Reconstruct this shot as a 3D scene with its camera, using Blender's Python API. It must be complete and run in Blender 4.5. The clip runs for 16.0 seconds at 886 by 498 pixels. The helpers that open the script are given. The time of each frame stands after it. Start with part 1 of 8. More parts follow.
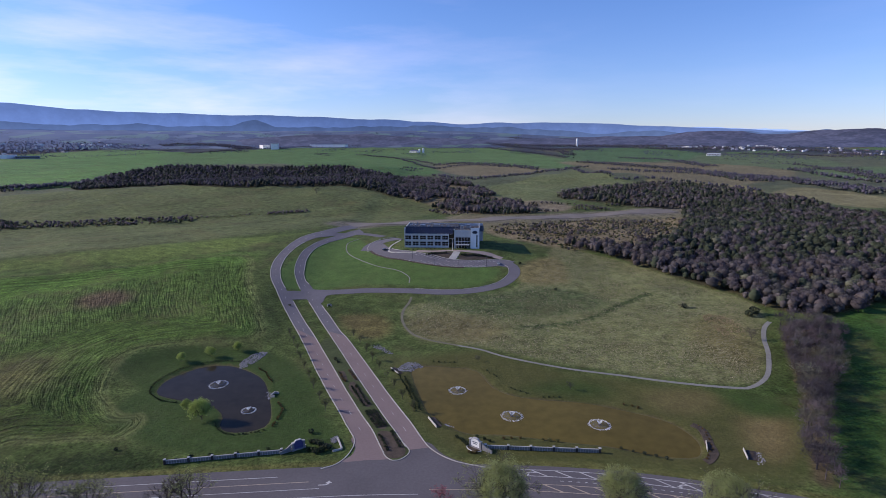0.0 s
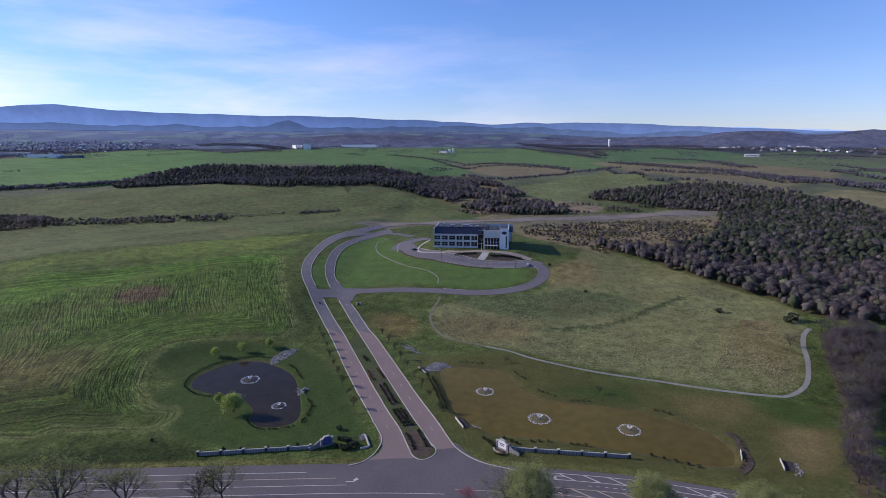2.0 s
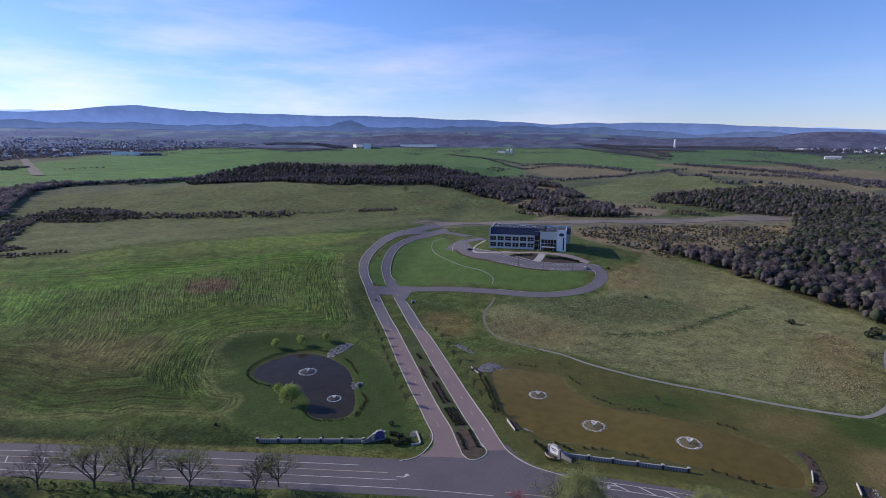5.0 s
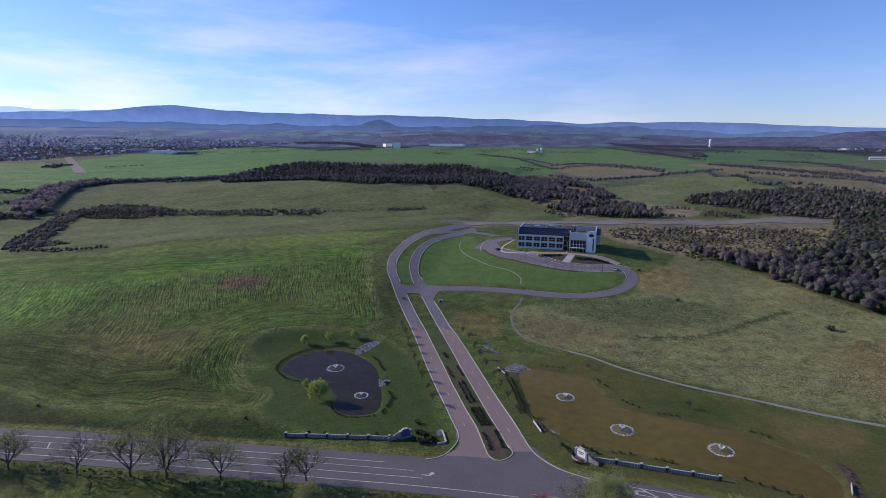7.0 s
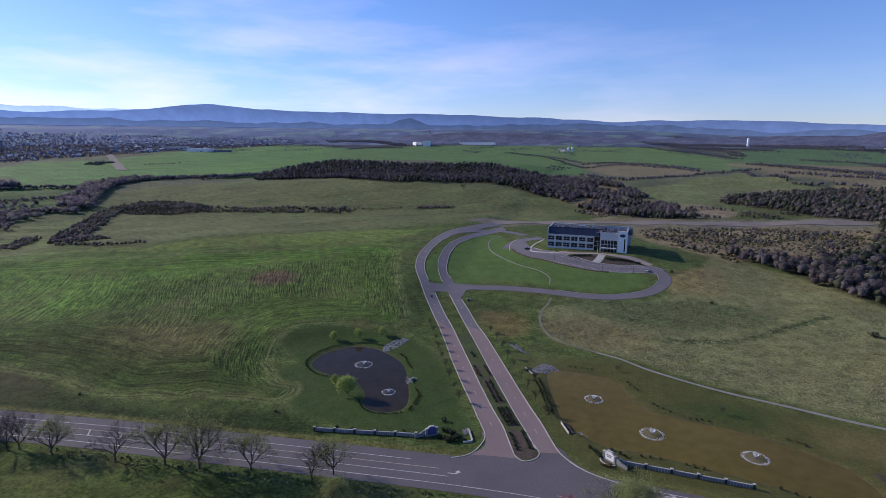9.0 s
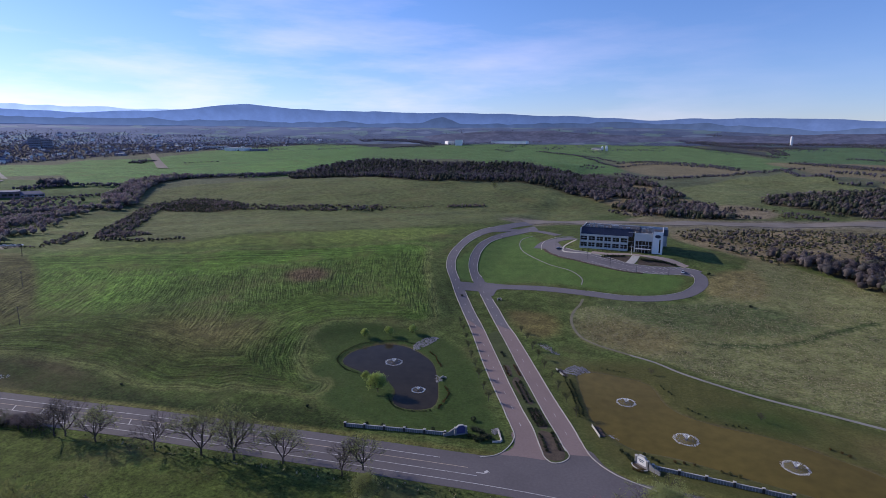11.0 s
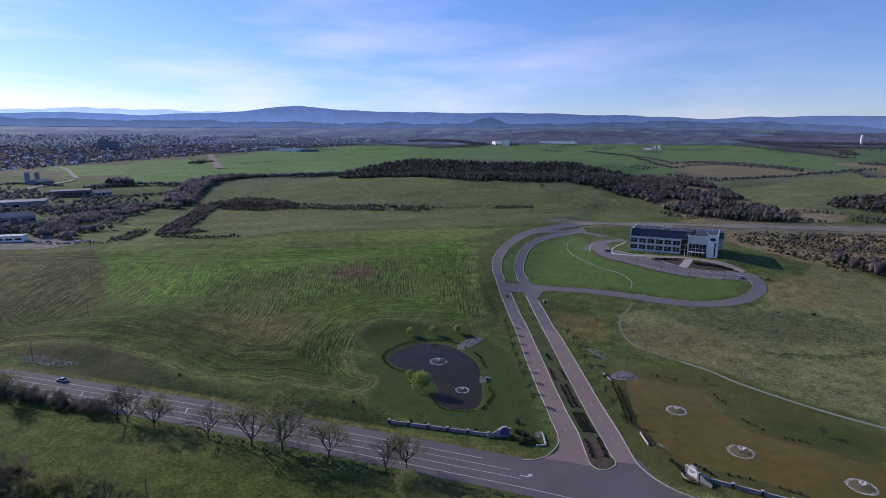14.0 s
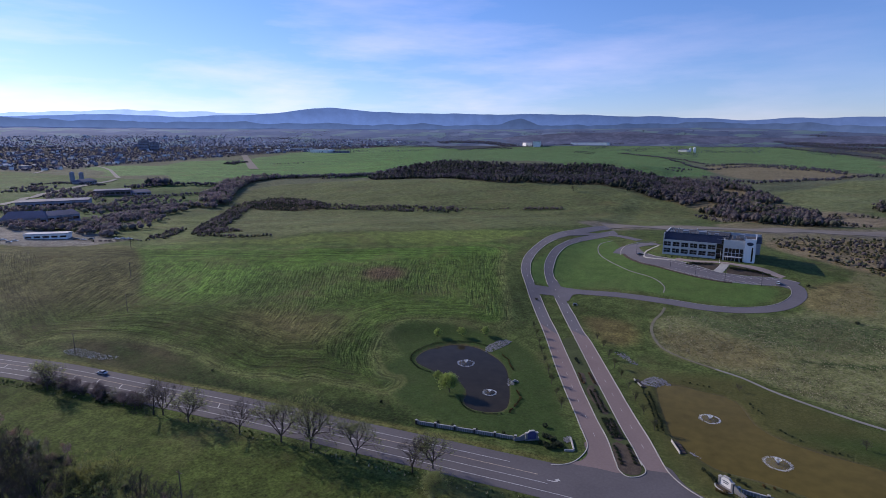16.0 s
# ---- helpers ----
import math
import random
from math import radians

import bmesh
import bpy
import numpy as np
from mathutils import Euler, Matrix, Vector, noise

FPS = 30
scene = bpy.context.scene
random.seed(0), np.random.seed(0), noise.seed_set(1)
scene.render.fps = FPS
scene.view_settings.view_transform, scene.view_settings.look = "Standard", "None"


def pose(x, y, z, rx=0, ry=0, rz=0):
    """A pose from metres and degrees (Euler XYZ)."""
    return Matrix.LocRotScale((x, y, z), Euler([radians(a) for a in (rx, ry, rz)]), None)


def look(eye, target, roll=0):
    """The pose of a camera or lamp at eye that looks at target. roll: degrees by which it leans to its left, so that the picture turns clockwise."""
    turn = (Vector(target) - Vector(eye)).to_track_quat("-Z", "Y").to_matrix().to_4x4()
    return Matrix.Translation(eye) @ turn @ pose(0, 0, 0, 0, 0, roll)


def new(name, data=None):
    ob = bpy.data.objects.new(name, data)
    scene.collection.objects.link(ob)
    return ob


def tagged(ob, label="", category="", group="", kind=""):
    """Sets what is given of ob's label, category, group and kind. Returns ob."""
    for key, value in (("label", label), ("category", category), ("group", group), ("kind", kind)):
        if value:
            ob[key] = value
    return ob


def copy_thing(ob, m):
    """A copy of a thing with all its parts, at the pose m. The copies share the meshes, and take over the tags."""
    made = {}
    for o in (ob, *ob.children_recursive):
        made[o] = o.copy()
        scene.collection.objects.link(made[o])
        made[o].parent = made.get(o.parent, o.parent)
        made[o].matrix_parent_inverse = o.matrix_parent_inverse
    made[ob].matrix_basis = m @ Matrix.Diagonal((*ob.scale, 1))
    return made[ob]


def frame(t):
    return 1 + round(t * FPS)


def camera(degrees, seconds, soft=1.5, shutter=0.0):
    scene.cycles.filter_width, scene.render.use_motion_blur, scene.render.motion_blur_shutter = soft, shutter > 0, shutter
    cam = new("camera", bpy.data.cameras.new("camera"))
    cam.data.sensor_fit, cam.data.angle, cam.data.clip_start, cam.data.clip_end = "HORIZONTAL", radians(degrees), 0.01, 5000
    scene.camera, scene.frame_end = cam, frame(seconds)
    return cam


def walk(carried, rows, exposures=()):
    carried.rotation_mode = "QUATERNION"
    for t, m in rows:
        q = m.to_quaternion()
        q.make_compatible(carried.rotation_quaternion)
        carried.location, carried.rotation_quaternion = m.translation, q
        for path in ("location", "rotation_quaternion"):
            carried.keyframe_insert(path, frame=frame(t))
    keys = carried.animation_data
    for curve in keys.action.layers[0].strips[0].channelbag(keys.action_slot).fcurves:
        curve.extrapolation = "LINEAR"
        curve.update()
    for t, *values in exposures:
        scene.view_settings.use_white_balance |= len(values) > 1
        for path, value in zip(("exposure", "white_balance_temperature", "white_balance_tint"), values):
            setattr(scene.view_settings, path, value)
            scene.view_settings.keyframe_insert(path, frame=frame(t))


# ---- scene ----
cam = camera(78.67, 16.0, soft=0.6)
EYE = 95.0
# seconds, yaw to the left, pitch, roll: a hovering eye that turns where it is
ROWS = [
    (0.0, 0.00, -11.11, -0.26),
    (0.5, 0.73, -11.13, -0.22),
    (1.0, 1.57, -11.11, -0.23),
    (1.5, 2.37, -11.08, -0.22),
    (2.0, 3.13, -11.07, -0.21),
    (2.5, 4.26, -11.06, -0.14),
    (3.0, 5.36, -11.03, -0.09),
    (3.5, 6.41, -11.04, -0.04),
    (4.0, 7.37, -11.04, -0.03),
    (6.5, 11.41, -11.13, 0.14),
    (7.0, 12.13, -11.14, 0.13),
    (7.5, 12.91, -11.19, 0.15),
    (8.0, 13.63, -11.22, 0.18),
    (8.5, 14.42, -11.26, 0.19),
    (9.0, 15.22, -11.30, 0.21),
    (11.5, 19.44, -11.44, 0.11),
    (12.0, 20.35, -11.45, 0.09),
    (12.5, 21.27, -11.44, 0.09),
    (13.0, 22.02, -11.43, -0.02),
    (13.5, 22.80, -11.41, -0.03),
    (14.0, 23.51, -11.40, -0.08),
    (14.5, 24.25, -11.36, -0.03),
    (15.0, 25.09, -11.33, 0.00),
    (15.5, 25.93, -11.29, -0.01),
    (16.0, 26.63, -11.25, -0.03),
]
walk(cam, [(t, pose(0, 0, EYE, 90 + pitch, 0, yaw) @ pose(0, 0, 0, 0, 0, roll)) for t, yaw, pitch, roll in ROWS],
     exposures=[(0.0, 0.02, 6200, 20), (8.0, -0.04, 6200, 20), (16.0, -0.16, 6200, 20)])

# ---- light ----
SUN_UP, SUN_LEFT = 25.0, 80.0        # degrees above the horizon, and to the left of the first view
world = bpy.data.worlds.new("sky")
scene.world = world
world.use_nodes = True
wn, wl = world.node_tree.nodes, world.node_tree.links
sky = wn.new("ShaderNodeTexSky")
sky.sky_type, sky.sun_disc = "NISHITA", False
sky.sun_elevation, sky.sun_rotation = radians(SUN_UP), radians(-SUN_LEFT)
sky.altitude, sky.air_density, sky.dust_density, sky.ozone_density = 400, 1.0, 0.2, 3.0
# thin high cloud, drawn out along the horizon
coord = wn.new("ShaderNodeTexCoord")
sep = wn.new("ShaderNodeSeparateXYZ")
wl.new(coord.outputs["Generated"], sep.inputs[0])
flat = wn.new("ShaderNodeMapping")
flat.inputs["Scale"].default_value = (1.6, 1.6, 9.0)
flat.inputs["Rotation"].default_value = (0.06, 0.03, 0.4)
wl.new(coord.outputs["Generated"], flat.inputs[0])
wisp = wn.new("ShaderNodeTexNoise")
wisp.inputs["Scale"].default_value, wisp.inputs["Detail"].default_value, wisp.inputs["Roughness"].default_value = 1.7, 6, 0.58
wl.new(flat.outputs[0], wisp.inputs["Vector"])
cover = wn.new("ShaderNodeMapRange")
cover.inputs["From Min"].default_value, cover.inputs["From Max"].default_value = 0.44, 0.80
cover.inputs["To Max"].default_value = 0.40
wl.new(wisp.outputs["Fac"], cover.inputs["Value"])
low = wn.new("ShaderNodeMapRange")
low.inputs["From Min"].default_value, low.inputs["From Max"].default_value = 0.0, 0.30
low.inputs["To Min"].default_value, low.inputs["To Max"].default_value = 1.0, 0.15
wl.new(sep.outputs["Z"], low.inputs["Value"])
amount = wn.new("ShaderNodeMath")
amount.operation = "MULTIPLY"
wl.new(cover.outputs[0], amount.inputs[0])
wl.new(low.outputs[0], amount.inputs[1])
# most of the cloud lies towards the sun
side_ = wn.new("ShaderNodeVectorMath")
side_.operation = "DOT_PRODUCT"
side_.inputs[1].default_value = (-math.sin(radians(SUN_LEFT)), math.cos(radians(SUN_LEFT)), 0)
wl.new(coord.outputs["Generated"], side_.inputs[0])
near = wn.new("ShaderNodeMapRange")
near.inputs["From Min"].default_value, near.inputs["From Max"].default_value = -0.1, 0.75
near.inputs["To Min"].default_value, near.inputs["To Max"].default_value = 0.12, 1.6
wl.new(side_.outputs["Value"], near.inputs["Value"])
gather = wn.new("ShaderNodeMath")
gather.operation = "MULTIPLY"
wl.new(amount.outputs[0], gather.inputs[0])
wl.new(near.outputs[0], gather.inputs[1])
tone = wn.new("ShaderNodeMix")
tone.data_type, tone.blend_type = "RGBA", "MULTIPLY"
tone.inputs["Factor"].default_value = 1.0
hue = wn.new("ShaderNodeMix")
hue.data_type = "RGBA"
hue.inputs["A"].default_value, hue.inputs["B"].default_value = (0.90, 0.95, 1.24, 1), (0.79, 0.98, 1.34, 1)
rise = wn.new("ShaderNodeMapRange")
rise.inputs["From Min"].default_value, rise.inputs["From Max"].default_value = 0.0, 0.22
wl.new(sep.outputs["Z"], rise.inputs["Value"])
wl.new(rise.outputs[0], hue.inputs["Factor"])
wl.new(hue.outputs["Result"], tone.inputs["B"])
wl.new(sky.outputs[0], tone.inputs["A"])
veil = wn.new("ShaderNodeMix")
veil.data_type = "RGBA"
veil.inputs["B"].default_value = (12.6, 10.8, 12.3, 1)
wl.new(gather.outputs[0], veil.inputs["Factor"])
wl.new(tone.outputs["Result"], veil.inputs["A"])
wl.new(veil.outputs["Result"], wn["Background"].inputs["Color"])
wn["Background"].inputs["Strength"].default_value = 0.12

sun = new("sun", bpy.data.lights.new("sun", "SUN"))
sun.data.energy, sun.data.angle, sun.data.color = 4.9, radians(0.6), (1.0, 0.9, 0.73)
sun.matrix_world = look((-300 * math.sin(radians(SUN_LEFT)), 300 * math.cos(radians(SUN_LEFT)), 300 * math.tan(radians(SUN_UP))), (0, 0, 0))


# ---- materials ----
def surface(name, colour, rough=0.9, spread=0.25, grain=2.0, patch=0.05, bump=0.0, metal=0.0, second=None, tint=None, island=False, piece=False):
    """A dull or metal surface that varies at two scales. second: a colour that shows in patches. tint: a point colour that multiplies."""
    m = bpy.data.materials.new(name)
    m.use_nodes = True
    n, k = m.node_tree.nodes, m.node_tree.links
    b = n["Principled BSDF"]
    b.inputs["Roughness"].default_value, b.inputs["Metallic"].default_value = rough, metal
    b.inputs["Specular IOR Level"].default_value = 0.25
    geo = n.new("ShaderNodeNewGeometry")
    fine, wide = n.new("ShaderNodeTexNoise"), n.new("ShaderNodeTexNoise")
    for node, scale, detail in ((fine, grain, 5), (wide, patch, 4)):
        node.inputs["Scale"].default_value, node.inputs["Detail"].default_value, node.inputs["Roughness"].default_value = scale, detail, 0.6
        k.new(geo.outputs["Position"], node.inputs["Vector"])
    mix = n.new("ShaderNodeMix")
    mix.data_type = "RGBA"
    mix.inputs["A"].default_value = (*colour, 1)
    mix.inputs["B"].default_value = (*(second or [c * (1 - spread) for c in colour]), 1)
    steep = n.new("ShaderNodeMapRange")
    steep.inputs["From Min"].default_value, steep.inputs["From Max"].default_value = 0.38, 0.62
    k.new(wide.outputs["Fac"], steep.inputs["Value"])
    k.new(steep.outputs[0], mix.inputs["Factor"])
    value = n.new("ShaderNodeMapRange")
    value.inputs["From Min"].default_value, value.inputs["From Max"].default_value = 0.25, 0.75
    value.inputs["To Min"].default_value, value.inputs["To Max"].default_value = 1 - spread, 1 + spread
    k.new(fine.outputs["Fac"], value.inputs["Value"])
    last = value.outputs[0]
    if island or piece:
        vary = n.new("ShaderNodeMapRange")
        vary.inputs["To Min"].default_value, vary.inputs["To Max"].default_value = 0.72, 1.28
        source = n.new("ShaderNodeObjectInfo") if piece else geo
        k.new(source.outputs["Random" if piece else "Random Per Island"], vary.inputs["Value"])
        times = n.new("ShaderNodeMath")
        times.operation = "MULTIPLY"
        k.new(last, times.inputs[0])
        k.new(vary.outputs[0], times.inputs[1])
        last = times.outputs[0]
    scaled = n.new("ShaderNodeVectorMath")
    scaled.operation = "SCALE"
    k.new(mix.outputs["Result"], scaled.inputs[0])
    k.new(last, scaled.inputs["Scale"])
    out = scaled.outputs[0]
    if tint:
        att = n.new("ShaderNodeAttribute")
        att.attribute_name = tint
        both = n.new("ShaderNodeVectorMath")
        both.operation = "MULTIPLY"
        k.new(out, both.inputs[0])
        k.new(att.outputs["Color"], both.inputs[1])
        out = both.outputs[0]
    k.new(out, b.inputs["Base Color"])
    if bump:
        bp = n.new("ShaderNodeBump")
        bp.inputs["Strength"].default_value, bp.inputs["Distance"].default_value = 0.6, bump
        k.new(fine.outputs["Fac"], bp.inputs["Height"])
        k.new(bp.outputs[0], b.inputs["Normal"])
    return m


def glossy(name, colour, rough, metal=0.0, spec=0.5):
    m = surface(name, colour, rough, 0.12, 0.8, 0.15, metal=metal)
    m.node_tree.nodes["Principled BSDF"].inputs["Specular IOR Level"].default_value = spec
    return m


def water(name, colour, patch):
    m = surface(name, colour, 0.06, 0.18, 0.25, patch)
    n, k = m.node_tree.nodes, m.node_tree.links
    b = n["Principled BSDF"]
    b.inputs["Specular IOR Level"].default_value, b.inputs["IOR"].default_value = 0.10, 1.33
    geo = n.new("ShaderNodeNewGeometry")
    wave = n.new("ShaderNodeTexNoise")
    wave.inputs["Scale"].default_value, wave.inputs["Detail"].default_value = 1.4, 3
    k.new(geo.outputs["Position"], wave.inputs["Vector"])
    bp = n.new("ShaderNodeBump")
    bp.inputs["Strength"].default_value, bp.inputs["Distance"].default_value = 0.25, 0.05
    k.new(wave.outputs["Fac"], bp.inputs["Height"])
    k.new(bp.outputs[0], b.inputs["Normal"])
    return m


ASPHALT = surface("asphalt", (0.114, 0.104, 0.112), 0.9, 0.13, 1.2, 0.06, 0.01)
ASPHALT_BLUE = surface("worn grey asphalt", (0.136, 0.127, 0.142), 0.9, 0.12, 1.2, 0.08, 0.01)
PINK = surface("reddish asphalt", (0.205, 0.155, 0.148), 0.9, 0.1, 1.2, 0.05, 0.01)
GRAVEL = surface("gravel road", (0.19, 0.168, 0.145), 0.95, 0.2, 1.5, 0.05, 0.02)
CONCRETE = surface("concrete", (0.42, 0.40, 0.36), 0.9, 0.15, 1.5, 0.2, 0.01)
PATH = surface("path concrete", (0.23, 0.225, 0.205), 0.9, 0.15, 1.0, 0.1, 0.01)
WHITE_LINE = surface("white road paint", (0.47, 0.46, 0.45), 0.8, 0.2, 1.0, 0.3)
YELLOW_LINE = surface("yellow road paint", (0.44, 0.36, 0.27), 0.8, 0.2, 1.0, 0.3)
MULCH = surface("bark mulch", (0.082, 0.063, 0.048), 0.95, 0.35, 3.0, 0.4, 0.05)
ROCK = surface("riprap stone", (0.24, 0.235, 0.25), 0.9, 0.25, 1.5, 0.3, 0.03, island=True)
WATER_DARK = water("dark pond water", (0.034, 0.029, 0.021), 0.03)
SHORTGRASS = surface("median grass", (0.060, 0.078, 0.026), 0.95, 0.3, 0.9, 0.12, 0.05)
WATER_BROWN = water("muddy pond water", (0.116, 0.090, 0.023), 0.02)
FOAM = surface("fountain spray", (0.80, 0.81, 0.82), 0.7, 0.1, 3.0, 0.5)
BARK = surface("bark", (0.082, 0.068, 0.06), 0.95, 0.3, 2.0, 0.3, tint=None)
TWIG = surface("twigs", (0.172, 0.152, 0.164), 0.95, 0.3, 1.0, 0.05, tint="tint")
LEAF = surface("spring leaves", (0.21, 0.25, 0.09), 0.8, 0.3, 1.0, 0.15, tint="tint")


def let_through(mat, share):
    """Leaves and fine twigs pass a share of the light on."""
    n, k = mat.node_tree.nodes, mat.node_tree.links
    b, thin_, mix_ = n["Principled BSDF"], n.new("ShaderNodeBsdfTranslucent"), n.new("ShaderNodeMixShader")
    k.new(b.inputs["Base Color"].links[0].from_socket, thin_.inputs["Color"])
    mix_.inputs[0].default_value = share
    k.new(b.outputs[0], mix_.inputs[1])
    k.new(thin_.outputs[0], mix_.inputs[2])
    k.new(mix_.outputs[0], n["Material Output"].inputs["Surface"])


let_through(LEAF, 0.42)
let_through(TWIG, 0.38)
NEEDLE = surface("cedar green", (0.040, 0.050, 0.028), 0.9, 0.35, 0.8, 0.06, tint="tint")
SHRUB = surface("shrub leaves", (0.065, 0.075, 0.034), 0.9, 0.4, 2.5, 0.3, tint="tint")


# ---- mesh helpers ----
def spline(points, step=3.0, closed=False):
    """A smooth line through the points, one every step metres."""
    p = [np.array(q, float) for q in points]
    p = [p[-1], *p, p[0], p[1]] if closed else [2 * p[0] - p[1], *p, 2 * p[-1] - p[-2]]
    out = []
    for a, b, c, d in zip(p, p[1:], p[2:], p[3:]):
        n = max(2, int(np.linalg.norm(c - b) / step))
        for t in np.arange(n) / n:
            out.append(0.5 * (2 * b + (c - a) * t + (2 * a - 5 * b + 4 * c - d) * t * t + (3 * b - a - 3 * c + d) * t**3))
    if not closed:
        out.append(p[-2])
    return np.array(out)


def inside(x, y, ring):
    """Distance to a closed ring in metres, positive inside."""
    best, odd = np.full(x.shape, 1e18), np.zeros(x.shape, bool)
    for a, b in zip(ring, np.roll(ring, -1, 0)):
        ex, ey = b - a
        wx, wy = x - a[0], y - a[1]
        t = np.clip((wx * ex + wy * ey) / (ex * ex + ey * ey + 1e-9), 0, 1)
        best = np.minimum(best, (wx - ex * t) ** 2 + (wy - ey * t) ** 2)
        if abs(ey) > 1e-9:
            cross = ((a[1] > y) != (b[1] > y)) & (x < ex * (y - a[1]) / ey + a[0])
            odd ^= cross
    return np.where(odd, 1, -1) * np.sqrt(best)


def along(x, y, line):
    """Distance to an open line in metres."""
    best = np.full(x.shape, 1e18)
    for a, b in zip(line, line[1:]):
        ex, ey = b - a
        t = np.clip(((x - a[0]) * ex + (y - a[1]) * ey) / (ex * ex + ey * ey + 1e-9), 0, 1)
        best = np.minimum(best, (x - a[0] - ex * t) ** 2 + (y - a[1] - ey * t) ** 2)
    return np.sqrt(best)


def mesh_of(name, verts, faces, mats, index=None, smooth=False):
    me = bpy.data.meshes.new(name)
    me.from_pydata([tuple(v) for v in verts], [], [tuple(f) for f in faces])
    for m in mats if isinstance(mats, (list, tuple)) else [mats]:
        me.materials.append(m)
    if index is not None:
        me.polygons.foreach_set("material_index", np.array(index, np.int32))
    if smooth:
        me.polygons.foreach_set("use_smooth", np.ones(len(me.polygons), bool))
    me.update()
    return me


class Shape:
    """Gathers boxes, tubes and faces into one mesh."""

    def __init__(self):
        self.v, self.f = [], []

    def add(self, verts, faces):
        n = len(self.v)
        self.v += [tuple(float(c) for c in p) for p in verts]
        self.f += [tuple(i + n for i in f) for f in faces]
        return self

    def box(self, x0, x1, y0, y1, z0, z1, bevel=0.0):
        b = bevel
        if b <= 0:
            v = [(x, y, z) for z in (z0, z1) for x, y in ((x0, y0), (x1, y0), (x1, y1), (x0, y1))]
            return self.add(v, [(3, 2, 1, 0), (4, 5, 6, 7), (0, 1, 5, 4), (1, 2, 6, 5), (2, 3, 7, 6), (3, 0, 4, 7)])
        v = []
        for z, c in ((z0, 0), (z1 - b, 0), (z1, b)):
            v += [(x0 + c + b, y0 + c, z), (x1 - c - b, y0 + c, z), (x1 - c, y0 + c + b, z), (x1 - c, y1 - c - b, z), (x1 - c - b, y1 - c, z), (x0 + c + b, y1 - c, z), (x0 + c, y1 - c - b, z), (x0 + c, y0 + c + b, z)]
        f = [tuple(range(7, -1, -1)), tuple(range(16, 24))]
        for r in (0, 8):
            f += [(r + i, r + (i + 1) % 8, r + 8 + (i + 1) % 8, r + 8 + i) for i in range(8)]
        return self.add(v, f)

    def tube(self, a, b, ra, rb, sides=6, cap=False):
        a, b = np.array(a, float), np.array(b, float)
        d = (b - a) / (np.linalg.norm(b - a) + 1e-9)
        s = np.cross(d, (0, 0, 1) if abs(d[2]) < 0.9 else (1, 0, 0))
        s /= np.linalg.norm(s)
        t = np.cross(d, s)
        turn = [2 * math.pi * i / sides for i in range(sides)]
        v = [a + ra * (math.cos(q) * s + math.sin(q) * t) for q in turn] + [b + rb * (math.cos(q) * s + math.sin(q) * t) for q in turn]
        f = [(i, (i + 1) % sides, sides + (i + 1) % sides, sides + i) for i in range(sides)]
        if cap:
            f += [tuple(range(sides))[::-1], tuple(range(sides, 2 * sides))]
        return self.add(v, f)

    def mesh(self, name, mat, smooth=False):
        return mesh_of(name, self.v, self.f, mat, smooth=smooth)


def part(name, shape, mat, parent=None, label="", m=None, smooth=False):
    """Links a shape as one mesh object under its thing."""
    ob = new(name, shape.mesh(name, mat, smooth) if isinstance(shape, Shape) else shape)
    if parent is not None:
        ob.parent = parent
    if m is not None:
        ob.matrix_basis = m
    return tagged(ob, label)


def thing(name, label, category, m=None, group="", kind=""):
    ob = new(name)
    ob.empty_display_size = 0.5
    if m is not None:
        ob.matrix_basis = m
    return tagged(ob, label, category, group, kind)


# ---- the land ----
def ramp(d, a, b):
    t = np.clip((d - a) / (b - a), 0, 1)
    return t * t * (3 - 2 * t)


def mound(x, y, cx, cy, rx, ry, turn=0.0):
    c, s = math.cos(turn), math.sin(turn)
    u, v = ((x - cx) * c + (y - cy) * s) / rx, ((y - cy) * c - (x - cx) * s) / ry
    return np.exp(-(u * u + v * v))


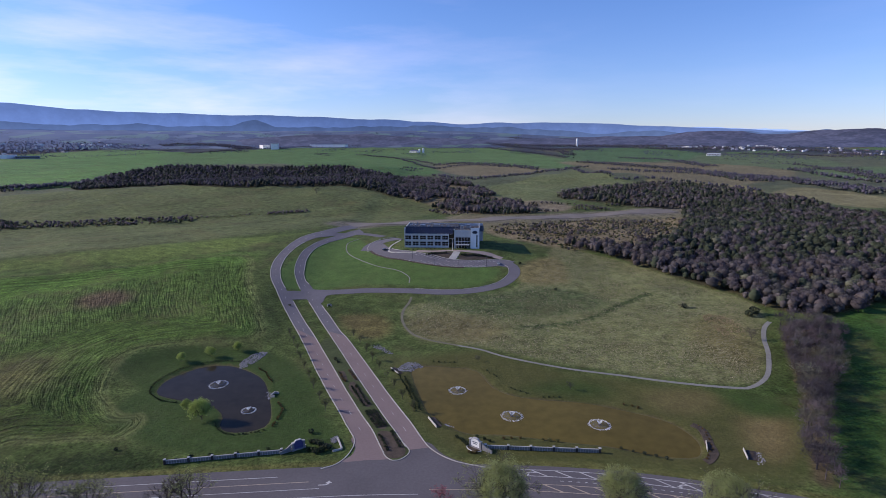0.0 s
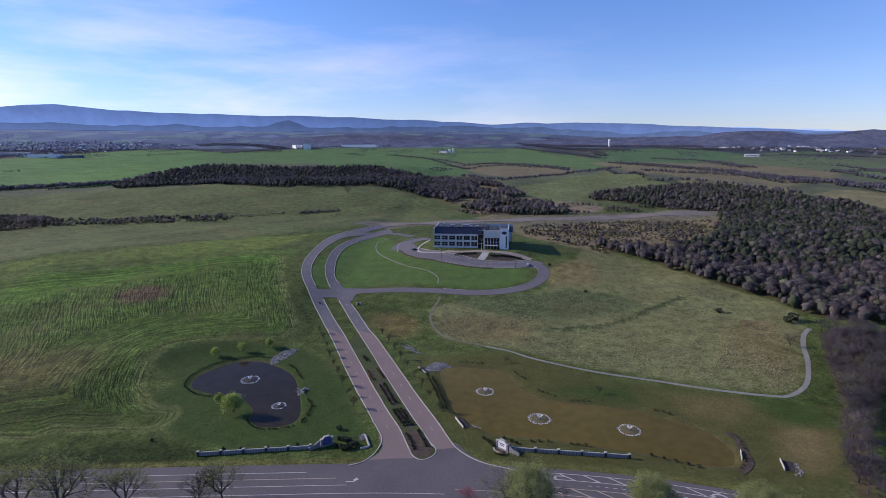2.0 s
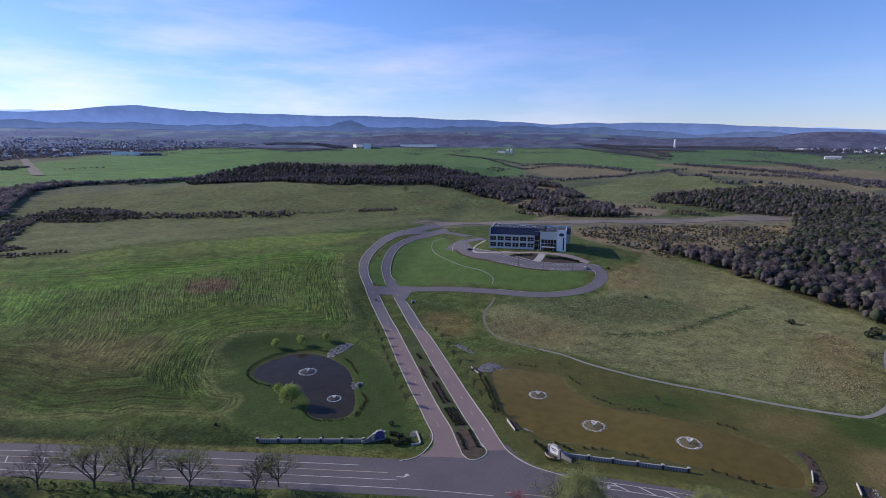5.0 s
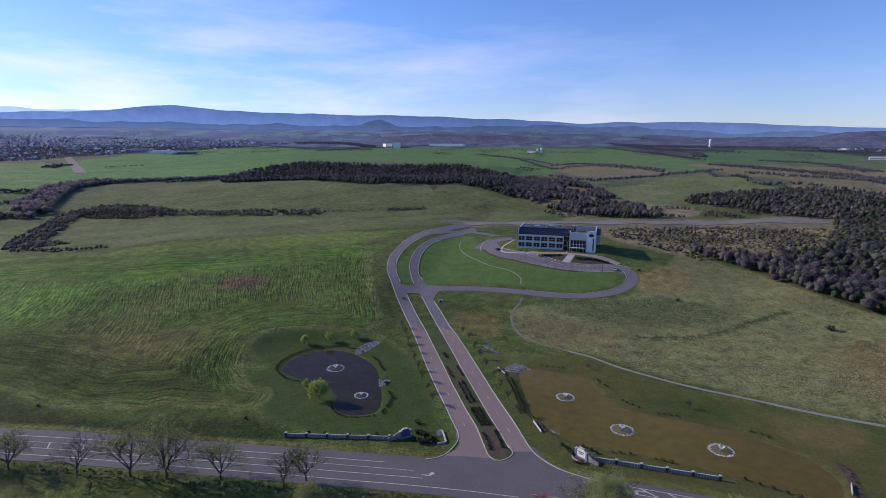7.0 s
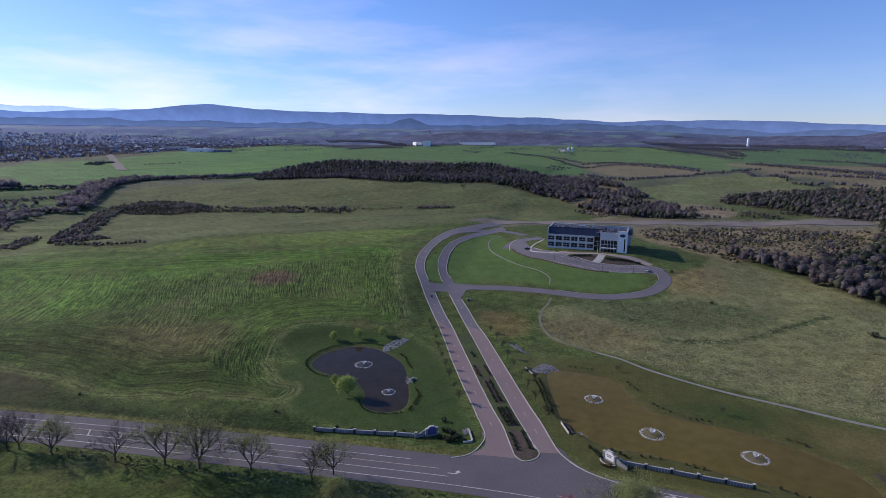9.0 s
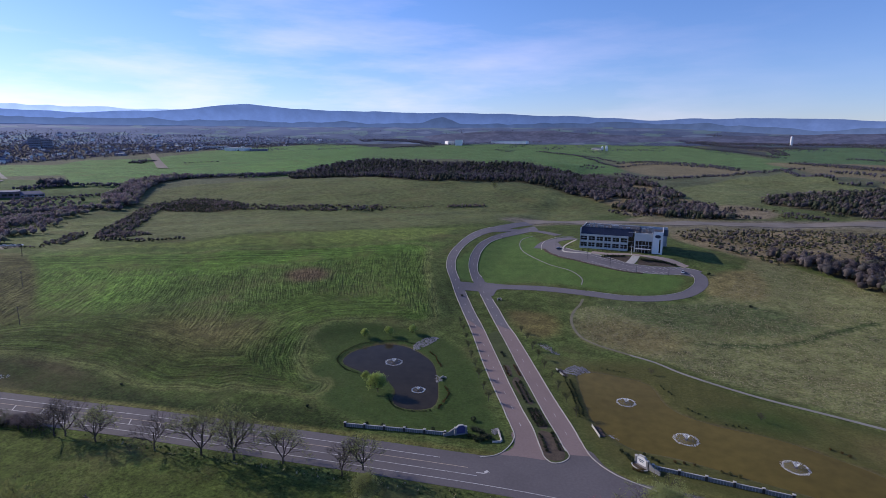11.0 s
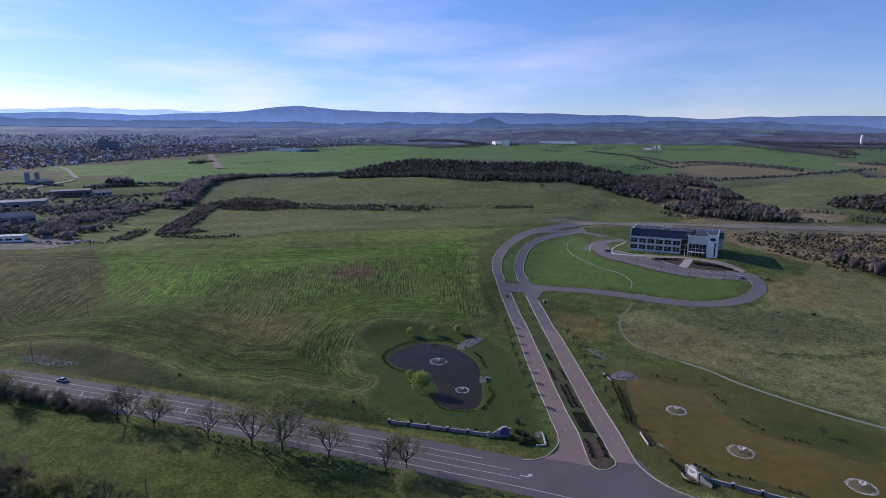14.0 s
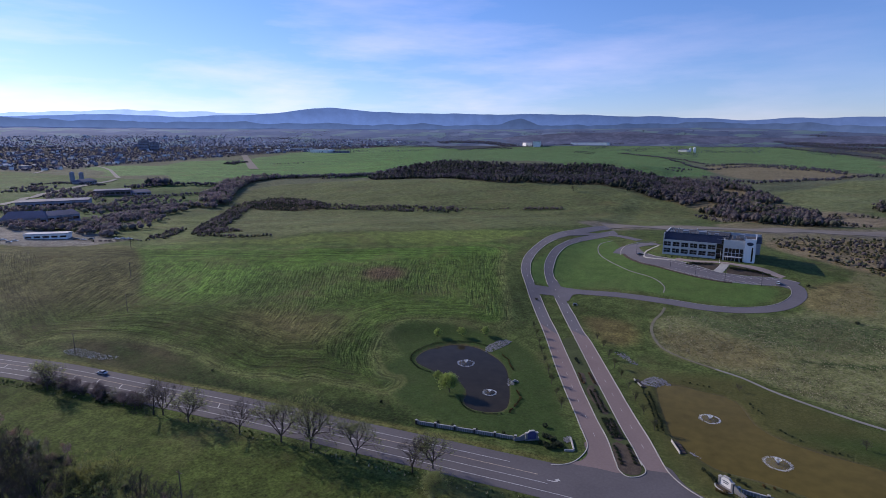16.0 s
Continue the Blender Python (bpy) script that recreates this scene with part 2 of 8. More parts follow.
def land(x, y):
    """Height of the open land, without the ponds."""
    d = np.hypot(x, y)
    z = 17.0 * ramp(d, 215, 500) + 175.0 * np.clip((d - 900) / 4000, 0, 0.80) ** 2.6
    z = z + 62.0 * np.clip((d - 3350) / 1000, 0, 1.3) ** 1.4 * (1 - 0.8 * ramp(x / np.maximum(d, 1), 0.0, 0.3))
    z = z + 5.0 * mound(x, y, 10, 400, 80, 60)
    z = z + 4.0 * mound(x, y, -260, 380, 110, 60, 0.5)
    z = z - 16.0 * mound(x, y, -560, 560, 210, 300, 0.75)
    z = z - 12.0 * mound(x, y, -200, 640, 300, 95, 0.3)
    z = z + 10.0 * mound(x, y, -320, 900, 330, 110, 0.3)
    z = z + 25.0 * mound(x, y, -570, 1230, 250, 150, 0.4) + 22.0 * mound(x, y, -250, 1330, 200, 140, 0.2)
    z = z - 9.0 * mound(x, y, 220, 620, 200, 130)
    z = z + 15.0 * mound(x, y, 330, 1120, 210, 110)
    z = z + 3.6 * ramp(np.hypot((x + 90) / 36, (y - 194) / 33), 1.1, 1.9) * ramp(x, -78, -112) * ramp(y, 152, 192)
    roll = np.sin(x * 0.043 + 1.6 * np.sin(y * 0.023)) * np.sin(y * 0.037 + 1.3 * np.sin(x * 0.019)) + 0.5 * np.sin(x * 0.097 + 2.0) * np.sin(y * 0.083 + 0.7)
    z = z + 1.1 * roll * ramp(d, 235, 330) * ramp(np.hypot((x + 30) / 120, (y - 380) / 110), 0.9, 1.5)
    pad = ramp(np.hypot((x - 3) / 48, (y - 416) / 34), 1.35, 0.9)
    return z + (17.5 - z) * pad


POND_LEFT = spline([(-112.8, 200.3), (-112.9, 209.6), (-105.7, 220.7), (-95.2, 222.9), (-84.7, 217.4), (-74.3, 206.8), (-65.1, 186.7), (-61.4, 173.4), (-65, 168.2), (-72.3, 167.6), (-77.4, 171.7), (-79.6, 179.6), (-86.5, 186.7), (-98, 190.5), (-109, 194.7)], 2, True)
POND_RIGHT = spline([(-12.2, 219.5), (3.7, 219.3), (14.4, 214.5), (21, 197.3), (33.1, 190), (51.5, 186.6), (64.4, 180.9), (77.4, 172.6), (82.1, 161.5), (80.2, 153.4), (76.4, 150.9), (65.5, 152), (54.8, 156.8), (39.3, 160.2), (21.5, 164.6), (8.4, 165.8), (0.9, 171.5), (-5.1, 179.5), (-8.7, 192.8), (-12.1, 208.2)], 2, True)
WATER_LEFT, WATER_RIGHT = -0.5, -0.5


def ground(x, y):
    """Height of the ground sheet, ponds dug out."""
    x, y = np.atleast_1d(np.asarray(x, float)), np.atleast_1d(np.asarray(y, float))
    z = land(x, y)
    near = (np.hypot(x, y) < 300) & (y > 130)
    for ring, level in ((POND_LEFT, WATER_LEFT), (POND_RIGHT, WATER_RIGHT)):
        if near.any():
            s = inside(x[near], y[near], ring)
            bank = ramp(s, -3.0, 3.0)
            z[near] = z[near] + (2 * level - z[near]) * bank
    return z


def on_ground(x, y, lift=0.0):
    return float(ground(x, y)[0]) + lift


def sheet():
    """One ground sheet: fine rings round the middle of the place that widen outwards."""
    az = np.radians(np.r_[np.arange(-180, -62, 6.0), np.arange(-62, 86, 0.29), np.arange(86, 180, 6.0)])
    d = np.r_[0.0, 30.0, np.exp(np.linspace(math.log(60), math.log(4900), 390))]
    a, r = np.meshgrid(az, d)
    x, y = (-np.sin(a) * r).ravel(), (np.cos(a) * r).ravel()
    z = ground(x, y) - 25 * ramp(np.hypot(x, y), 3360, 3500)   # dips under the sheet of the far plain
    n, rows = len(az), len(d)
    i, j = np.meshgrid(np.arange(n), np.arange(rows - 1))
    k = (i + 1) % n
    quads = np.stack([j * n + i, (j + 1) * n + i, (j + 1) * n + k, j * n + k], -1).reshape(-1, 4)
    me = bpy.data.meshes.new("ground")
    me.vertices.add(len(x))
    me.vertices.foreach_set("co", np.stack([x, y, z], 1).ravel())
    me.loops.add(quads.size)
    me.loops.foreach_set("vertex_index", quads.ravel().astype(np.int32))
    me.polygons.add(len(quads))
    me.polygons.foreach_set("loop_start", np.arange(0, quads.size, 4, dtype=np.int32))
    me.polygons.foreach_set("use_smooth", np.ones(len(quads), bool))
    me.update()
    me.validate()
    return me, x, y


# colours of the sward and soil
LAWN, MOWN, ROUGH = (0.045, 0.076, 0.02), (0.066, 0.094, 0.032), (0.150, 0.162, 0.080)
OLIVE, LUSH, BRIGHT = (0.098, 0.116, 0.042), (0.075, 0.165, 0.028), (0.085, 0.190, 0.030)
STRAW, BROWN, SOIL = (0.215, 0.185, 0.095), (0.17, 0.135, 0.08), (0.105, 0.078, 0.052)
WOODFLOOR, HAYGREEN, WINTER = (0.085, 0.068, 0.045), (0.16, 0.175, 0.055), (0.15, 0.115, 0.075)

MAIN = spline([(-420, 39), (-340, 82.6), (-280, 104.6), (-226, 117.6), (-163, 126.7), (-111, 131.4), (-62, 135.6), (-20, 138.5), (20, 138), (52, 134.5), (82, 127), (115, 116), (160, 97), (230, 60)], 4)
BACK_LINE = [(-92, 530), (-70, 543), (-48, 553), (-4, 570), (41, 588), (95, 617), (146, 642), (215, 662), (288, 674)]
# region, colour, softness of its edge in metres
SWATH = spline([(-148.7, 384.1), (-119.6, 329.5), (-96.2, 278.3), (-88.5, 255.9), (-95, 244.2), (-115.2, 240), (-136.7, 230.7), (-138.2, 216.5), (-130.9, 196.1), (-115.3, 180.1), (-110.2, 181.5), (-104.2, 175.1), (-104.1, 166.7), (-108.2, 160.5), (-119.0, 161.2), (-130.3, 159.0), (-140.4, 158.4), (-144.0, 154.1), (-156.3, 153.3), (-164.9, 149.7), (-176.2, 148.7), (-191.5, 151.1), (-208.5, 154.8), (-216.0, 153.8), (-236.8, 152.9), (-254.3, 147.8), (-273.7, 135.6), (-293.5, 121.8), (-456.8, 198.3), (-363.1, 264.7), (-254.2, 328.8)], 8, True)
MEADOW = spline([(-18.3, 298.8), (40.3, 322.1), (68.7, 364.5), (88, 411), (123.4, 377.2), (147.4, 337.4), (172.1, 301.8), (170.2, 274.8), (155.9, 250.9), (131.3, 208), (115.9, 200.9), (53, 221.4), (17.4, 241.7), (-12.4, 251.8), (-21.2, 274.2)], 8, True)

DITCH = spline([(30.5, 264.2), (51.5, 267.7), (66.8, 270.8), (83.9, 279.1), (105.3, 297.5), (120.8, 308.4)], 3)

# outlines of the woods
WOOD_RIGHT = [(90.4, 422.8), (117.3, 398.4), (134.3, 362.3), (150.1, 335.3), (171.7, 307.4), (176.1, 288.8), (189.4, 273), (210.9, 270.2), (242.9, 285.4), (268.2, 289.3), (525.5, 569), (476.3, 576.6), (444.7, 644.7), (402.6, 716), (322.2, 695.5), (258.1, 565.4), (190, 440.5), (137.8, 409.4)]
WOOD_BEHIND = [(174.8, 809.5), (264.8, 918.6), (427.8, 986.5), (475.7, 803.3), (477.7, 663), (373.2, 688.6), (304.4, 679.5), (258.7, 711.9)]
HEDGE_RIGHT = [(170.7, 259.4), (184.6, 261.2), (187.2, 244.8), (161.9, 208.8), (139.3, 182), (119.1, 153), (110.2, 136.6), (105.6, 138.7), (117.8, 159.5), (136.4, 190.8), (147.4, 215.2)]
SCRUB = [(46.2, 507.1), (134.8, 590.8), (268.2, 618.9), (247, 542.1), (180.2, 427.9), (117.3, 398.4), (88.7, 414.6), (68.2, 439.8)]
FOREST = [(-600.5, 886.1), (-658.3, 1044.6), (-613.7, 1163.4), (-543.7, 1197.7), (-405.9, 1204.6), (-281.9, 1250.2), (-202.8, 1257.7), (-89.4, 1149.6), (-5.7, 873.7), (-44.5, 793.1), (-119.6, 858.3), (-198.3, 880.1), (-334.9, 846.4), (-501.1, 925.3)]
VALLEY = [(-66.6, 1157.2), (13.2, 1080.8), (70.6, 873.5), (86.1, 780.3), (123.1, 697.6), (73.4, 654.5), (23.8, 682.6), (-23.1, 758.8), (-65, 845)]
SCRUB_BACK = [(-10.8, 754), (64.2, 802.5), (140.5, 760.5), (197.9, 736.4), (294.4, 707.7), (231.2, 695.7), (125.1, 674.6), (31.9, 655.4), (-17.2, 691)]
THICKET = [(-588.5, 558.2), (-625.4, 622.3), (-605.7, 652.3), (-537.3, 638.3), (-486.1, 607.4), (-498.2, 580.3), (-543.5, 555.9)]
LAWN_LOOP = [(-107.9, 332.4), (-106.5, 366.1), (-96.2, 425.4), (-74.2, 452.1), (-51.6, 403.4), (-24, 376.2), (6.8, 362.9), (34.1, 357.6), (38, 350.3), (24.3, 329.6), (1.5, 325.1), (-23, 329.9), (-49.4, 331.6), (-88.6, 318.9)]
LAWN_POND = [(-140.2, 215.4), (-133.2, 230.4), (-107.1, 239.8), (-79.3, 235.2), (-58.6, 214.5), (-41, 175.8), (-35.4, 157.7), (-54.3, 154.6), (-86.5, 155), (-121.5, 177), (-119.6, 199.2)]
LAWN_LONG = [(-21, 222.7), (17.1, 237.8), (51.3, 214), (112.1, 193.7), (125.7, 182.4), (100, 137.5), (52.8, 145.2), (2.5, 152.1), (-13.6, 183.8)]
ROUGH_GREEN = [(-13.9, 313.5), (30, 317), (62, 324), (95, 310), (84, 286), (32, 280), (4, 292)]
# far plots: field colour with blue haze put in
PLOTS = [
    (WOOD_RIGHT, (0.065, 0.058, 0.038), 2),
    (FOREST, (0.05, 0.048, 0.03), 6),
    (VALLEY, (0.16, 0.13, 0.088), 8),
    (WOOD_BEHIND, (0.075, 0.065, 0.045), 6),
    (HEDGE_RIGHT, (0.09, 0.07, 0.05), 2),
    (THICKET, (0.07, 0.06, 0.04), 3),
    ([(-381.8, 248.8), (-355.4, 273.3), (-254.2, 328.8), (-156.1, 386.2), (-143.7, 366.8), (-197.5, 318.9), (-255, 257.2), (-249.2, 214.9), (-239.5, 180.3), (-250.9, 155.5), (-293.4, 189.4)], (0.088, 0.168, 0.033), 18),
    ([(-475.6, 207), (-390.9, 253.1), (-250.4, 155.9), (-273.7, 135.6), (-292.4, 121.3)], (0.086, 0.090, 0.040), 4),
    ([(-321.5, 135), (-270.2, 193.7), (-181.3, 213.1), (-132.6, 184.3), (-102.1, 168.9), (-131.1, 151.9), (-200.2, 148.5), (-253.2, 147.1), (-292.4, 121.3)], (0.048, 0.076, 0.019), 22),
    ([(-201.9, 283.7), (-201.4, 296.2), (-188.6, 304.4), (-176.4, 297.2), (-174.4, 284.5), (-187.4, 275.2)], (0.105, 0.078, 0.0526), 6),
    ([(-218.1, 190.5), (-208.3, 208.5), (-166.2, 212.5), (-161.9, 189.6), (-184.5, 179.8)], (0.115, 0.112, 0.046), 18),
    ([(-267.8, 132.3), (-249.8, 147.6), (-226.8, 154.4), (-201.3, 149.4), (-212.6, 133.4), (-238.7, 127.9)], (0.05, 0.05, 0.027), 5),
    ([(-379.8, 277.2), (-158, 390.8), (-139.9, 434.8), (-112.3, 458.8), (-239.9, 388.3), (-318.2, 323.5)], (0.12, 0.165, 0.047), 4),
    (LAWN_LOOP, (0.080, 0.138, 0.044), 2),
    ([(53, 363.8), (82.4, 384), (79.3, 333), (48.8, 333.4)], (0.16, 0.14, 0.071), 4),
    ([(-18.8, 274.2), (4.8, 285.8), (33.6, 265.7), (20.5, 247.2), (-6.9, 251.8)], (0.16, 0.145, 0.075), 8),
    ([(125.4, 262.9), (150.4, 272.4), (148.4, 244.8), (133.4, 215.9), (117.3, 222.3)], (0.17, 0.155, 0.0751), 10),
    (LAWN_LONG, (0.078, 0.082, 0.032), 7),
    ([(32.1, 197.2), (54.2, 206.3), (65.2, 196.8), (54.5, 189.7)], (0.045, 0.07, 0.022), 8),
    ([(-1537.2, 693.3), (-1106.5, 694.9), (-857.1, 789.3), (-719, 619.3), (-609.2, 411.6), (-609.1, 268.1)], (0.0598, 0.11, 0.0403), 8),
    ([(-56.8, 282.1), (-32.2, 282.1), (-27, 259.3), (-40.2, 252.1)], (0.13, 0.115, 0.05), 5),
    ([(102.1, 170.5), (112.2, 175.1), (119.9, 172.2), (112.2, 157.9), (102.5, 149.4), (97.7, 153.2)], (0.17, 0.135, 0.07), 6),
    ([(76.6, 191.8), (91.6, 196.5), (104.5, 191.6), (94, 178.5), (80.2, 179.4)], (0.12, 0.105, 0.05), 6),
    ([(105.8, 196.3), (122.1, 195.8), (141, 205), (126.5, 178.1), (108.9, 176.2)], (0.045, 0.075, 0.022), 6),
    ([(212, 275.9), (236.7, 277.7), (119.7, 130.6), (106.3, 130.7)], (0.034, 0.078, 0.019), 4),
    ([(41.4, 514), (136.2, 597), (276.7, 631.2), (253.7, 538), (182.3, 422.1), (97.5, 404.6), (66.6, 429.1), (46.3, 454.4)], (0.184, 0.15, 0.104), 6),
    ([(4.3, 648.4), (80.6, 658.6), (182.7, 677.9), (294.7, 690.5), (284.7, 626.5), (133.3, 584.2), (45.9, 503.3), (23.7, 543.9)], (0.148, 0.136, 0.095), 5),
    ([(-2.9, 744.6), (73.1, 809), (170.8, 753.1), (156.6, 688.7), (82.4, 673.5), (11.4, 665.4)], (0.177, 0.151, 0.123), 8),
    ([(-589.8, 529.5), (-734.7, 755.5), (-549.6, 892.8), (-308.3, 858.6), (-123.1, 836), (-13.7, 756.8), (-5.9, 700), (-118.6, 483.6), (-329.8, 335.6), (-367.7, 328.1)], (0.0963, 0.117, 0.0539), 6),
    ([(82, 953.9), (193.3, 1117.8), (373.2, 1522.7), (333.9, 1048.4), (373.1, 1005.9), (280.3, 906.6), (180.3, 796.4), (118, 769.6), (89.4, 803.7)], (0.128, 0.152, 0.078), 8),
    ([(382.9, 1033.3), (485.8, 1046.7), (539.9, 939.1), (478.9, 839), (409.4, 943.3)], (0.215, 0.189, 0.105), 8),
    ([(507.6, 828.7), (624.2, 926.1), (622.1, 757.9), (526.6, 639.2), (499.5, 683.9)], (0.185, 0.172, 0.105), 8),
    ([(-1472.1, 1820.2), (-1713.9, 2718.5), (-1200.9, 2632.8), (-642.2, 1163.7), (-666.4, 1046.1), (-774.9, 949.6)], (0.0857, 0.179, 0.0676), 10),
    ([(-1181.1, 742.3), (-1062.2, 1036.1), (-1192.3, 1853.7), (-1419, 2801.5), (-1917.3, 2513.8), (-1491.4, 1217.1), (-1628.7, 960.8), (-1308.6, 809.7)], (0.101, 0.195, 0.0769), 10),
    ([(-1579.5, 1204.1), (-1526.2, 1540.3), (-1523.4, 2157), (-1305.5, 2510.7), (-661, 1071.4), (-781, 968.2), (-862, 778.8), (-932.1, 705)], (0.0892, 0.184, 0.0663), 8),
    ([(-1023.3, 1207.8), (-1080.5, 1586.3), (-1038.9, 1800), (-700.4, 1067.5), (-815.8, 1011.9)], (0.097, 0.198, 0.0663), 8),
    ([(-377.2, 1289), (-55.4, 1229.9), (-22.2, 1607.8), (-221.4, 2582.6), (-549, 3274.9), (-968.8, 3109.6), (-1236.9, 2651.9), (-1089.1, 2097.9)], (0.0857, 0.161, 0.0676), 10),
    ([(-549, 3274.9), (242.4, 3531.6), (504.9, 2066), (365.2, 1628.4), (-6.6, 1945.2), (-221.4, 2582.6)], (0.0968, 0.167, 0.075), 10),
    ([(645.2, 2892.3), (1041, 3099), (1218.7, 2591.5), (866, 2012.6), (515.1, 2107.9)], (0.0756, 0.138, 0.075), 10),
    ([(1119.7, 2378.6), (1374.7, 2161.3), (1228.5, 1657.2), (942.2, 1475), (873.9, 1811.6)], (0.106, 0.145, 0.0893), 14),
    ([(-16, 1858.8), (133.4, 1936.2), (292.1, 1597), (203.2, 1335.7), (22.7, 1320.1)], (0.172, 0.151, 0.108), 10),
    ([(455.2, 2034.2), (873.9, 1811.6), (901.4, 1410.4), (566.4, 995.6), (397.6, 1074.2), (426.3, 1604.5)], (0.168, 0.149, 0.105), 14),
    ([(969.3, 1469.8), (1251.3, 1540.5), (979.3, 1201.9), (818.6, 1130.8)], (0.102, 0.152, 0.0874), 10),
    ([(-1659.2, 749.3), (-3436.9, 1572.1), (-2857.9, 2563.1), (-1931.1, 3145), (-1633.3, 3066.9), (-1800.2, 2460), (-1802.3, 1669.7), (-1599.4, 1008.8), (-1539.6, 848.6)], (0.05, 0.052, 0.062), 30),
    ([(-249.7, 144.8), (-198.8, 147.4), (-157.6, 146), (-121.6, 150.3), (-101.3, 157.8), (-88, 153.5), (-75.6, 140.9), (-105.8, 133), (-149.6, 129.9), (-204.2, 130.2)], (0.026, 0.044, 0.013), 4),
    (LAWN_POND, (0.040, 0.070, 0.022), 3),
    ([(-593.1, 260.7), (-486.6, 279.8), (-418.7, 270.8), (-481.3, 209.6)], (0.198, 0.191, 0.208), 2),
    ([(-536.5, 314.7), (-553.1, 429.1), (-564.6, 497.3), (-383.1, 295.3), (-418.7, 270.8)], (0.0989, 0.131, 0.0526), 5),
    (ROUGH_GREEN, (0.078, 0.104, 0.048), 5),
]


def paint(x, y):
    d = np.hypot(x, y)
    col = np.tile(MOWN, (len(x), 1))
    # far ground and plain cells have bluish haze in their colours
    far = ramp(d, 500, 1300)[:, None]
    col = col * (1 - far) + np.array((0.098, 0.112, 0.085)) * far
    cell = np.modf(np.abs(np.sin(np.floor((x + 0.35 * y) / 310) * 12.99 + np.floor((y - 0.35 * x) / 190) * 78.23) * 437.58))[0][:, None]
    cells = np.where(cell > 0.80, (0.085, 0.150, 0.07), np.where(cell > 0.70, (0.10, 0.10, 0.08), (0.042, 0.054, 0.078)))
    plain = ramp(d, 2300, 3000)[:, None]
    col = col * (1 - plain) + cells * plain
    pasture = ramp(along(x, y, np.array([(-420, 20), (-280, 85), (-163, 105), (-62, 114), (60, 112), (230, 30)])), 60, 50)[:, None] * (y < 118)[:, None]
    col = col * (1 - pasture) + np.array((0.058, 0.084, 0.022)) * pasture
    s = inside(x, y, SWATH)
    w = ramp(s, -1.2, 1.2)[:, None]
    col = col * (1 - w) + np.array((0.066, 0.112, 0.026)) * w
    rim = (ramp(s, -0.8, 0.6) * ramp(s, 9.0, 1.5))[:, None] * 0.7
    split = s - 34 - 8 * np.sin(x * 0.021) - 6 * np.sin(y * 0.034)
    lawn = np.maximum(ramp(inside(x, y, spline(LAWN_LOOP, 10, True)), -2, 2), np.maximum(ramp(inside(x, y, spline(LAWN_POND, 10, True)), -2, 2), ramp(inside(x, y, spline(LAWN_LONG, 10, True)), -2, 2)))
    swath = ramp(s, 0.0, 2.0) * (0.3 + 0.7 * ramp(np.abs(split), 0.0, 5.0))
    bend = 5 * np.sin(x * 0.016 + y * 0.011) + 2.5 * np.sin(y * 0.05)
    # rows follow the edge of the cut round its rim, and run up the hill inside
    u = np.where(split < 0, s, x * 0.88 + y * 0.47 + bend)
    run_v = np.where(split < 0, x * 0.5 - y * 0.86, -x * 0.47 + y * 0.88)
    s = inside(x, y, MEADOW)
    w = ramp(s, -2, 2)[:, None]
    col = col * (1 - w) + np.array(ROUGH) * w
    clump = ramp(s, 0.0, 4.0)
    for ring, colour, soft in PLOTS[6:] + PLOTS[:6]:
        ring = np.array(ring)
        lo, hi = ring.min(0) - 40, ring.max(0) + 40
        m = (x > lo[0]) & (x < hi[0]) & (y > lo[1]) & (y < hi[1])
        if m.any():
            w = ramp(inside(x[m], y[m], spline(ring, 25, True)), -soft, soft)[:, None]
            col[m] = col[m] * (1 - w) + np.array(colour) * w
    col = col * (1 - rim) + np.array((0.125, 0.145, 0.060)) * rim
    # a wet green ditch across the meadow
    ditch = ramp(along(x, y, DITCH), 3.0, 1.6)[:, None] * ramp(x, 24, 48)[:, None]
    col = col * (1 - ditch) + np.array((0.043, 0.066, 0.026)) * ditch
    for ring in (POND_LEFT, POND_RIGHT):
        m = (d < 300) & (y > 130)
        w = ramp(inside(x[m], y[m], ring), -1.2, 0.3)[:, None]
        col[m] = col[m] * (1 - w) + np.array((0.10, 0.08, 0.05)) * w
    verge = along(x, y, MAIN)
    verge = (ramp(verge, 8.5, 9.2) * ramp(verge, 12.5, 10.5) * (y > np.interp(x, MAIN[:, 0], MAIN[:, 1])))[:, None]
    col = col * (1 - verge) + np.array((0.115, 0.118, 0.045)) * verge
    col = col * np.array((1.0, 0.98, 0.80))
    back = ramp(along(x, y, np.array(BACK_LINE)), 30, 18)[:, None]
    col = col * (1 - back) + np.array((0.15, 0.135, 0.10)) * back
    return col, swath, u, run_v, clump, 1 - 0.6 * lawn


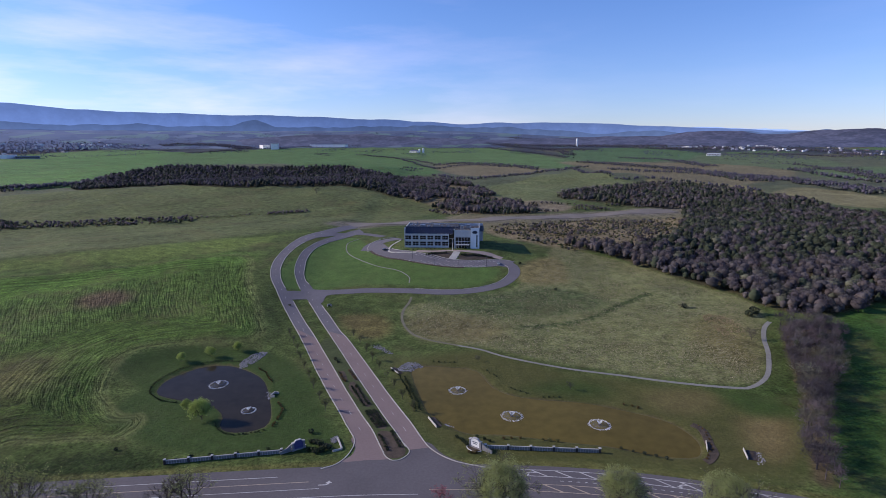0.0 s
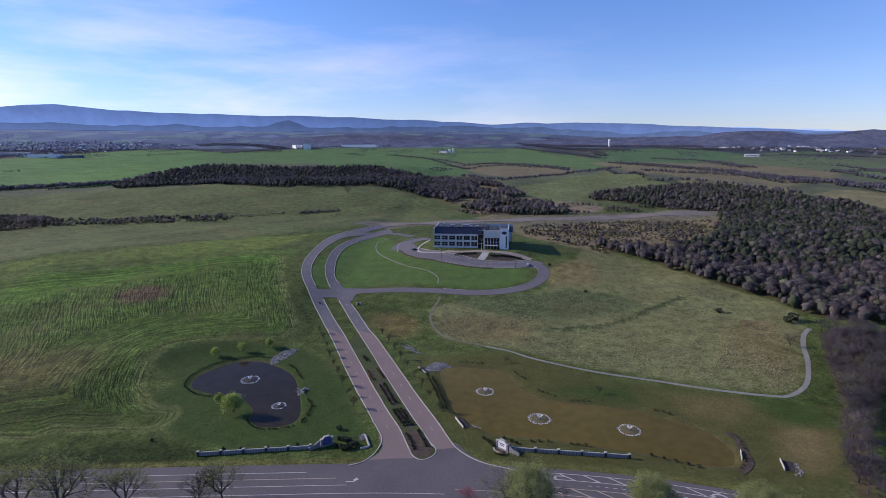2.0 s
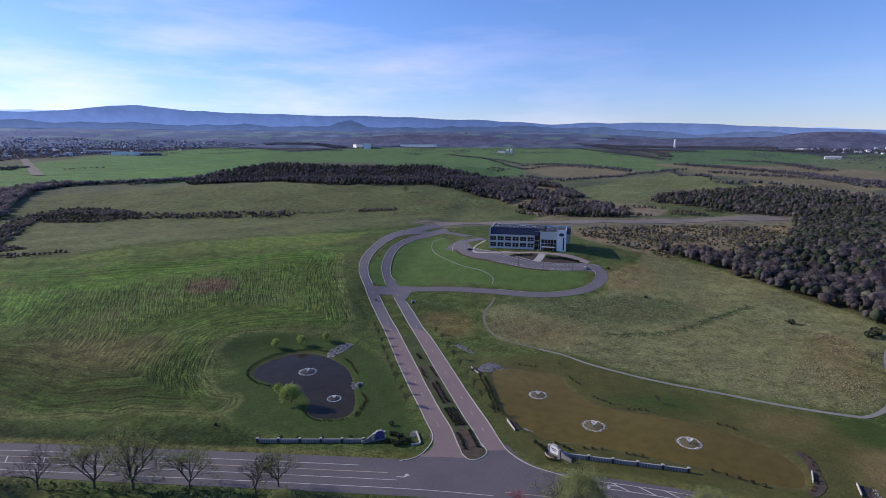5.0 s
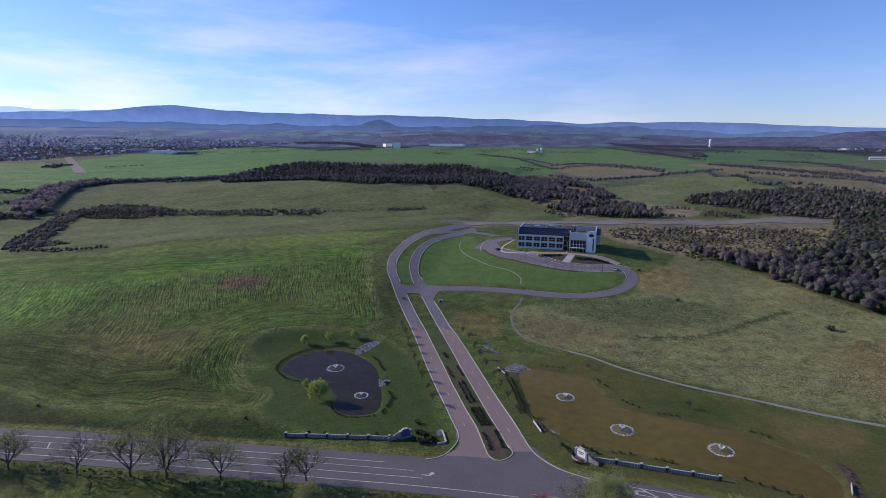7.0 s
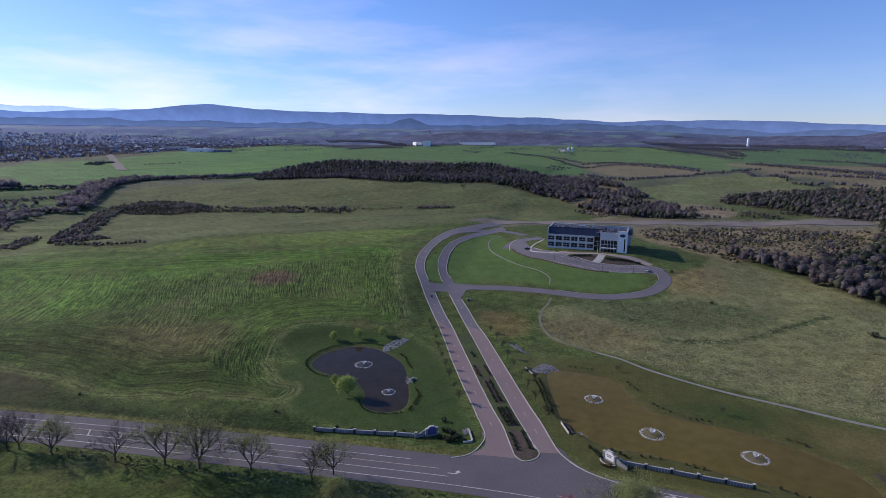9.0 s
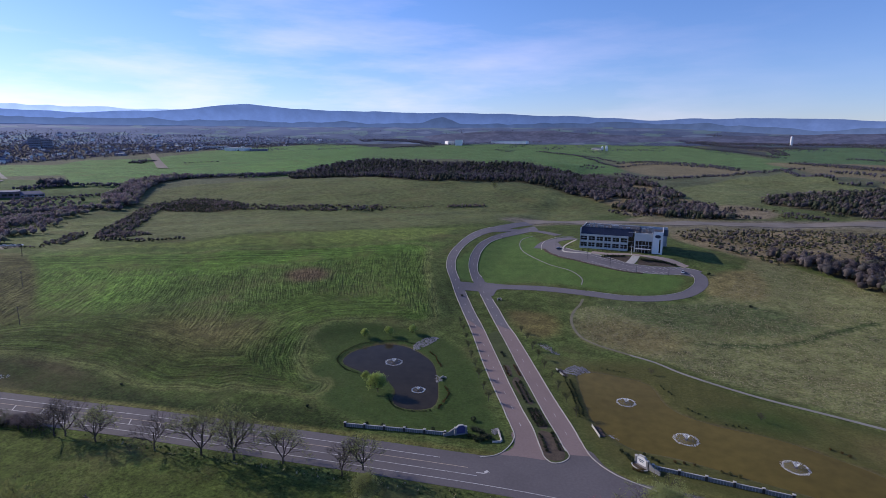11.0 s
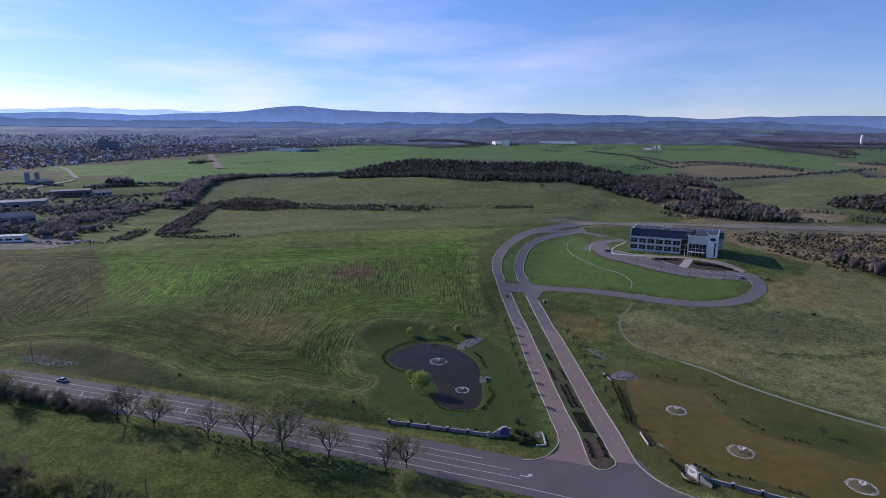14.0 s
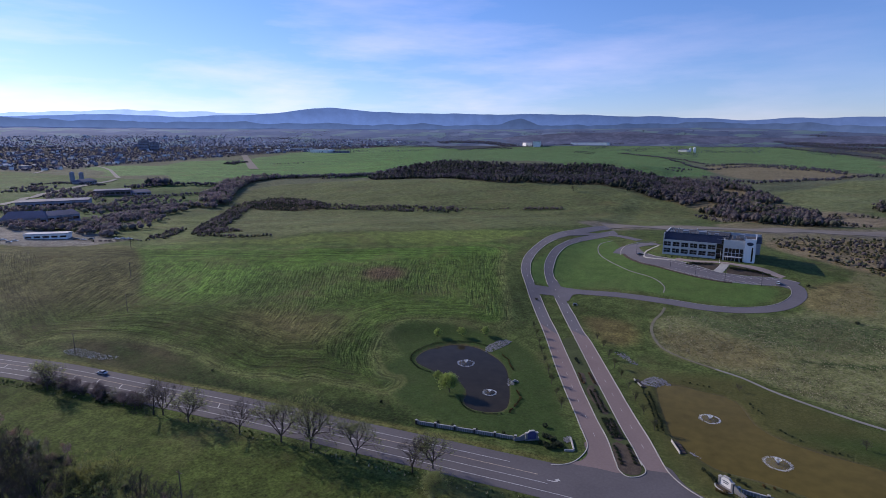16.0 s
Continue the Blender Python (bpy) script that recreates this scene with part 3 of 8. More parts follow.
def ground_material():
    m = bpy.data.materials.new("grassland")
    m.use_nodes = True
    n, k = m.node_tree.nodes, m.node_tree.links
    b = n["Principled BSDF"]
    b.inputs["Roughness"].default_value, b.inputs["Specular IOR Level"].default_value = 0.95, 0.1
    geo = n.new("ShaderNodeNewGeometry")

    def tex(scale, detail=5, rough=0.6):
        t = n.new("ShaderNodeTexNoise")
        t.inputs["Scale"].default_value, t.inputs["Detail"].default_value, t.inputs["Roughness"].default_value = scale, detail, rough
        k.new(geo.outputs["Position"], t.inputs["Vector"])
        return t.outputs["Fac"]

    def att(name, out="Fac"):
        a = n.new("ShaderNodeAttribute")
        a.attribute_name = name
        return a.outputs[out]

    def rng(v, a, b_, c, d):
        r = n.new("ShaderNodeMapRange")
        for key, val in zip(("From Min", "From Max", "To Min", "To Max"), (a, b_, c, d)):
            r.inputs[key].default_value = val
        k.new(v, r.inputs["Value"])
        return r.outputs[0]

    def op(kind, a, b_):
        o = n.new("ShaderNodeMath")
        o.operation = kind
        for i, v in enumerate((a, b_)):
            if isinstance(v, (int, float)):
                o.inputs[i].default_value = v
            else:
                k.new(v, o.inputs[i])
        return o.outputs[0]

    fine, mid, wide = tex(0.9, 6, 0.75), tex(0.16), tex(0.016, 6)
    value = op("MULTIPLY", rng(fine, 0.34, 0.66, 0.38, 1.62), rng(mid, 0.34, 0.66, 0.66, 1.34))
    value = op("MULTIPLY", value, rng(wide, 0.3, 0.7, 0.78, 1.22))
    value = op("ADD", 1.0, op("MULTIPLY", op("SUBTRACT", value, 1.0), att("wild")))
    # windrows of the cut grass: long broken strips, narrow across and drawn out along the rows
    def rows_of(scale, stretch, detail=3):
        at = n.new("ShaderNodeCombineXYZ")
        k.new(op("MULTIPLY", att("swath_u"), scale), at.inputs[0])
        k.new(op("MULTIPLY", att("swath_v"), scale * stretch), at.inputs[1])
        t = n.new("ShaderNodeTexNoise")
        t.inputs["Scale"].default_value, t.inputs["Detail"].default_value, t.inputs["Roughness"].default_value = 1.0, detail, 0.65
        k.new(at.outputs[0], t.inputs["Vector"])
        return t.outputs["Fac"]

    thin_row, wide_row = rows_of(0.70, 0.15), rows_of(0.27, 0.09)
    row = op("ADD", rng(thin_row, 0.36, 0.64, -1.0, 1.0), op("MULTIPLY", rng(wide_row, 0.36, 0.64, -1.0, 1.0), 0.5))
    # row tone in the colour: cut grass, plus shade of the row relief
    value = op("MULTIPLY", value, op("ADD", 1.0, op("MULTIPLY", op("MULTIPLY", row, 0.34), att("swath"))))
    col = n.new("ShaderNodeVectorMath")
    col.operation = "SCALE"
    k.new(att("field", "Color"), col.inputs[0])
    k.new(value, col.inputs["Scale"])
    # dead stalks among the green
    dead = n.new("ShaderNodeMix")
    dead.data_type = "RGBA"
    dead.inputs["B"].default_value = (0.27, 0.245, 0.15, 1)
    k.new(col.outputs[0], dead.inputs["A"])
    amount = op("MULTIPLY", rng(tex(0.55, 4, 0.7), 0.52, 0.68, 0.0, 0.75), op("ADD", 0.08, op("MULTIPLY", att("clump"), 0.75)))
    k.new(amount, dead.inputs["Factor"])
    # stretches that went brown over the winter
    sere = n.new("ShaderNodeMix")
    sere.data_type = "RGBA"
    sere.inputs["B"].default_value = (0.14, 0.115, 0.055, 1)
    k.new(dead.outputs["Result"], sere.inputs["A"])
    k.new(op("MULTIPLY", rng(tex(0.03, 6, 0.65), 0.5, 0.72, 0.0, 0.42), att("wild")), sere.inputs["Factor"])
    k.new(sere.outputs["Result"], b.inputs["Base Color"])
    bp = n.new("ShaderNodeBump")
    bp.inputs["Strength"].default_value, bp.inputs["Distance"].default_value = 0.8, 0.5
    k.new(op("ADD", fine, op("MULTIPLY", op("MULTIPLY", row, att("swath")), 0.5)), bp.inputs["Height"])
    k.new(bp.outputs[0], b.inputs["Normal"])
    return m


me, gx, gy = sheet()
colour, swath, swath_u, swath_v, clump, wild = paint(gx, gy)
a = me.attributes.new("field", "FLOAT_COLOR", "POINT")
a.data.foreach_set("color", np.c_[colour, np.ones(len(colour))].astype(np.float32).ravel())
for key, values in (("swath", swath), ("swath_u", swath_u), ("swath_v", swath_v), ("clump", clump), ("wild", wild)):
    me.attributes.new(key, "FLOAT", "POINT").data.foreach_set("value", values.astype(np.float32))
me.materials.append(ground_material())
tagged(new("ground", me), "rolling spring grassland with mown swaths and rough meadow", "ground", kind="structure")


def pond(name, ring, level, mat, label):
    ring = np.array([ring[i] for i in range(0, len(ring), 2)])
    mid = ring.mean(0)
    out = ring + (ring - mid) / np.linalg.norm(ring - mid, axis=1)[:, None] * 1.2
    bm = bmesh.new()
    vs = [bm.verts.new((*p, level)) for p in out]
    face = bm.faces.new(vs)
    bmesh.ops.triangulate(bm, faces=[face])
    bmesh.ops.recalc_face_normals(bm, faces=bm.faces)
    if sum(f.normal.z for f in bm.faces) < 0:
        bmesh.ops.reverse_faces(bm, faces=bm.faces)
    w = bpy.data.meshes.new(name)
    bm.to_mesh(w)
    bm.free()
    w.materials.append(mat)
    return tagged(new(name, w), label, "pond", kind="structure")


pond("water", POND_LEFT, WATER_LEFT, WATER_DARK, "dark still water of the smaller pond")
pond("water", POND_RIGHT, WATER_RIGHT, WATER_BROWN, "muddy brown water of the long pond")


# ---- roads ----
def lift_at(p):
    return 0.05 + 0.00035 * max(0.0, math.hypot(p[0], p[1]) - 150)


def strip_mesh(name, line, left, right, mat, lift=0.0, cuts=4, skirt=0.25, top=0.0):
    """A band along a line, from left to right metres off it, laid on the ground, with sides that go down into it."""
    v, f = [], []
    n = len(line)
    lw = np.broadcast_to(left, n)
    rw = np.broadcast_to(right, n)
    for i, p in enumerate(line):
        d = line[min(i + 1, n - 1)] - line[max(i - 1, 0)]
        s = np.array((d[1], -d[0])) / (np.linalg.norm(d) + 1e-9)
        qs = [p + s * (lw[i] + (rw[i] - lw[i]) * c / cuts) for c in range(cuts + 1)]
        zs = [on_ground(*q) + lift_at(q) + lift + top for q in qs]
        v.append((*qs[0], zs[0] - skirt - top))
        v += [(*q, z) for q, z in zip(qs, zs)]
        v.append((*qs[-1], zs[-1] - skirt - top))
    w = cuts + 3
    for i in range(n - 1):
        f += [(i * w + c, i * w + c + 1, (i + 1) * w + c + 1, (i + 1) * w + c) for c in range(w - 1)]
    return mesh_of(name, v, f, mat)


def road(name, line, width, mat, label, lift=0.0):
    ob = new(name, strip_mesh(name, line, -width / 2, width / 2, mat, lift))
    return tagged(ob, label, "road", kind="structure")


def side(line, off):
    d = np.gradient(line, axis=0)
    s = np.stack([d[:, 1], -d[:, 0]], 1) / np.linalg.norm(d, axis=1)[:, None]
    return line + s * off


def cut(line, a, b):
    """The stretch of a line from a to b metres along it."""
    run = np.r_[0, np.cumsum(np.linalg.norm(np.diff(line, axis=0), axis=1))]
    b = min(b, run[-1])
    t = np.r_[a, run[(run > a) & (run < b)], b]
    return np.stack([np.interp(t, run, line[:, 0]), np.interp(t, run, line[:, 1])], 1)


def length(line):
    return float(np.linalg.norm(np.diff(line, axis=0), axis=1).sum())


def marking(parent, line, width, mat, lift=0.02, name="lane_marking"):
    return part(name, strip_mesh(name, line, -width / 2, width / 2, mat, lift, 1, 0.04), mat, parent)


def dashes(parent, line, dash, gap, width, mat, a=0.0, b=1e9):
    s, end = a, min(b, length(line))
    while s + dash < end:
        marking(parent, cut(line, s, s + dash), width, mat)
        s += dash + gap


main_road = road("main_road", MAIN, 17.4, ASPHALT, "grey asphalt main road with turning lanes")
MAIN_LEN = length(MAIN)
run = np.r_[0, np.cumsum(np.linalg.norm(np.diff(MAIN, axis=0), axis=1))]
at_x = lambda x: float(np.interp(x, MAIN[:, 0], run))  # noqa: E731
marking(main_road, cut(side(MAIN, -4.6), 0, at_x(-46)), 0.22, WHITE_LINE)
marking(main_road, cut(side(MAIN, 5.5), 0, at_x(-10)), 0.22, WHITE_LINE)
marking(main_road, cut(side(MAIN, 6.6), at_x(10), MAIN_LEN), 0.22, WHITE_LINE)
marking(main_road, cut(side(MAIN, -1.5), 0, at_x(-38)), 0.2, YELLOW_LINE)
marking(main_road, cut(side(MAIN, 1.8), 0, at_x(-36)), 0.2, WHITE_LINE)
marking(main_road, cut(side(MAIN, -6.6), at_x(16), MAIN_LEN), 0.22, WHITE_LINE)
marking(main_road, cut(side(MAIN, -3.6), at_x(20), MAIN_LEN), 0.22, WHITE_LINE)
marking(main_road, cut(side(MAIN, 0.2), at_x(6), MAIN_LEN), 0.2, YELLOW_LINE)
marking(main_road, cut(side(MAIN, 3.4), at_x(-6), MAIN_LEN), 0.2, YELLOW_LINE)
dashes(main_road, side(MAIN, -1.7), 1.0, 1.3, 0.2, WHITE_LINE, at_x(34), at_x(70))


def hatches(a, b, off0, off1, step, mat, slant):
    s = a
    while s < b:
        p, q = cut(side(MAIN, off0), s, s + 1)[0], cut(side(MAIN, off1), s + slant, s + slant + 1)[0]
        marking(main_road, np.array([p, (p + q) / 2, q]), 0.35, mat, name="hatching")
        s += step


hatches(at_x(-320), at_x(-125), -1.5, 1.8, 12.0, WHITE_LINE, 0.6)
hatches(at_x(22), at_x(150), -6.6, -3.6, 7.0, WHITE_LINE, 3.0)
hatches(at_x(14), at_x(140), 0.2, 3.4, 7.0, YELLOW_LINE, 3.5)


def arrow(x, off, flip=1):
    """A turn arrow painted on the road."""
    s = at_x(x)
    c = cut(side(MAIN, off), s, s + 4)
    d = (c[-1] - c[0]) / np.linalg.norm(c[-1] - c[0]) * flip
    n = np.array((-d[1], d[0]))
    shape = Shape()
    pts = [(-1.8, -0.35), (0.4, -0.35), (1.2, 0.1), (1.4, 0.7), (2.0, 0.7), (1.1, 1.7), (0.2, 0.7), (0.8, 0.7), (0.3, 0.05), (-1.8, 0.0)]
    shape.add([(*(c[0] + d * u + n * w), on_ground(*c[0]) + 0.09) for u, w in pts], [tuple(range(len(pts)))])
    part("turn_arrow", shape, WHITE_LINE, main_road)


arrow(-34, 0.1)
arrow(28, -5.2, -1)
arrow(70, -5.2, -1)

def even(line, n):
    """The same line in n even steps."""
    run_ = np.r_[0, np.cumsum(np.linalg.norm(np.diff(line, axis=0), axis=1))]
    t = np.linspace(0, run_[-1], n)
    return np.stack([np.interp(t, run_, line[:, 0]), np.interp(t, run_, line[:, 1])], 1)


OUT_L = even(spline([(-29.1, 160.8), (-30.3, 164.2), (-32.1, 167.6), (-36.2, 176.9), (-37.7, 180.2), (-44.3, 194.1), (-50.3, 207.5), (-56.0, 220.3), (-60.8, 231.7), (-71.4, 255.3), (-82.8, 278.7), (-91.9, 296.8), (-101.1, 316.2), (-107.5, 329.3), (-112.4, 342.2), (-117.1, 362.0), (-119.1, 383.6), (-118.8, 418.8), (-115.3, 442.2), (-107.2, 465.1), (-98.3, 498.0), (-89.3, 541.7)], 3), 160)
OUT_R = even(spline([(-17.9, 151.4), (-19.7, 155.6), (-22.1, 162.0), (-24.5, 168.2), (-29.6, 178.4), (-35.7, 191.9), (-38.9, 198.9), (-46.8, 217.3), (-55.4, 236.4), (-64.5, 256.2), (-74.0, 275.2), (-87.2, 302.5), (-95.3, 317.8), (-101.6, 330.2), (-106.0, 342.1), (-109.7, 356.9), (-112.3, 380.2), (-111.7, 404.9), (-108.5, 423.3), (-103.4, 440.1), (-94.4, 465.4), (-82.3, 516.4)], 3), 160)
IN_L = even(spline([(-11.3, 155.1), (-13.0, 158.7), (-16.0, 165.8), (-20.4, 174.9), (-25.1, 185.5), (-31.6, 200.4), (-37.8, 214.4), (-45.6, 232.5), (-54.3, 251.7), (-57.1, 257.8), (-66.1, 277.0), (-77.5, 301.5), (-87.8, 321.6), (-93.8, 335.4), (-98.4, 348.9), (-102.2, 367.3), (-104.3, 394.3), (-101.8, 415.4), (-97.9, 435.3), (-90.4, 457.9), (-78.7, 504.1)], 3), 160)
IN_R = even(spline([(-4.7, 156.5), (-6.7, 160.4), (-11.2, 171.7), (-17.5, 185.4), (-22.7, 197.1), (-28.4, 210.5), (-37.3, 230.9), (-47.2, 252.4), (-52.2, 261.3), (-61.8, 282.1), (-69.3, 297.4), (-82.2, 327.4), (-87.7, 335.7), (-91.9, 347.1), (-94.8, 361.4), (-97.5, 379.9), (-97.6, 403.7), (-93.9, 421.4), (-86.8, 440.2), (-70.8, 477.3)], 3), 160)
OUT_LANE, IN_LANE = (OUT_L + OUT_R) / 2, (IN_L + IN_R) / 2


def lane(name, left, right, mat, label, lift=0.0, cuts=4, skirt=0.25):
    """A carriageway between its two edges."""
    v, f = [], []
    for a, b in zip(left, right):
        qs = [a + (b - a) * c / cuts for c in range(cuts + 1)]
        zs = [on_ground(*q) + lift_at(q) + lift for q in qs]
        v.append((*qs[0], zs[0] - skirt))
        v += [(*q, z) for q, z in zip(qs, zs)]
        v.append((*qs[-1], zs[-1] - skirt))
    w = cuts + 3
    for i in range(len(left) - 1):
        f += [(i * w + c, i * w + c + 1, (i + 1) * w + c + 1, (i + 1) * w + c) for c in range(w - 1)]
    return tagged(new(name, mesh_of(name, v, f, mat)), label, "road", kind="structure")


SEAM = 258.0
for left, right in ((OUT_L, OUT_R), (IN_L, IN_R)):
    middle = (left + right) / 2
    k = int(np.argmax(middle[:, 1] > SEAM))
    a = lane("boulevard", left[: k + 1], right[: k + 1], PINK, "reddish asphalt carriageway with concrete kerbs", 0.012)
    b = lane("boulevard", left[k:], right[k:], ASPHALT_BLUE, "blue-grey asphalt carriageway curving up the hill")
    dashes(a, middle[: k + 1], 2.4, 9.6, 0.13, WHITE_LINE, 12)
    dashes(b, middle[k:], 2.4, 9.6, 0.13, WHITE_LINE, 4)


def kerb(line, off, a, b, label="pale concrete kerb along the road", wide=0.30, mat=CONCRETE):
    ob = new("kerb", strip_mesh("kerb", cut(side(line, off), a, b), -wide / 2, wide / 2, mat, 0.0, 1, 0.3, 0.14))
    return tagged(ob, label, "kerb", kind="structure")


kerb(OUT_L, 0, 10, 320, wide=0.36)
kerb(OUT_R, 0, 2, 166, wide=0.36)
kerb(OUT_R, 0, 186, 290, wide=0.36)
kerb(IN_L, 0, 2, 162, wide=0.36)
kerb(IN_L, 0, 184, 290, wide=0.36)
kerb(IN_R, 0, 8, 155, wide=0.36)
kerb(IN_R, 0, 192, 290, wide=0.36)


def patch(name, ring, mat, label, lift=0.0, category="road", kind="structure", step=2.0, smooth=True):
    """A flat-lying area on near level ground, cut into small squares along the land."""
    ring = spline(ring, step, True) if smooth else np.array(ring)
    lo, hi = ring.min(0), ring.max(0)
    bm = bmesh.new()
    face = bm.faces.new([bm.verts.new((*p, 0)) for p in ring])
    for axis in (0, 1):
        for s in np.arange(lo[axis] + step, hi[axis], step * 2):
            co, no = [0, 0, 0], [0, 0, 0]
            co[axis], no[axis] = s, 1
            bmesh.ops.bisect_plane(bm, geom=bm.verts[:] + bm.edges[:] + bm.faces[:], plane_co=co, plane_no=no)
    bmesh.ops.triangulate(bm, faces=bm.faces[:])
    for vert in bm.verts:
        vert.co.z = on_ground(vert.co.x, vert.co.y) + lift_at(vert.co) + lift
    bmesh.ops.recalc_face_normals(bm, faces=bm.faces[:])
    if sum(q.normal.z for q in bm.faces) < 0:
        bmesh.ops.reverse_faces(bm, faces=bm.faces[:])
    mesh = bpy.data.meshes.new(name)
    bm.to_mesh(mesh)
    bm.free()
    mesh.materials.append(mat)
    return tagged(new(name, mesh), label, category, kind=kind)


patch("junction", [(-30.5, 161.7), (-28.2, 156.5), (-29.2, 151.3), (-33.5, 147.3), (-39.1, 144.7), (-35.8, 138.6), (-14.3, 139.8), (7.7, 140.9), (16.8, 142.7), (9.3, 146.6), (2.1, 150.6), (-1.3, 154), (-5.9, 159.9), (-16.5, 157.4), (-24, 159)], ASPHALT, "open asphalt junction of boulevard and main road", 0.006)
patch("junction", [(-30.4, 162.4), (-28, 156.6), (-28.9, 151.7), (-32, 148.6), (-24.2, 149.6), (-17, 150.2), (-17.7, 152.8), (-20.4, 159.8), (-26.7, 163.7)], PINK, "reddish asphalt mouth of the boulevard", 0.018)
CORNER_L = spline([(-34.3, 172.7), (-31.3, 166.2), (-29.5, 162.1), (-28.9, 158.7), (-29.3, 154.9), (-30.6, 150.6), (-32.9, 147.4), (-36.7, 145.2)], 1)
CORNER_R = spline([(-9.1, 166.6), (-5.3, 157.7), (-1.9, 153.1), (1.8, 149.9), (5.9, 147.7), (14.7, 144.8)], 1)
for line in (CORNER_L, CORNER_R):
    kerb(line, 0, 0, 100)
CROSSOVER = spline([(-95, 308.5), (-89, 311.5), (-83.5, 313.2), (-77, 314.5)], 2)
road("crossover", CROSSOVER, 13.0, ASPHALT_BLUE, "asphalt crossing between the two carriageways", 0.01)
road("crossover", spline([(-110.5, 437.3), (-100.9, 449.3), (-89.1, 464.9), (-73.8, 470.5), (-64.1, 466.2), (-50.3, 454)], 3), 8.0, ASPHALT_BLUE, "asphalt crossing towards the car park", 0.02)
BACK = spline(BACK_LINE, 8)
road("back_road", BACK, 26.0, GRAVEL, "unfinished gravel road running behind the office", 0.1)
LOOP = spline([(-77.0, 318.2), (-66.4, 319.2), (-58.3, 320.3), (-44.4, 321.9), (-21.7, 320.8), (-0.3, 318), (15.7, 319.5), (29.5, 325), (39.8, 333.8), (47, 348.1), (47.7, 361.2), (43.6, 367.8)], 2.5)
LOOP_W = 7.6
loop_drive = road("loop_drive", LOOP, LOOP_W, ASPHALT_BLUE, "grey asphalt drive that loops round the lawn")
kerb(LOOP, -LOOP_W / 2, 60, 160, wide=0.2)
patch("junction", [(-85.5, 332), (-80, 323.6), (-66, 322.6), (-65, 316.2), (-70, 313), (-70.6, 301.5), (-79, 312)], ASPHALT_BLUE, "flared asphalt mouth of the loop drive", 0.03)
PARK = spline([(-54, 418), (-46.5, 398.3), (-36.8, 387.2), (-27.5, 382.5), (-13.5, 374.3), (3.5, 366.8), (22.4, 365), (39.2, 367.2), (46.8, 364.3)], 2.5)
car_park = tagged(new("car_park", strip_mesh("car_park", PARK, np.interp(np.arange(len(PARK)), [0, 6, 14, len(PARK)], [-7, -6.5, -6.5, -7.5]), np.interp(np.arange(len(PARK)), [0, 6, 14, len(PARK)], [9, 6, 5.0, 6.0]), ASPHALT_BLUE, 0.02)), "curved asphalt car park with painted bays", "car park", kind="structure")
road("entry_lot", spline([(-56.4, 401.6), (-53.9, 420.3), (-46.9, 433), (-36.1, 441.6)], 2), 13.0, ASPHALT_BLUE, "rounded asphalt turning place beside the office", 0.03)
kerb(PARK, 6.4, 16, 100, "dark mulch edging below the car park", 1.8, MULCH)
kerb(PARK, 5.6, 22, 122)
kerb(PARK, -7.0, 24, 118, wide=0.3)
kerb(spline([(-56.2, 397.4), (-58.2, 413.1), (-56.6, 430.2), (-49.5, 444.3), (-37.8, 451.1)], 1.5), 0, 0, 100, wide=0.4)
kerb(spline([(-34.1, 433.2), (-39.1, 411.3), (-40.4, 398.1), (-38.8, 391.1), (-28.7, 387), (-19.6, 384.7)], 1.5), 0, 0, 100, wide=1.2)
s = 46.0
while s < 112:
    for a, b in ((-6.6, -2.6), (1.6, 5.2)):
        p, q = cut(side(PARK, a), s, s + 1)[0], cut(side(PARK, b), s, s + 1)[0]
        if b < 0 or s > 60:
            part("bay_line", strip_mesh("bay_line", np.array([p, (p + q) / 2, q]), -0.09, 0.09, WHITE_LINE, 0.05, 1, 0.02), WHITE_LINE, car_park)
    s += 2.9
road("forecourt", spline([(-19.5, 388.2), (-7.3, 385.7), (6.3, 388.3), (19.6, 385.6), (32.4, 382.7), (42, 376.9)], 2), 5.0, surface("pinkish paving", (0.30, 0.245, 0.225), 0.9, 0.12, 1.0, 0.2), "pinkish paved forecourt before the office", 0.04)
road("forecourt", spline([(10.3, 384.8), (8.4, 378), (6, 373.3)], 1), 5.0, CONCRETE, "pale concrete walk across the planting", 0.06)
patch("planting_bed", [(-12.3, 381), (3, 383.5), (8, 381.7), (3.3, 373.6), (-5.2, 376.7)], MULCH, "mulched planting bed before the office", 0.03, "bed")
patch("planting_bed", [(13.7, 380.1), (22.7, 382), (32.3, 379.3), (35.2, 375.4), (22.7, 373.3), (11.5, 373.2)], MULCH, "mulched planting bed before the office", 0.03, "bed")

FOOT = spline([(166.5, 263.4), (160.3, 257.1), (153, 244.8), (145.2, 227.8), (133.1, 208), (121.7, 198.3), (114.2, 197.6), (94.1, 202.5), (73.8, 209.7), (52.1, 217.3), (29.3, 229.2), (17.2, 238.5), (6.8, 243.4)], 3)
tagged(new("footpath", strip_mesh("footpath", FOOT, -np.linspace(1.1, 0.6, len(FOOT)), np.linspace(1.1, 0.6, len(FOOT)), PATH, 0.0, 2)), "grey paved footpath winding round the meadow", "path", kind="structure")
TRENCH = spline([(7.3, 243.3), (-6.8, 250.3), (-16.1, 259), (-21.9, 275.8), (-22.3, 290.4), (-19.8, 302.3), (-19, 311.1)], 3)
tagged(new("footpath", strip_mesh("footpath", TRENCH, -0.7, 0.7, surface("worn track", (0.17, 0.16, 0.11), 0.95, 0.2, 1.0, 0.1), 0.0, 2)), "worn grassy track beside the lawn", "path", kind="structure")
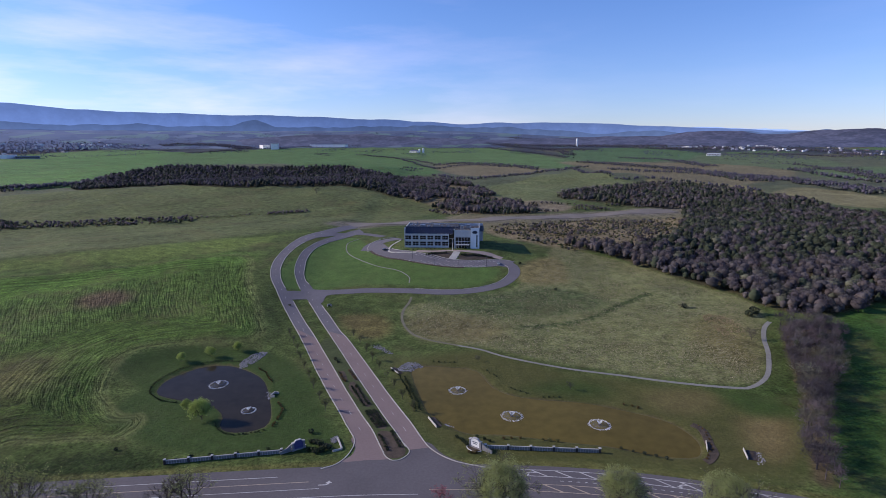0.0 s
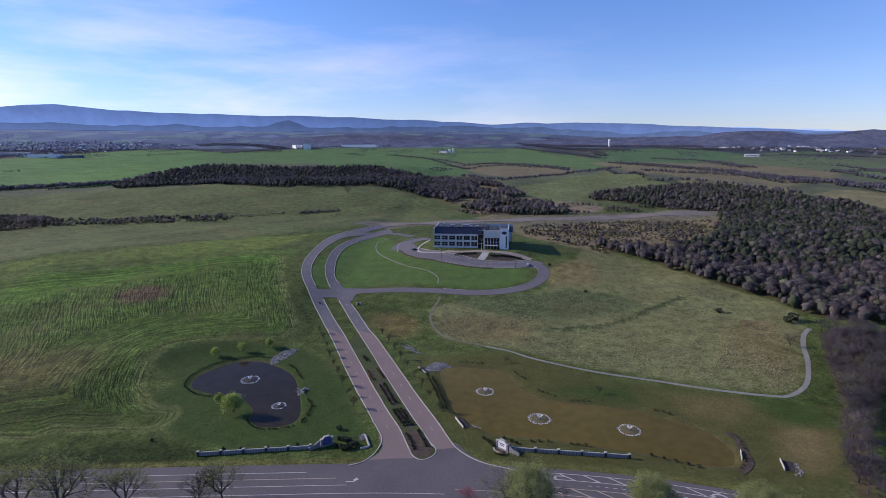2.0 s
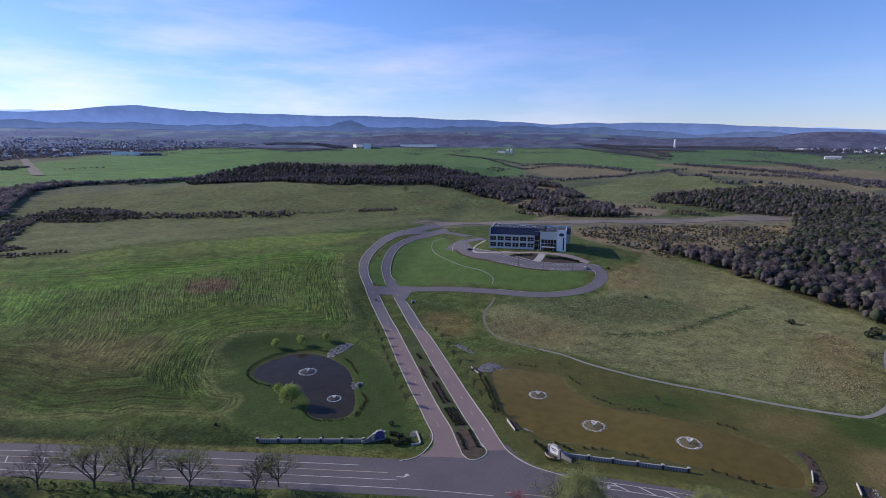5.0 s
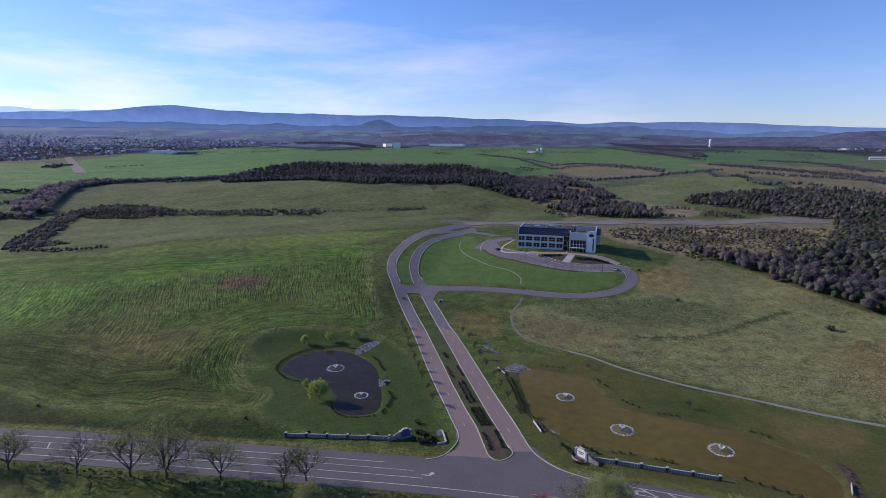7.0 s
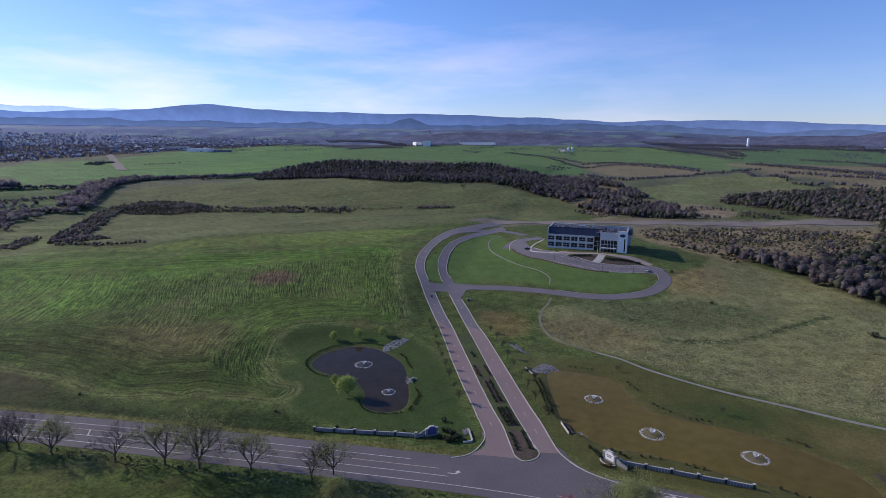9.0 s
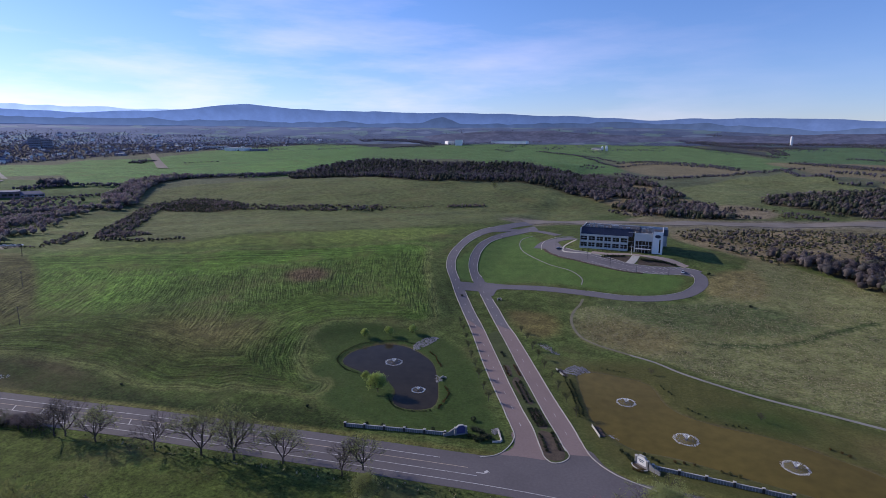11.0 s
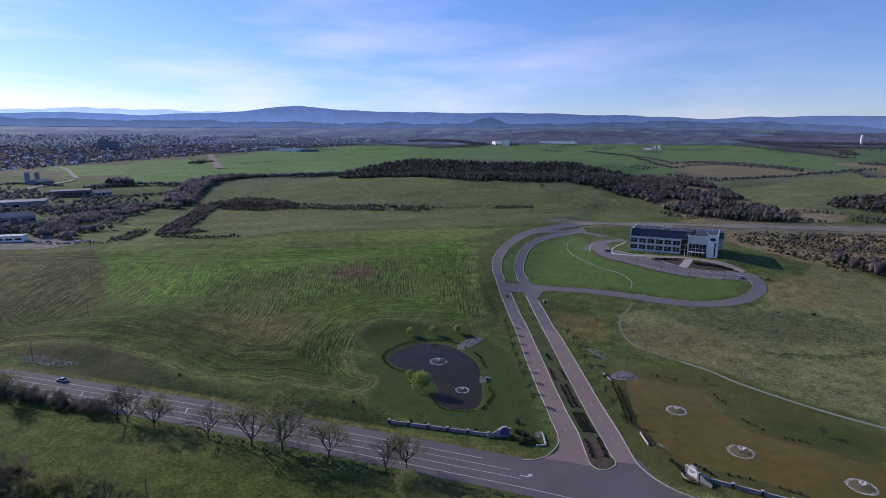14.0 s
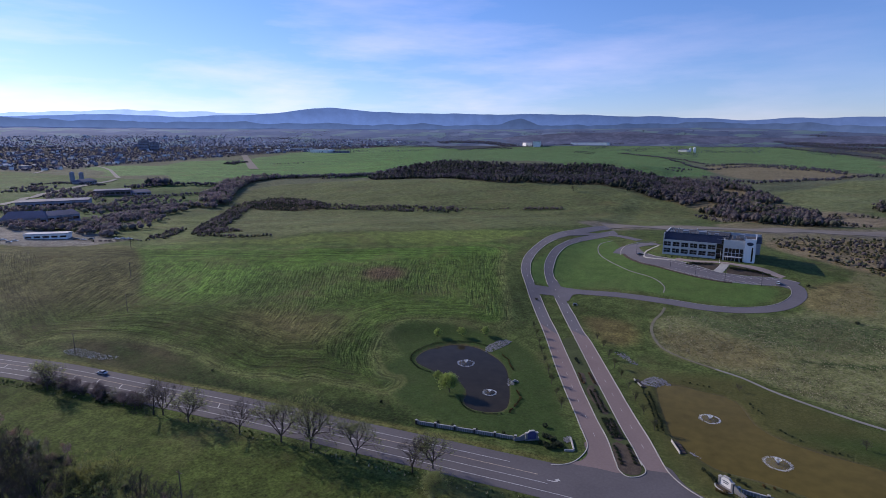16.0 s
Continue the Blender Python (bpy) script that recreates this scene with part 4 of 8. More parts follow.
tagged(new("footpath", strip_mesh("footpath", spline([(-70.3, 445.5), (-76.8, 427.4), (-69.8, 394.9), (-48.1, 367.5), (-30.7, 356), (-22.4, 343.8), (-21.7, 333)], 3), -0.32, 0.32, PATH, 0.0, 2)), "thin pale track across the lawn", "path", kind="structure")
# ---- median with planting ----
NOSE = spline([(-35.7, 191.9), (-29.6, 178.4), (-24.5, 168.2), (-22.1, 162), (-19.7, 155.6), (-18.1, 151.7), (-15.7, 149.4), (-13.4, 149.9), (-11.4, 152.2), (-10.9, 154.9), (-12.9, 159), (-16, 165.8), (-20.4, 174.9), (-25.1, 185.5), (-31.6, 200.4), (-37.8, 214.4), (-45.6, 232.5), (-53, 248.2), (-56.5, 252.8), (-58.5, 244.2), (-46.8, 217.3)], 1.5, True)
median = patch("median", NOSE, SHORTGRASS, "grassy median with mulch beds and rows of shrubs", 0.05, "median", smooth=False)
for ring in (
    [(-18.7, 153.2), (-16.2, 150.6), (-13.2, 151.1), (-12, 154.4), (-15.7, 163.7), (-19.3, 166.6), (-22.2, 165.2)],
    [(-27, 178.5), (-24.9, 181.6), (-19.5, 170.4), (-21, 167.7), (-24.2, 170.9)],
    [(-37.9, 200.6), (-36.7, 205.4), (-29.2, 190.9), (-26.9, 185.7), (-28.2, 183.6), (-34.3, 192.7)],
    [(-44.3, 213.7), (-42.2, 215.3), (-39.2, 206.4), (-40.8, 205.8)],
    [(-41, 217), (-38.8, 216), (-34.6, 207), (-36.4, 206.4)],
):
    patch("mulch_bed", ring, MULCH, "dark bark mulch bed in the grassy median", 0.09, "bed")
kerb(spline([(-19.7, 155.6), (-18.1, 151.7), (-15.7, 149.4), (-13.4, 149.9), (-11.4, 152.2), (-10.9, 154.9), (-12.9, 159)], 1), 0, 0, 60, "pale concrete kerb round the median")

# ---- office ----
OX, OY, OZ, OTURN = -29.0, 402.0, 17.4, -4.0
office = thing("office_building", "white two-storey office with dark metal roof and tower", "building", pose(OX, OY, OZ, 0, 0, OTURN))
PANEL = surface("white wall panels", (0.58, 0.56, 0.54), 0.7, 0.06, 0.6, 0.1)
PALE = surface("light grey panels", (0.50, 0.50, 0.53), 0.7, 0.06, 0.6, 0.1)
DARKMETAL = glossy("dark blue metal cladding", (0.035, 0.042, 0.075), 0.45, 0.3)
ROOFGREY = surface("roof membrane", (0.055, 0.055, 0.065), 0.9, 0.15, 0.8, 0.1)
GLASS = glossy("dark window glass", (0.012, 0.016, 0.028), 0.05, 0.0, 0.8)
FRAME = surface("window frame", (0.55, 0.55, 0.57), 0.6, 0.05)
STEEL = glossy("grey steel", (0.35, 0.36, 0.38), 0.4, 0.6)
W, DEEP, FRONT_H, TOP_H = 33.5, 30.0, 10.4, 15.6


def wall_with_openings(x0, x1, z0, z1, thick, holes):
    """A wall in the plane y = 0, its outer face to -y, with openings cut through."""
    xs = sorted({x0, x1, *(h[0] for h in holes), *(h[1] for h in holes)})
    zs = sorted({z0, z1, *(h[2] for h in holes), *(h[3] for h in holes)})
    s = Shape()
    for a, b in zip(xs, xs[1:]):
        for c, d in zip(zs, zs[1:]):
            mx, mz = (a + b) / 2, (c + d) / 2
            if not any(h[0] < mx < h[1] and h[2] < mz < h[3] for h in holes):
                s.box(a, b, 0, thick, c, d)
    return s


def window(parent, x0, x1, z0, z1, y, panes=2, rows=2, m=None):
    w = new("window")
    w.parent = parent
    w.matrix_basis = (m or Matrix()) @ pose((x0 + x1) / 2, y, z0)
    hw, h = (x1 - x0) / 2, z1 - z0
    fr = Shape()
    for a, b, c, d in ((-hw, hw, 0, 0.15), (-hw, hw, h - 0.15, h), (-hw, -hw + 0.15, 0.15, h - 0.15), (hw - 0.15, hw, 0.15, h - 0.15)):
        fr.box(a, b, 0.22, 0.34, c, d)
    for i in range(1, panes):
        x = -hw + 2 * hw * i / panes
        fr.box(x - 0.07, x + 0.07, 0.23, 0.33, 0.15, h - 0.15)
    for i in range(1, rows):
        z = h * i / rows
        fr.box(-hw + 0.15, hw - 0.15, 0.235, 0.325, z - 0.06, z + 0.06)
    part("frame", fr, FRAME, w)
    part("pane", Shape().box(-hw + 0.1, hw - 0.1, 0.27, 0.30, 0.1, h - 0.1), GLASS, w)
    return w


# front wing: six bays on two floors behind a white grid
BAY = W / 6
holes = [(i * BAY + 0.45, (i + 1) * BAY - 0.45, z, z + 3.2) for i in range(6) for z in (1.5, 6.1)]
part("front_wall", wall_with_openings(0, W, -1.5, FRONT_H, 0.5, holes), PANEL, office)
for a, b, c, d in holes:
    window(office, a, b, c, d, 0)
for i in range(7):
    part("pilaster", Shape().box(max(0, i * BAY - 0.3), min(W, i * BAY + 0.3), -0.22, -0.003, -1.5, FRONT_H + 0.3), PANEL, office)
for z in (4.9, FRONT_H - 0.3):
    part("string_course", Shape().box(0.31, W - 0.31, -0.12, -0.003, z, z + 0.6), PANEL, office)
side_wall = wall_with_openings(0, DEEP, -1.5, TOP_H - 0.6, 0.5, [(6, 9, 1.5, 4.6), (14, 17, 1.5, 4.6), (6, 9, 6.1, 9.2), (14, 17, 6.1, 9.2)])
turn_left = pose(-0.003, DEEP, 0, 0, 0, -90)
part("side_wall", side_wall, PANEL, office, m=turn_left)
for a, b, c, d in ((6, 9, 1.5, 4.6), (14, 17, 1.5, 4.6), (6, 9, 6.1, 9.2), (14, 17, 6.1, 9.2)):
    window(office, a, b, c, d, 0, m=turn_left)
part("back_wall", Shape().box(0.5, 59, DEEP - 0.5, DEEP, -1.5, TOP_H - 1.2), PALE, office)
upper = Shape().add([(0.5, 0.6, FRONT_H), (W + 3, 0.6, FRONT_H), (W + 3, 3.6, TOP_H - 0.6), (0.5, 3.6, TOP_H - 0.6), (0.5, 4.0, FRONT_H), (W + 3, 4.0, FRONT_H)], [(0, 1, 2, 3), (4, 3, 2, 5), (0, 3, 4), (1, 5, 2), (0, 4, 5, 1)])
roof = part("sloped_roof", upper, DARKMETAL, office, "dark blue standing-seam metal")
for i in range(22):
    x = 1.0 + i * (W + 1.6) / 21
    part("seam", Shape().add([(x - 0.05, 0.52, FRONT_H + 0.05), (x + 0.05, 0.52, FRONT_H + 0.05), (x + 0.05, 3.55, TOP_H - 0.5), (x - 0.05, 3.55, TOP_H - 0.5), (x - 0.05, 0.72, FRONT_H + 0.02), (x + 0.05, 0.72, FRONT_H + 0.02), (x + 0.05, 3.7, TOP_H - 0.6), (x - 0.05, 3.7, TOP_H - 0.6)], [(0, 1, 2, 3), (0, 3, 7, 4), (1, 5, 6, 2)]), DARKMETAL, roof)
part("flat_roof", Shape().box(0.5, 40, 4.0, DEEP - 0.5, TOP_H - 2.0, TOP_H - 1.6), ROOFGREY, office)
part("parapet", Shape().box(0.0, 40, 3.6, 3.95, TOP_H - 0.9, TOP_H - 0.1), DARKMETAL, office)
# recess of dark glass and the entrance block
part("glass_recess", Shape().box(W + 0.01, W + 4.2, 2.5, 2.9, -1.5, TOP_H - 2.2), GLASS, office)
for z in (3.2, 6.6, 10.0, 13.2):
    part("mullion", Shape().box(W + 0.02, W + 4.2, 2.38, 2.497, z, z + 0.18), FRAME, office)
T0, T1, TY = W + 4.2, W + 16.5, -2.0
entrance = new("entrance_block")
entrance.parent = office
entrance.matrix_basis = pose(0, TY, 0)
big = [(T0 + 0.9, T1 - 0.6, 0.0, 8.4)]
part("block_wall", wall_with_openings(T0, T1, -1.5, TOP_H - 1.6, 0.5, big), PANEL, entrance)
part("glazing", Shape().box(T0 + 0.9, T1 - 0.6, 0.3, 0.36, 0.0, 8.4), GLASS, entrance, "two-storey dark entrance glazing")
for i in range(1, 5):
    x = T0 + 0.9 + (T1 - T0 - 1.5) * i / 5
    part("mullion", Shape().box(x - 0.1, x + 0.1, 0.16, 0.298, 0.0, 8.4), FRAME, entrance)
for z in (2.8, 5.2):
    part("transom", Shape().box(T0 + 0.9, T1 - 0.6, 0.18, 0.297, z, z + 0.25), FRAME, entrance)
part("canopy", Shape().box(T0 + 1.2, T1 - 1.2, -2.6, -0.003, 2.9, 3.25, 0.05), PALE, entrance)
for x in (T0 + 2.0, T1 - 2.0):
    part("canopy_post", Shape().tube((x, -2.3, -1.5), (x, -2.3, 2.9), 0.14, 0.14, 8), STEEL, entrance)
part("block_roof", Shape().box(T0, T1 + 9.5, 0.5, 26, TOP_H - 2.6, TOP_H - 2.2), ROOFGREY, entrance)
part("block_side", Shape().box(T0, T0 + 0.4, 0.503, 26, -1.5, TOP_H - 1.6), PANEL, entrance)
# white tower slab with a round sign and a slot window
S0, S1 = T1 + 0.003, T1 + 6.3
part("tower_slab", wall_with_openings(S0, S1, -1.5, TOP_H, 0.7, [(S1 - 2.2, S1 - 1.3, 1.0, 10.2)]), surface("bright white panels", (0.80, 0.80, 0.80), 0.7, 0.04, 0.5, 0.1), entrance, m=pose(0, -0.9, 0))
part("slot_window", Shape().box(S1 - 2.2, S1 - 1.3, -0.55, -0.45, 1.0, 10.2), GLASS, entrance)
disc = Shape()
ring_v = [(S0 + 3.0 + 1.9 * math.cos(q), z, 12.4 + 1.15 * math.sin(q)) for z in (-1.12, -0.903) for q in np.linspace(0, 2 * math.pi, 24, endpoint=False)]
disc.add(ring_v, [tuple(range(24))] + [(i, (i + 1) % 24, 24 + (i + 1) % 24, 24 + i) for i in range(24)])
part("wall_emblem", disc, DARKMETAL, entrance, "dark oval emblem on the tower")
RIGHT = wall_with_openings(0, 26, -1.5, TOP_H - 0.3, 0.5, [])
part("tower_side", RIGHT, PALE, entrance, m=pose(S1 - 0.003, -0.2, 0, 0, 0, 90))
for i in range(1, 9):
    part("rib", Shape().box(S1 + 0.003, S1 + 0.22, i * 2.9 - 0.15, i * 2.9 + 0.15, -1.5, TOP_H - 0.3), PANEL, entrance)
# plant on the roofs
for x, y, w, d, h in ((3, 8, 2.4, 2.0, 1.5), (7, 6, 1.2, 1.2, 2.3), (11, 9, 4.0, 2.4, 1.8), (17, 6.5, 1.4, 1.4, 1.4), (21, 10, 5, 2.6, 2.0), (27, 7, 1.6, 1.6, 1.7), (31, 9, 2.5, 2, 1.3), (42, 8, 2.2, 2, 1.2), (46, 12, 3, 2.4, 1.5), (49, 5, 1.2, 1.2, 1.0)):
    part("roof_unit", Shape().box(x, x + w, y, y + d, TOP_H - 2.2 if x > 40 else TOP_H - 1.6, TOP_H - 0.5 + h * 0.6, 0.08), STEEL, office)
for x in np.linspace(0.6, 38, 14):
    part("railing_post", Shape().tube((x, 3.75, TOP_H - 0.1), (x, 3.75, TOP_H + 0.8), 0.06, 0.06, 5), STEEL, office)
part("railing", Shape().tube((0.6, 3.75, TOP_H + 0.8), (38, 3.75, TOP_H + 0.8), 0.06, 0.06, 5), STEEL, office)
for x in (4.5, 8.3, 20.0):
    part("vent_stack", Shape().tube((x, 12, TOP_H - 1.6), (x, 12, TOP_H + 2.4), 0.3, 0.3, 8, True), STEEL, office)


# ---- entrance walls and signs ----
def entrance_wall(a, b, bays, label, panel_label):
    """A low wall of pale panels between capped brick posts, from a to b."""
    a, b = np.array(a), np.array(b)
    d = b - a
    turn = math.degrees(math.atan2(d[1], d[0]))
    step = float(np.linalg.norm(d)) / bays
    w = thing("entrance_wall", label, "wall", pose(*a, on_ground(*a), 0, 0, turn), "entrance walls")
    for i in range(bays + 1):
        z = on_ground(*(a + d * i / bays)) - on_ground(*a)
        p = part("post", Shape().box(i * step - 0.34, i * step + 0.34, -0.34, 0.34, z - 0.3, z + 1.5, 0.04), POSTSTONE, w)
        part("cap", Shape().box(i * step - 0.42, i * step + 0.42, -0.42, 0.42, z + 1.503, z + 1.68, 0.06), CAPSTONE, p)
    for i in range(bays):
        x0, x1 = i * step + 0.343, (i + 1) * step - 0.343
        q = part("panel", Shape().box(x0, x1, -0.12, 0.12, -0.2, 1.12), WALLPALE, w, panel_label)
        part("coping", Shape().box(x0, x1, -0.2, 0.2, 1.123, 1.3, 0.04), CAPSTONE, q)
        for k in range(1, 8):
            x = x0 + (x1 - x0) * k / 8
            part("rib", Shape().box(x - 0.09, x + 0.09, -0.19, -0.123, -0.2, 1.12), CAPSTONE, q)
    return w


POSTSTONE = surface("post stone", (0.06, 0.052, 0.05), 0.9, 0.2, 2.0, 0.4, 0.02)
CAPSTONE = surface("cap stone", (0.40, 0.39, 0.38), 0.85, 0.12, 1.5, 0.3)
WALLPALE = surface("pale rendered wall", (0.22, 0.215, 0.22), 0.9, 0.12, 1.0, 0.3)
SIGNFACE = surface("white sign face", (0.72, 0.71, 0.70), 0.6, 0.06, 1.0, 0.2)
LETTER = surface("sign lettering", (0.10, 0.11, 0.16), 0.6, 0.05)


def sign(a, b, label, face=None):
    """A pitched masonry sign with two piers, its back and face upright between a and b."""
    a, b = np.array(a), np.array(b)
    d = b - a
    n = float(np.linalg.norm(d))
    s = thing("entrance_sign", label, "sign", pose(*a, on_ground(*a), 0, 0, math.degrees(math.atan2(d[1], d[0]))) @ Matrix.Diagonal((1, 0.8, 0.78, 1)), "entrance signs")
    part("plinth", Shape().box(-0.5, n + 0.5, -0.8, 0.8, -0.4, 0.5, 0.06), WALLPALE, s)
    outline = [(0.32, 0.503), (n - 0.32, 0.503), (n - 0.32, 2.9), (n * 0.72, 3.9), (n * 0.28, 3.9), (0.32, 2.9)]

    def slab(points, y0, y1):
        m = len(points)
        return Shape().add([(x, y0, z) for x, z in points] + [(x, y1, z) for x, z in points], [tuple(range(m)), tuple(range(2 * m - 1, m - 1, -1))] + [(i, i + m, (i + 1) % m + m, (i + 1) % m) for i in range(m)])

    part("sign_panel", slab(outline, -0.35, 0.35), face or SIGNFACE, s, "pitched sign panel")
    crest = [(0.25, 2.95), (n * 0.28, 3.95), (n * 0.72, 3.95), (n - 0.25, 2.95), (n - 0.25, 3.2), (n * 0.73, 4.2), (n * 0.27, 4.2), (0.25, 3.2)]
    part("coping", slab(crest, -0.45, 0.45), CAPSTONE, s, "pale coping along the pitched top")
    for x in (0.0, n):
        p = part("pier", Shape().box(x - 0.32, x + 0.32, -0.5, 0.5, 0.503, 3.1, 0.05), WALLPALE, s)
        part("cap", Shape().box(x - 0.42, x + 0.42, -0.6, 0.6, 3.103, 3.35, 0.08), CAPSTONE, p)
    # curved bed with a pale edging before the face
    ring_ = [(n / 2 + 2.6 * math.cos(q), -0.85 - 2.2 * math.sin(q)) for q in np.linspace(0, math.pi, 15)]
    part("bed", Shape().add([(x, y, 0.12) for x, y in ring_], [tuple(range(15))]), MULCH, s, "half-round mulch bed")
    edging = Shape()
    for a_, b_ in zip(ring_, ring_[1:]):
        edging.tube((*a_, 0.12), (*b_, 0.12), 0.2, 0.2, 5)
    part("edging", edging, CAPSTONE, s)
    for k, w in enumerate((0.5, 0.36)):
        part("lettering", Shape().box(n / 2 - w * n * 0.5, n / 2 + w * n * 0.5, -0.42, -0.353, 2.3 - k * 0.7, 2.65 - k * 0.7), LETTER, s)
    # wing wall that steps down from the sign
    wing = Shape()
    prof = [(n + 0.6, -0.3), (n + 4.2, -0.3), (n + 4.2, 1.2), (n + 2.4, 1.6), (n + 0.6, 3.0)]
    wing.add([(x, -0.3, z) for x, z in prof] + [(x, 0.3, z) for x, z in prof], [tuple(range(5)), tuple(range(9, 4, -1))] + [(i, i + 5, (i + 1) % 5 + 5, (i + 1) % 5) for i in range(5)])
    part("wing_wall", wing, WALLPALE, s)
    return s


entrance_wall((-84.6, 148.3), (-50.8, 153.8), 5, "low pale wall with capped posts beside the dark pond", "pale rendered panel")
# twin of the white sign: its face's shade is put into the colour
sign((-44.7, 157.2), (-47.6, 155.3), "pitched masonry entrance sign, blue-grey shade put into its face", surface("sign face in shade", (0.075, 0.075, 0.19), 0.6, 0.08, 1.0, 0.2))
entrance_wall((13.2, 155.7), (48.6, 153.1), 5, "low pale wall with capped posts before the long pond", "pale rendered panel")
sign((8.5, 157.7), (11.6, 155.4), "white pitched entrance sign beside the long pond")


# ---- trees ----
def limb_tree(seed, tall, spread, levels=4, leaves=0, leaf=0.35, fork=0.15, thick=0.02, full=0.0):
    """Short tapered trunk, rising limbs that fork into twigs, leaves in small clumps at the twig ends. Returns (wood, leaf) shapes."""
    rnd = random.Random(seed)
    wood, ends = Shape(), []
    share = [fork, 0.34, 0.24, 0.17, 0.12, 0.085]

    def grow(p, d, size, r, level):
        bend = p + d * size * 0.5 + np.array([rnd.uniform(-1, 1) for _ in range(3)]) * size * 0.08
        q = p + d * size
        sides = 7 if level == 0 else 5 if level == 1 else 4 if level == 2 else 3
        wood.tube(p, bend, r, r * 0.82, sides)
        wood.tube(bend, q, r * 0.82, r * 0.62, sides)
        if level >= levels:
            ends.append(q)
            ends.append(bend)
            return
        kids = rnd.randint(4, 5) if level == 0 else rnd.randint(3, 4) if level < 3 else rnd.randint(2, 4)
        for i in range(kids):
            turn = 2 * math.pi * (i + rnd.random() * 0.8) / kids
            wide = spread * (0.6 + 0.6 * rnd.random()) * (1.0 if level else 0.95)
            if i == 0 and level < 2:
                wide *= 0.25
            across = np.cross(d, (0.31, 0.17, 0.93) if abs(d[2]) < 0.95 else (1, 0.2, 0))
            across /= np.linalg.norm(across)
            other = np.cross(d, across)
            nd = d * math.cos(wide) + (across * math.cos(turn) + other * math.sin(turn)) * math.sin(wide)
            nd[2] += 0.10
            nd /= np.linalg.norm(nd)
            start = p + (q - p) * (rnd.uniform(0.75, 1.0) if level == 0 else rnd.uniform(0.35, 1.0))
            grow(start, nd, tall * share[level + 1] * rnd.uniform(0.75, 1.2), max(r * (0.58 if level < 2 else 0.5), tall * 0.0019), level + 1)

    grow(np.array((0.0, 0.0, -0.3)), np.array((rnd.uniform(-0.06, 0.06), rnd.uniform(-0.06, 0.06), 1.0)), tall * fork + 0.3, tall * thick, 0)
    grown = tall / max(v[2] for v in wood.v)
    wood.v = [tuple(c * grown for c in v) for v in wood.v]
    ends = [e * grown for e in ends]
    crown = Shape()
    clumps = []
    for _ in range(230):
        d = np.array([rnd.gauss(0, 1) for _ in range(3)])
        d *= rnd.uniform(0.55, 1.0) / np.linalg.norm(d)
        clumps.append(d * np.array((0.40, 0.40, 0.39)) * tall + np.array((0, 0, 0.60 * tall)))
    for _ in range(int(leaves * full)):
        c = rnd.choice(clumps) + np.array([rnd.gauss(0, 1) for _ in range(3)]) * tall * 0.035
        leaf_at(crown, rnd, c, leaf * rnd.uniform(0.6, 1.3))
    for _ in range(int(leaves * (1 - full))):
        c = rnd.choice(ends) + np.array([rnd.gauss(0, 1) for _ in range(3)]) * leaf * 1.3
        leaf_at(crown, rnd, c, leaf * rnd.uniform(0.6, 1.3))
    return wood, crown


def leaf_at(shape, rnd, c, s):
    a = np.array([rnd.gauss(0, 1) for _ in range(3)])
    a /= np.linalg.norm(a)
    b = np.cross(a, [rnd.gauss(0, 1) for _ in range(3)])
    b /= np.linalg.norm(b) + 1e-9
    shape.add([c + a * s, c + b * s * 0.55, c - a * s * 0.8, c - b * s * 0.5], [(0, 1, 2, 3)])


def tint_mesh(me, tint):
    """Gives a mesh its own shade of the leaf or twig colour."""
    a = me.attributes.new("tint", "FLOAT_COLOR", "POINT")
    a.data.foreach_set("color", np.tile((*tint, 1.0), len(me.vertices)).astype(np.float32))
    return me


def tree_kind(name, seed, tall, spread, leaves, leaf, tint, label, levels=4, fork=0.15, thick=0.02, full=0.0):
    """A tree thing at the origin, to be copied."""
    wood, crown = limb_tree(seed, tall, spread, levels, leaves, leaf, fork, thick, full)
    t = thing(name, label, "tree")
    part("trunk", wood, BARK, t)
    if leaves:
        part("crown", tint_mesh(crown.mesh("crown", LEAF), tint), None, t)
    return t


rnd = random.Random(11)
BARE = [tree_kind("tree", s, 13.0, 0.78, 260, 0.12, (0.9, 0.72, 0.75), "bare spreading roadside tree with the first buds", 5) for s in (3, 8)]
BUD = [tree_kind("tree", s, 13.5, 0.74, 7500, 0.10, (1.5, 1.42, 1.4), "roadside tree coming into pale green leaf", 5) for s in (21, 34)]
GREEN = [tree_kind("tree", s, 12.0, 0.80, 26000, 0.115, (1.5, 1.4, 1.55), "rounded roadside tree in fresh pale green leaf", 5, 0.13, full=0.85) for s in (5, 17)]
WILLOW = [tree_kind("willow_tree", s, 6.0, 0.75, 4200, 0.17, (1.75, 1.85, 1.45), "small tree in yellow-green spring leaf by the pond", 4, full=0.55) for s in (41, 44)]
SAPLING = [tree_kind("young_tree", s, 4.6, 0.5, 420, 0.13, (0.45, 0.42, 0.5), "bare young street tree beside the boulevard", 3, 0.3, 0.022) for s in (51, 52)]
LEAFING = tree_kind("tree", 37, 13.0, 0.80, 7000, 0.17, (1.35, 1.2, 1.15), "broad pasture tree half out in pale green leaf", 5)
TALLBARE = [tree_kind("tree", s, 15.0, 0.62, 500, 0.14, (0.9, 0.75, 0.78), "tall bare tree at the edge of the pasture", 5, 0.18) for s in (61, 67)]


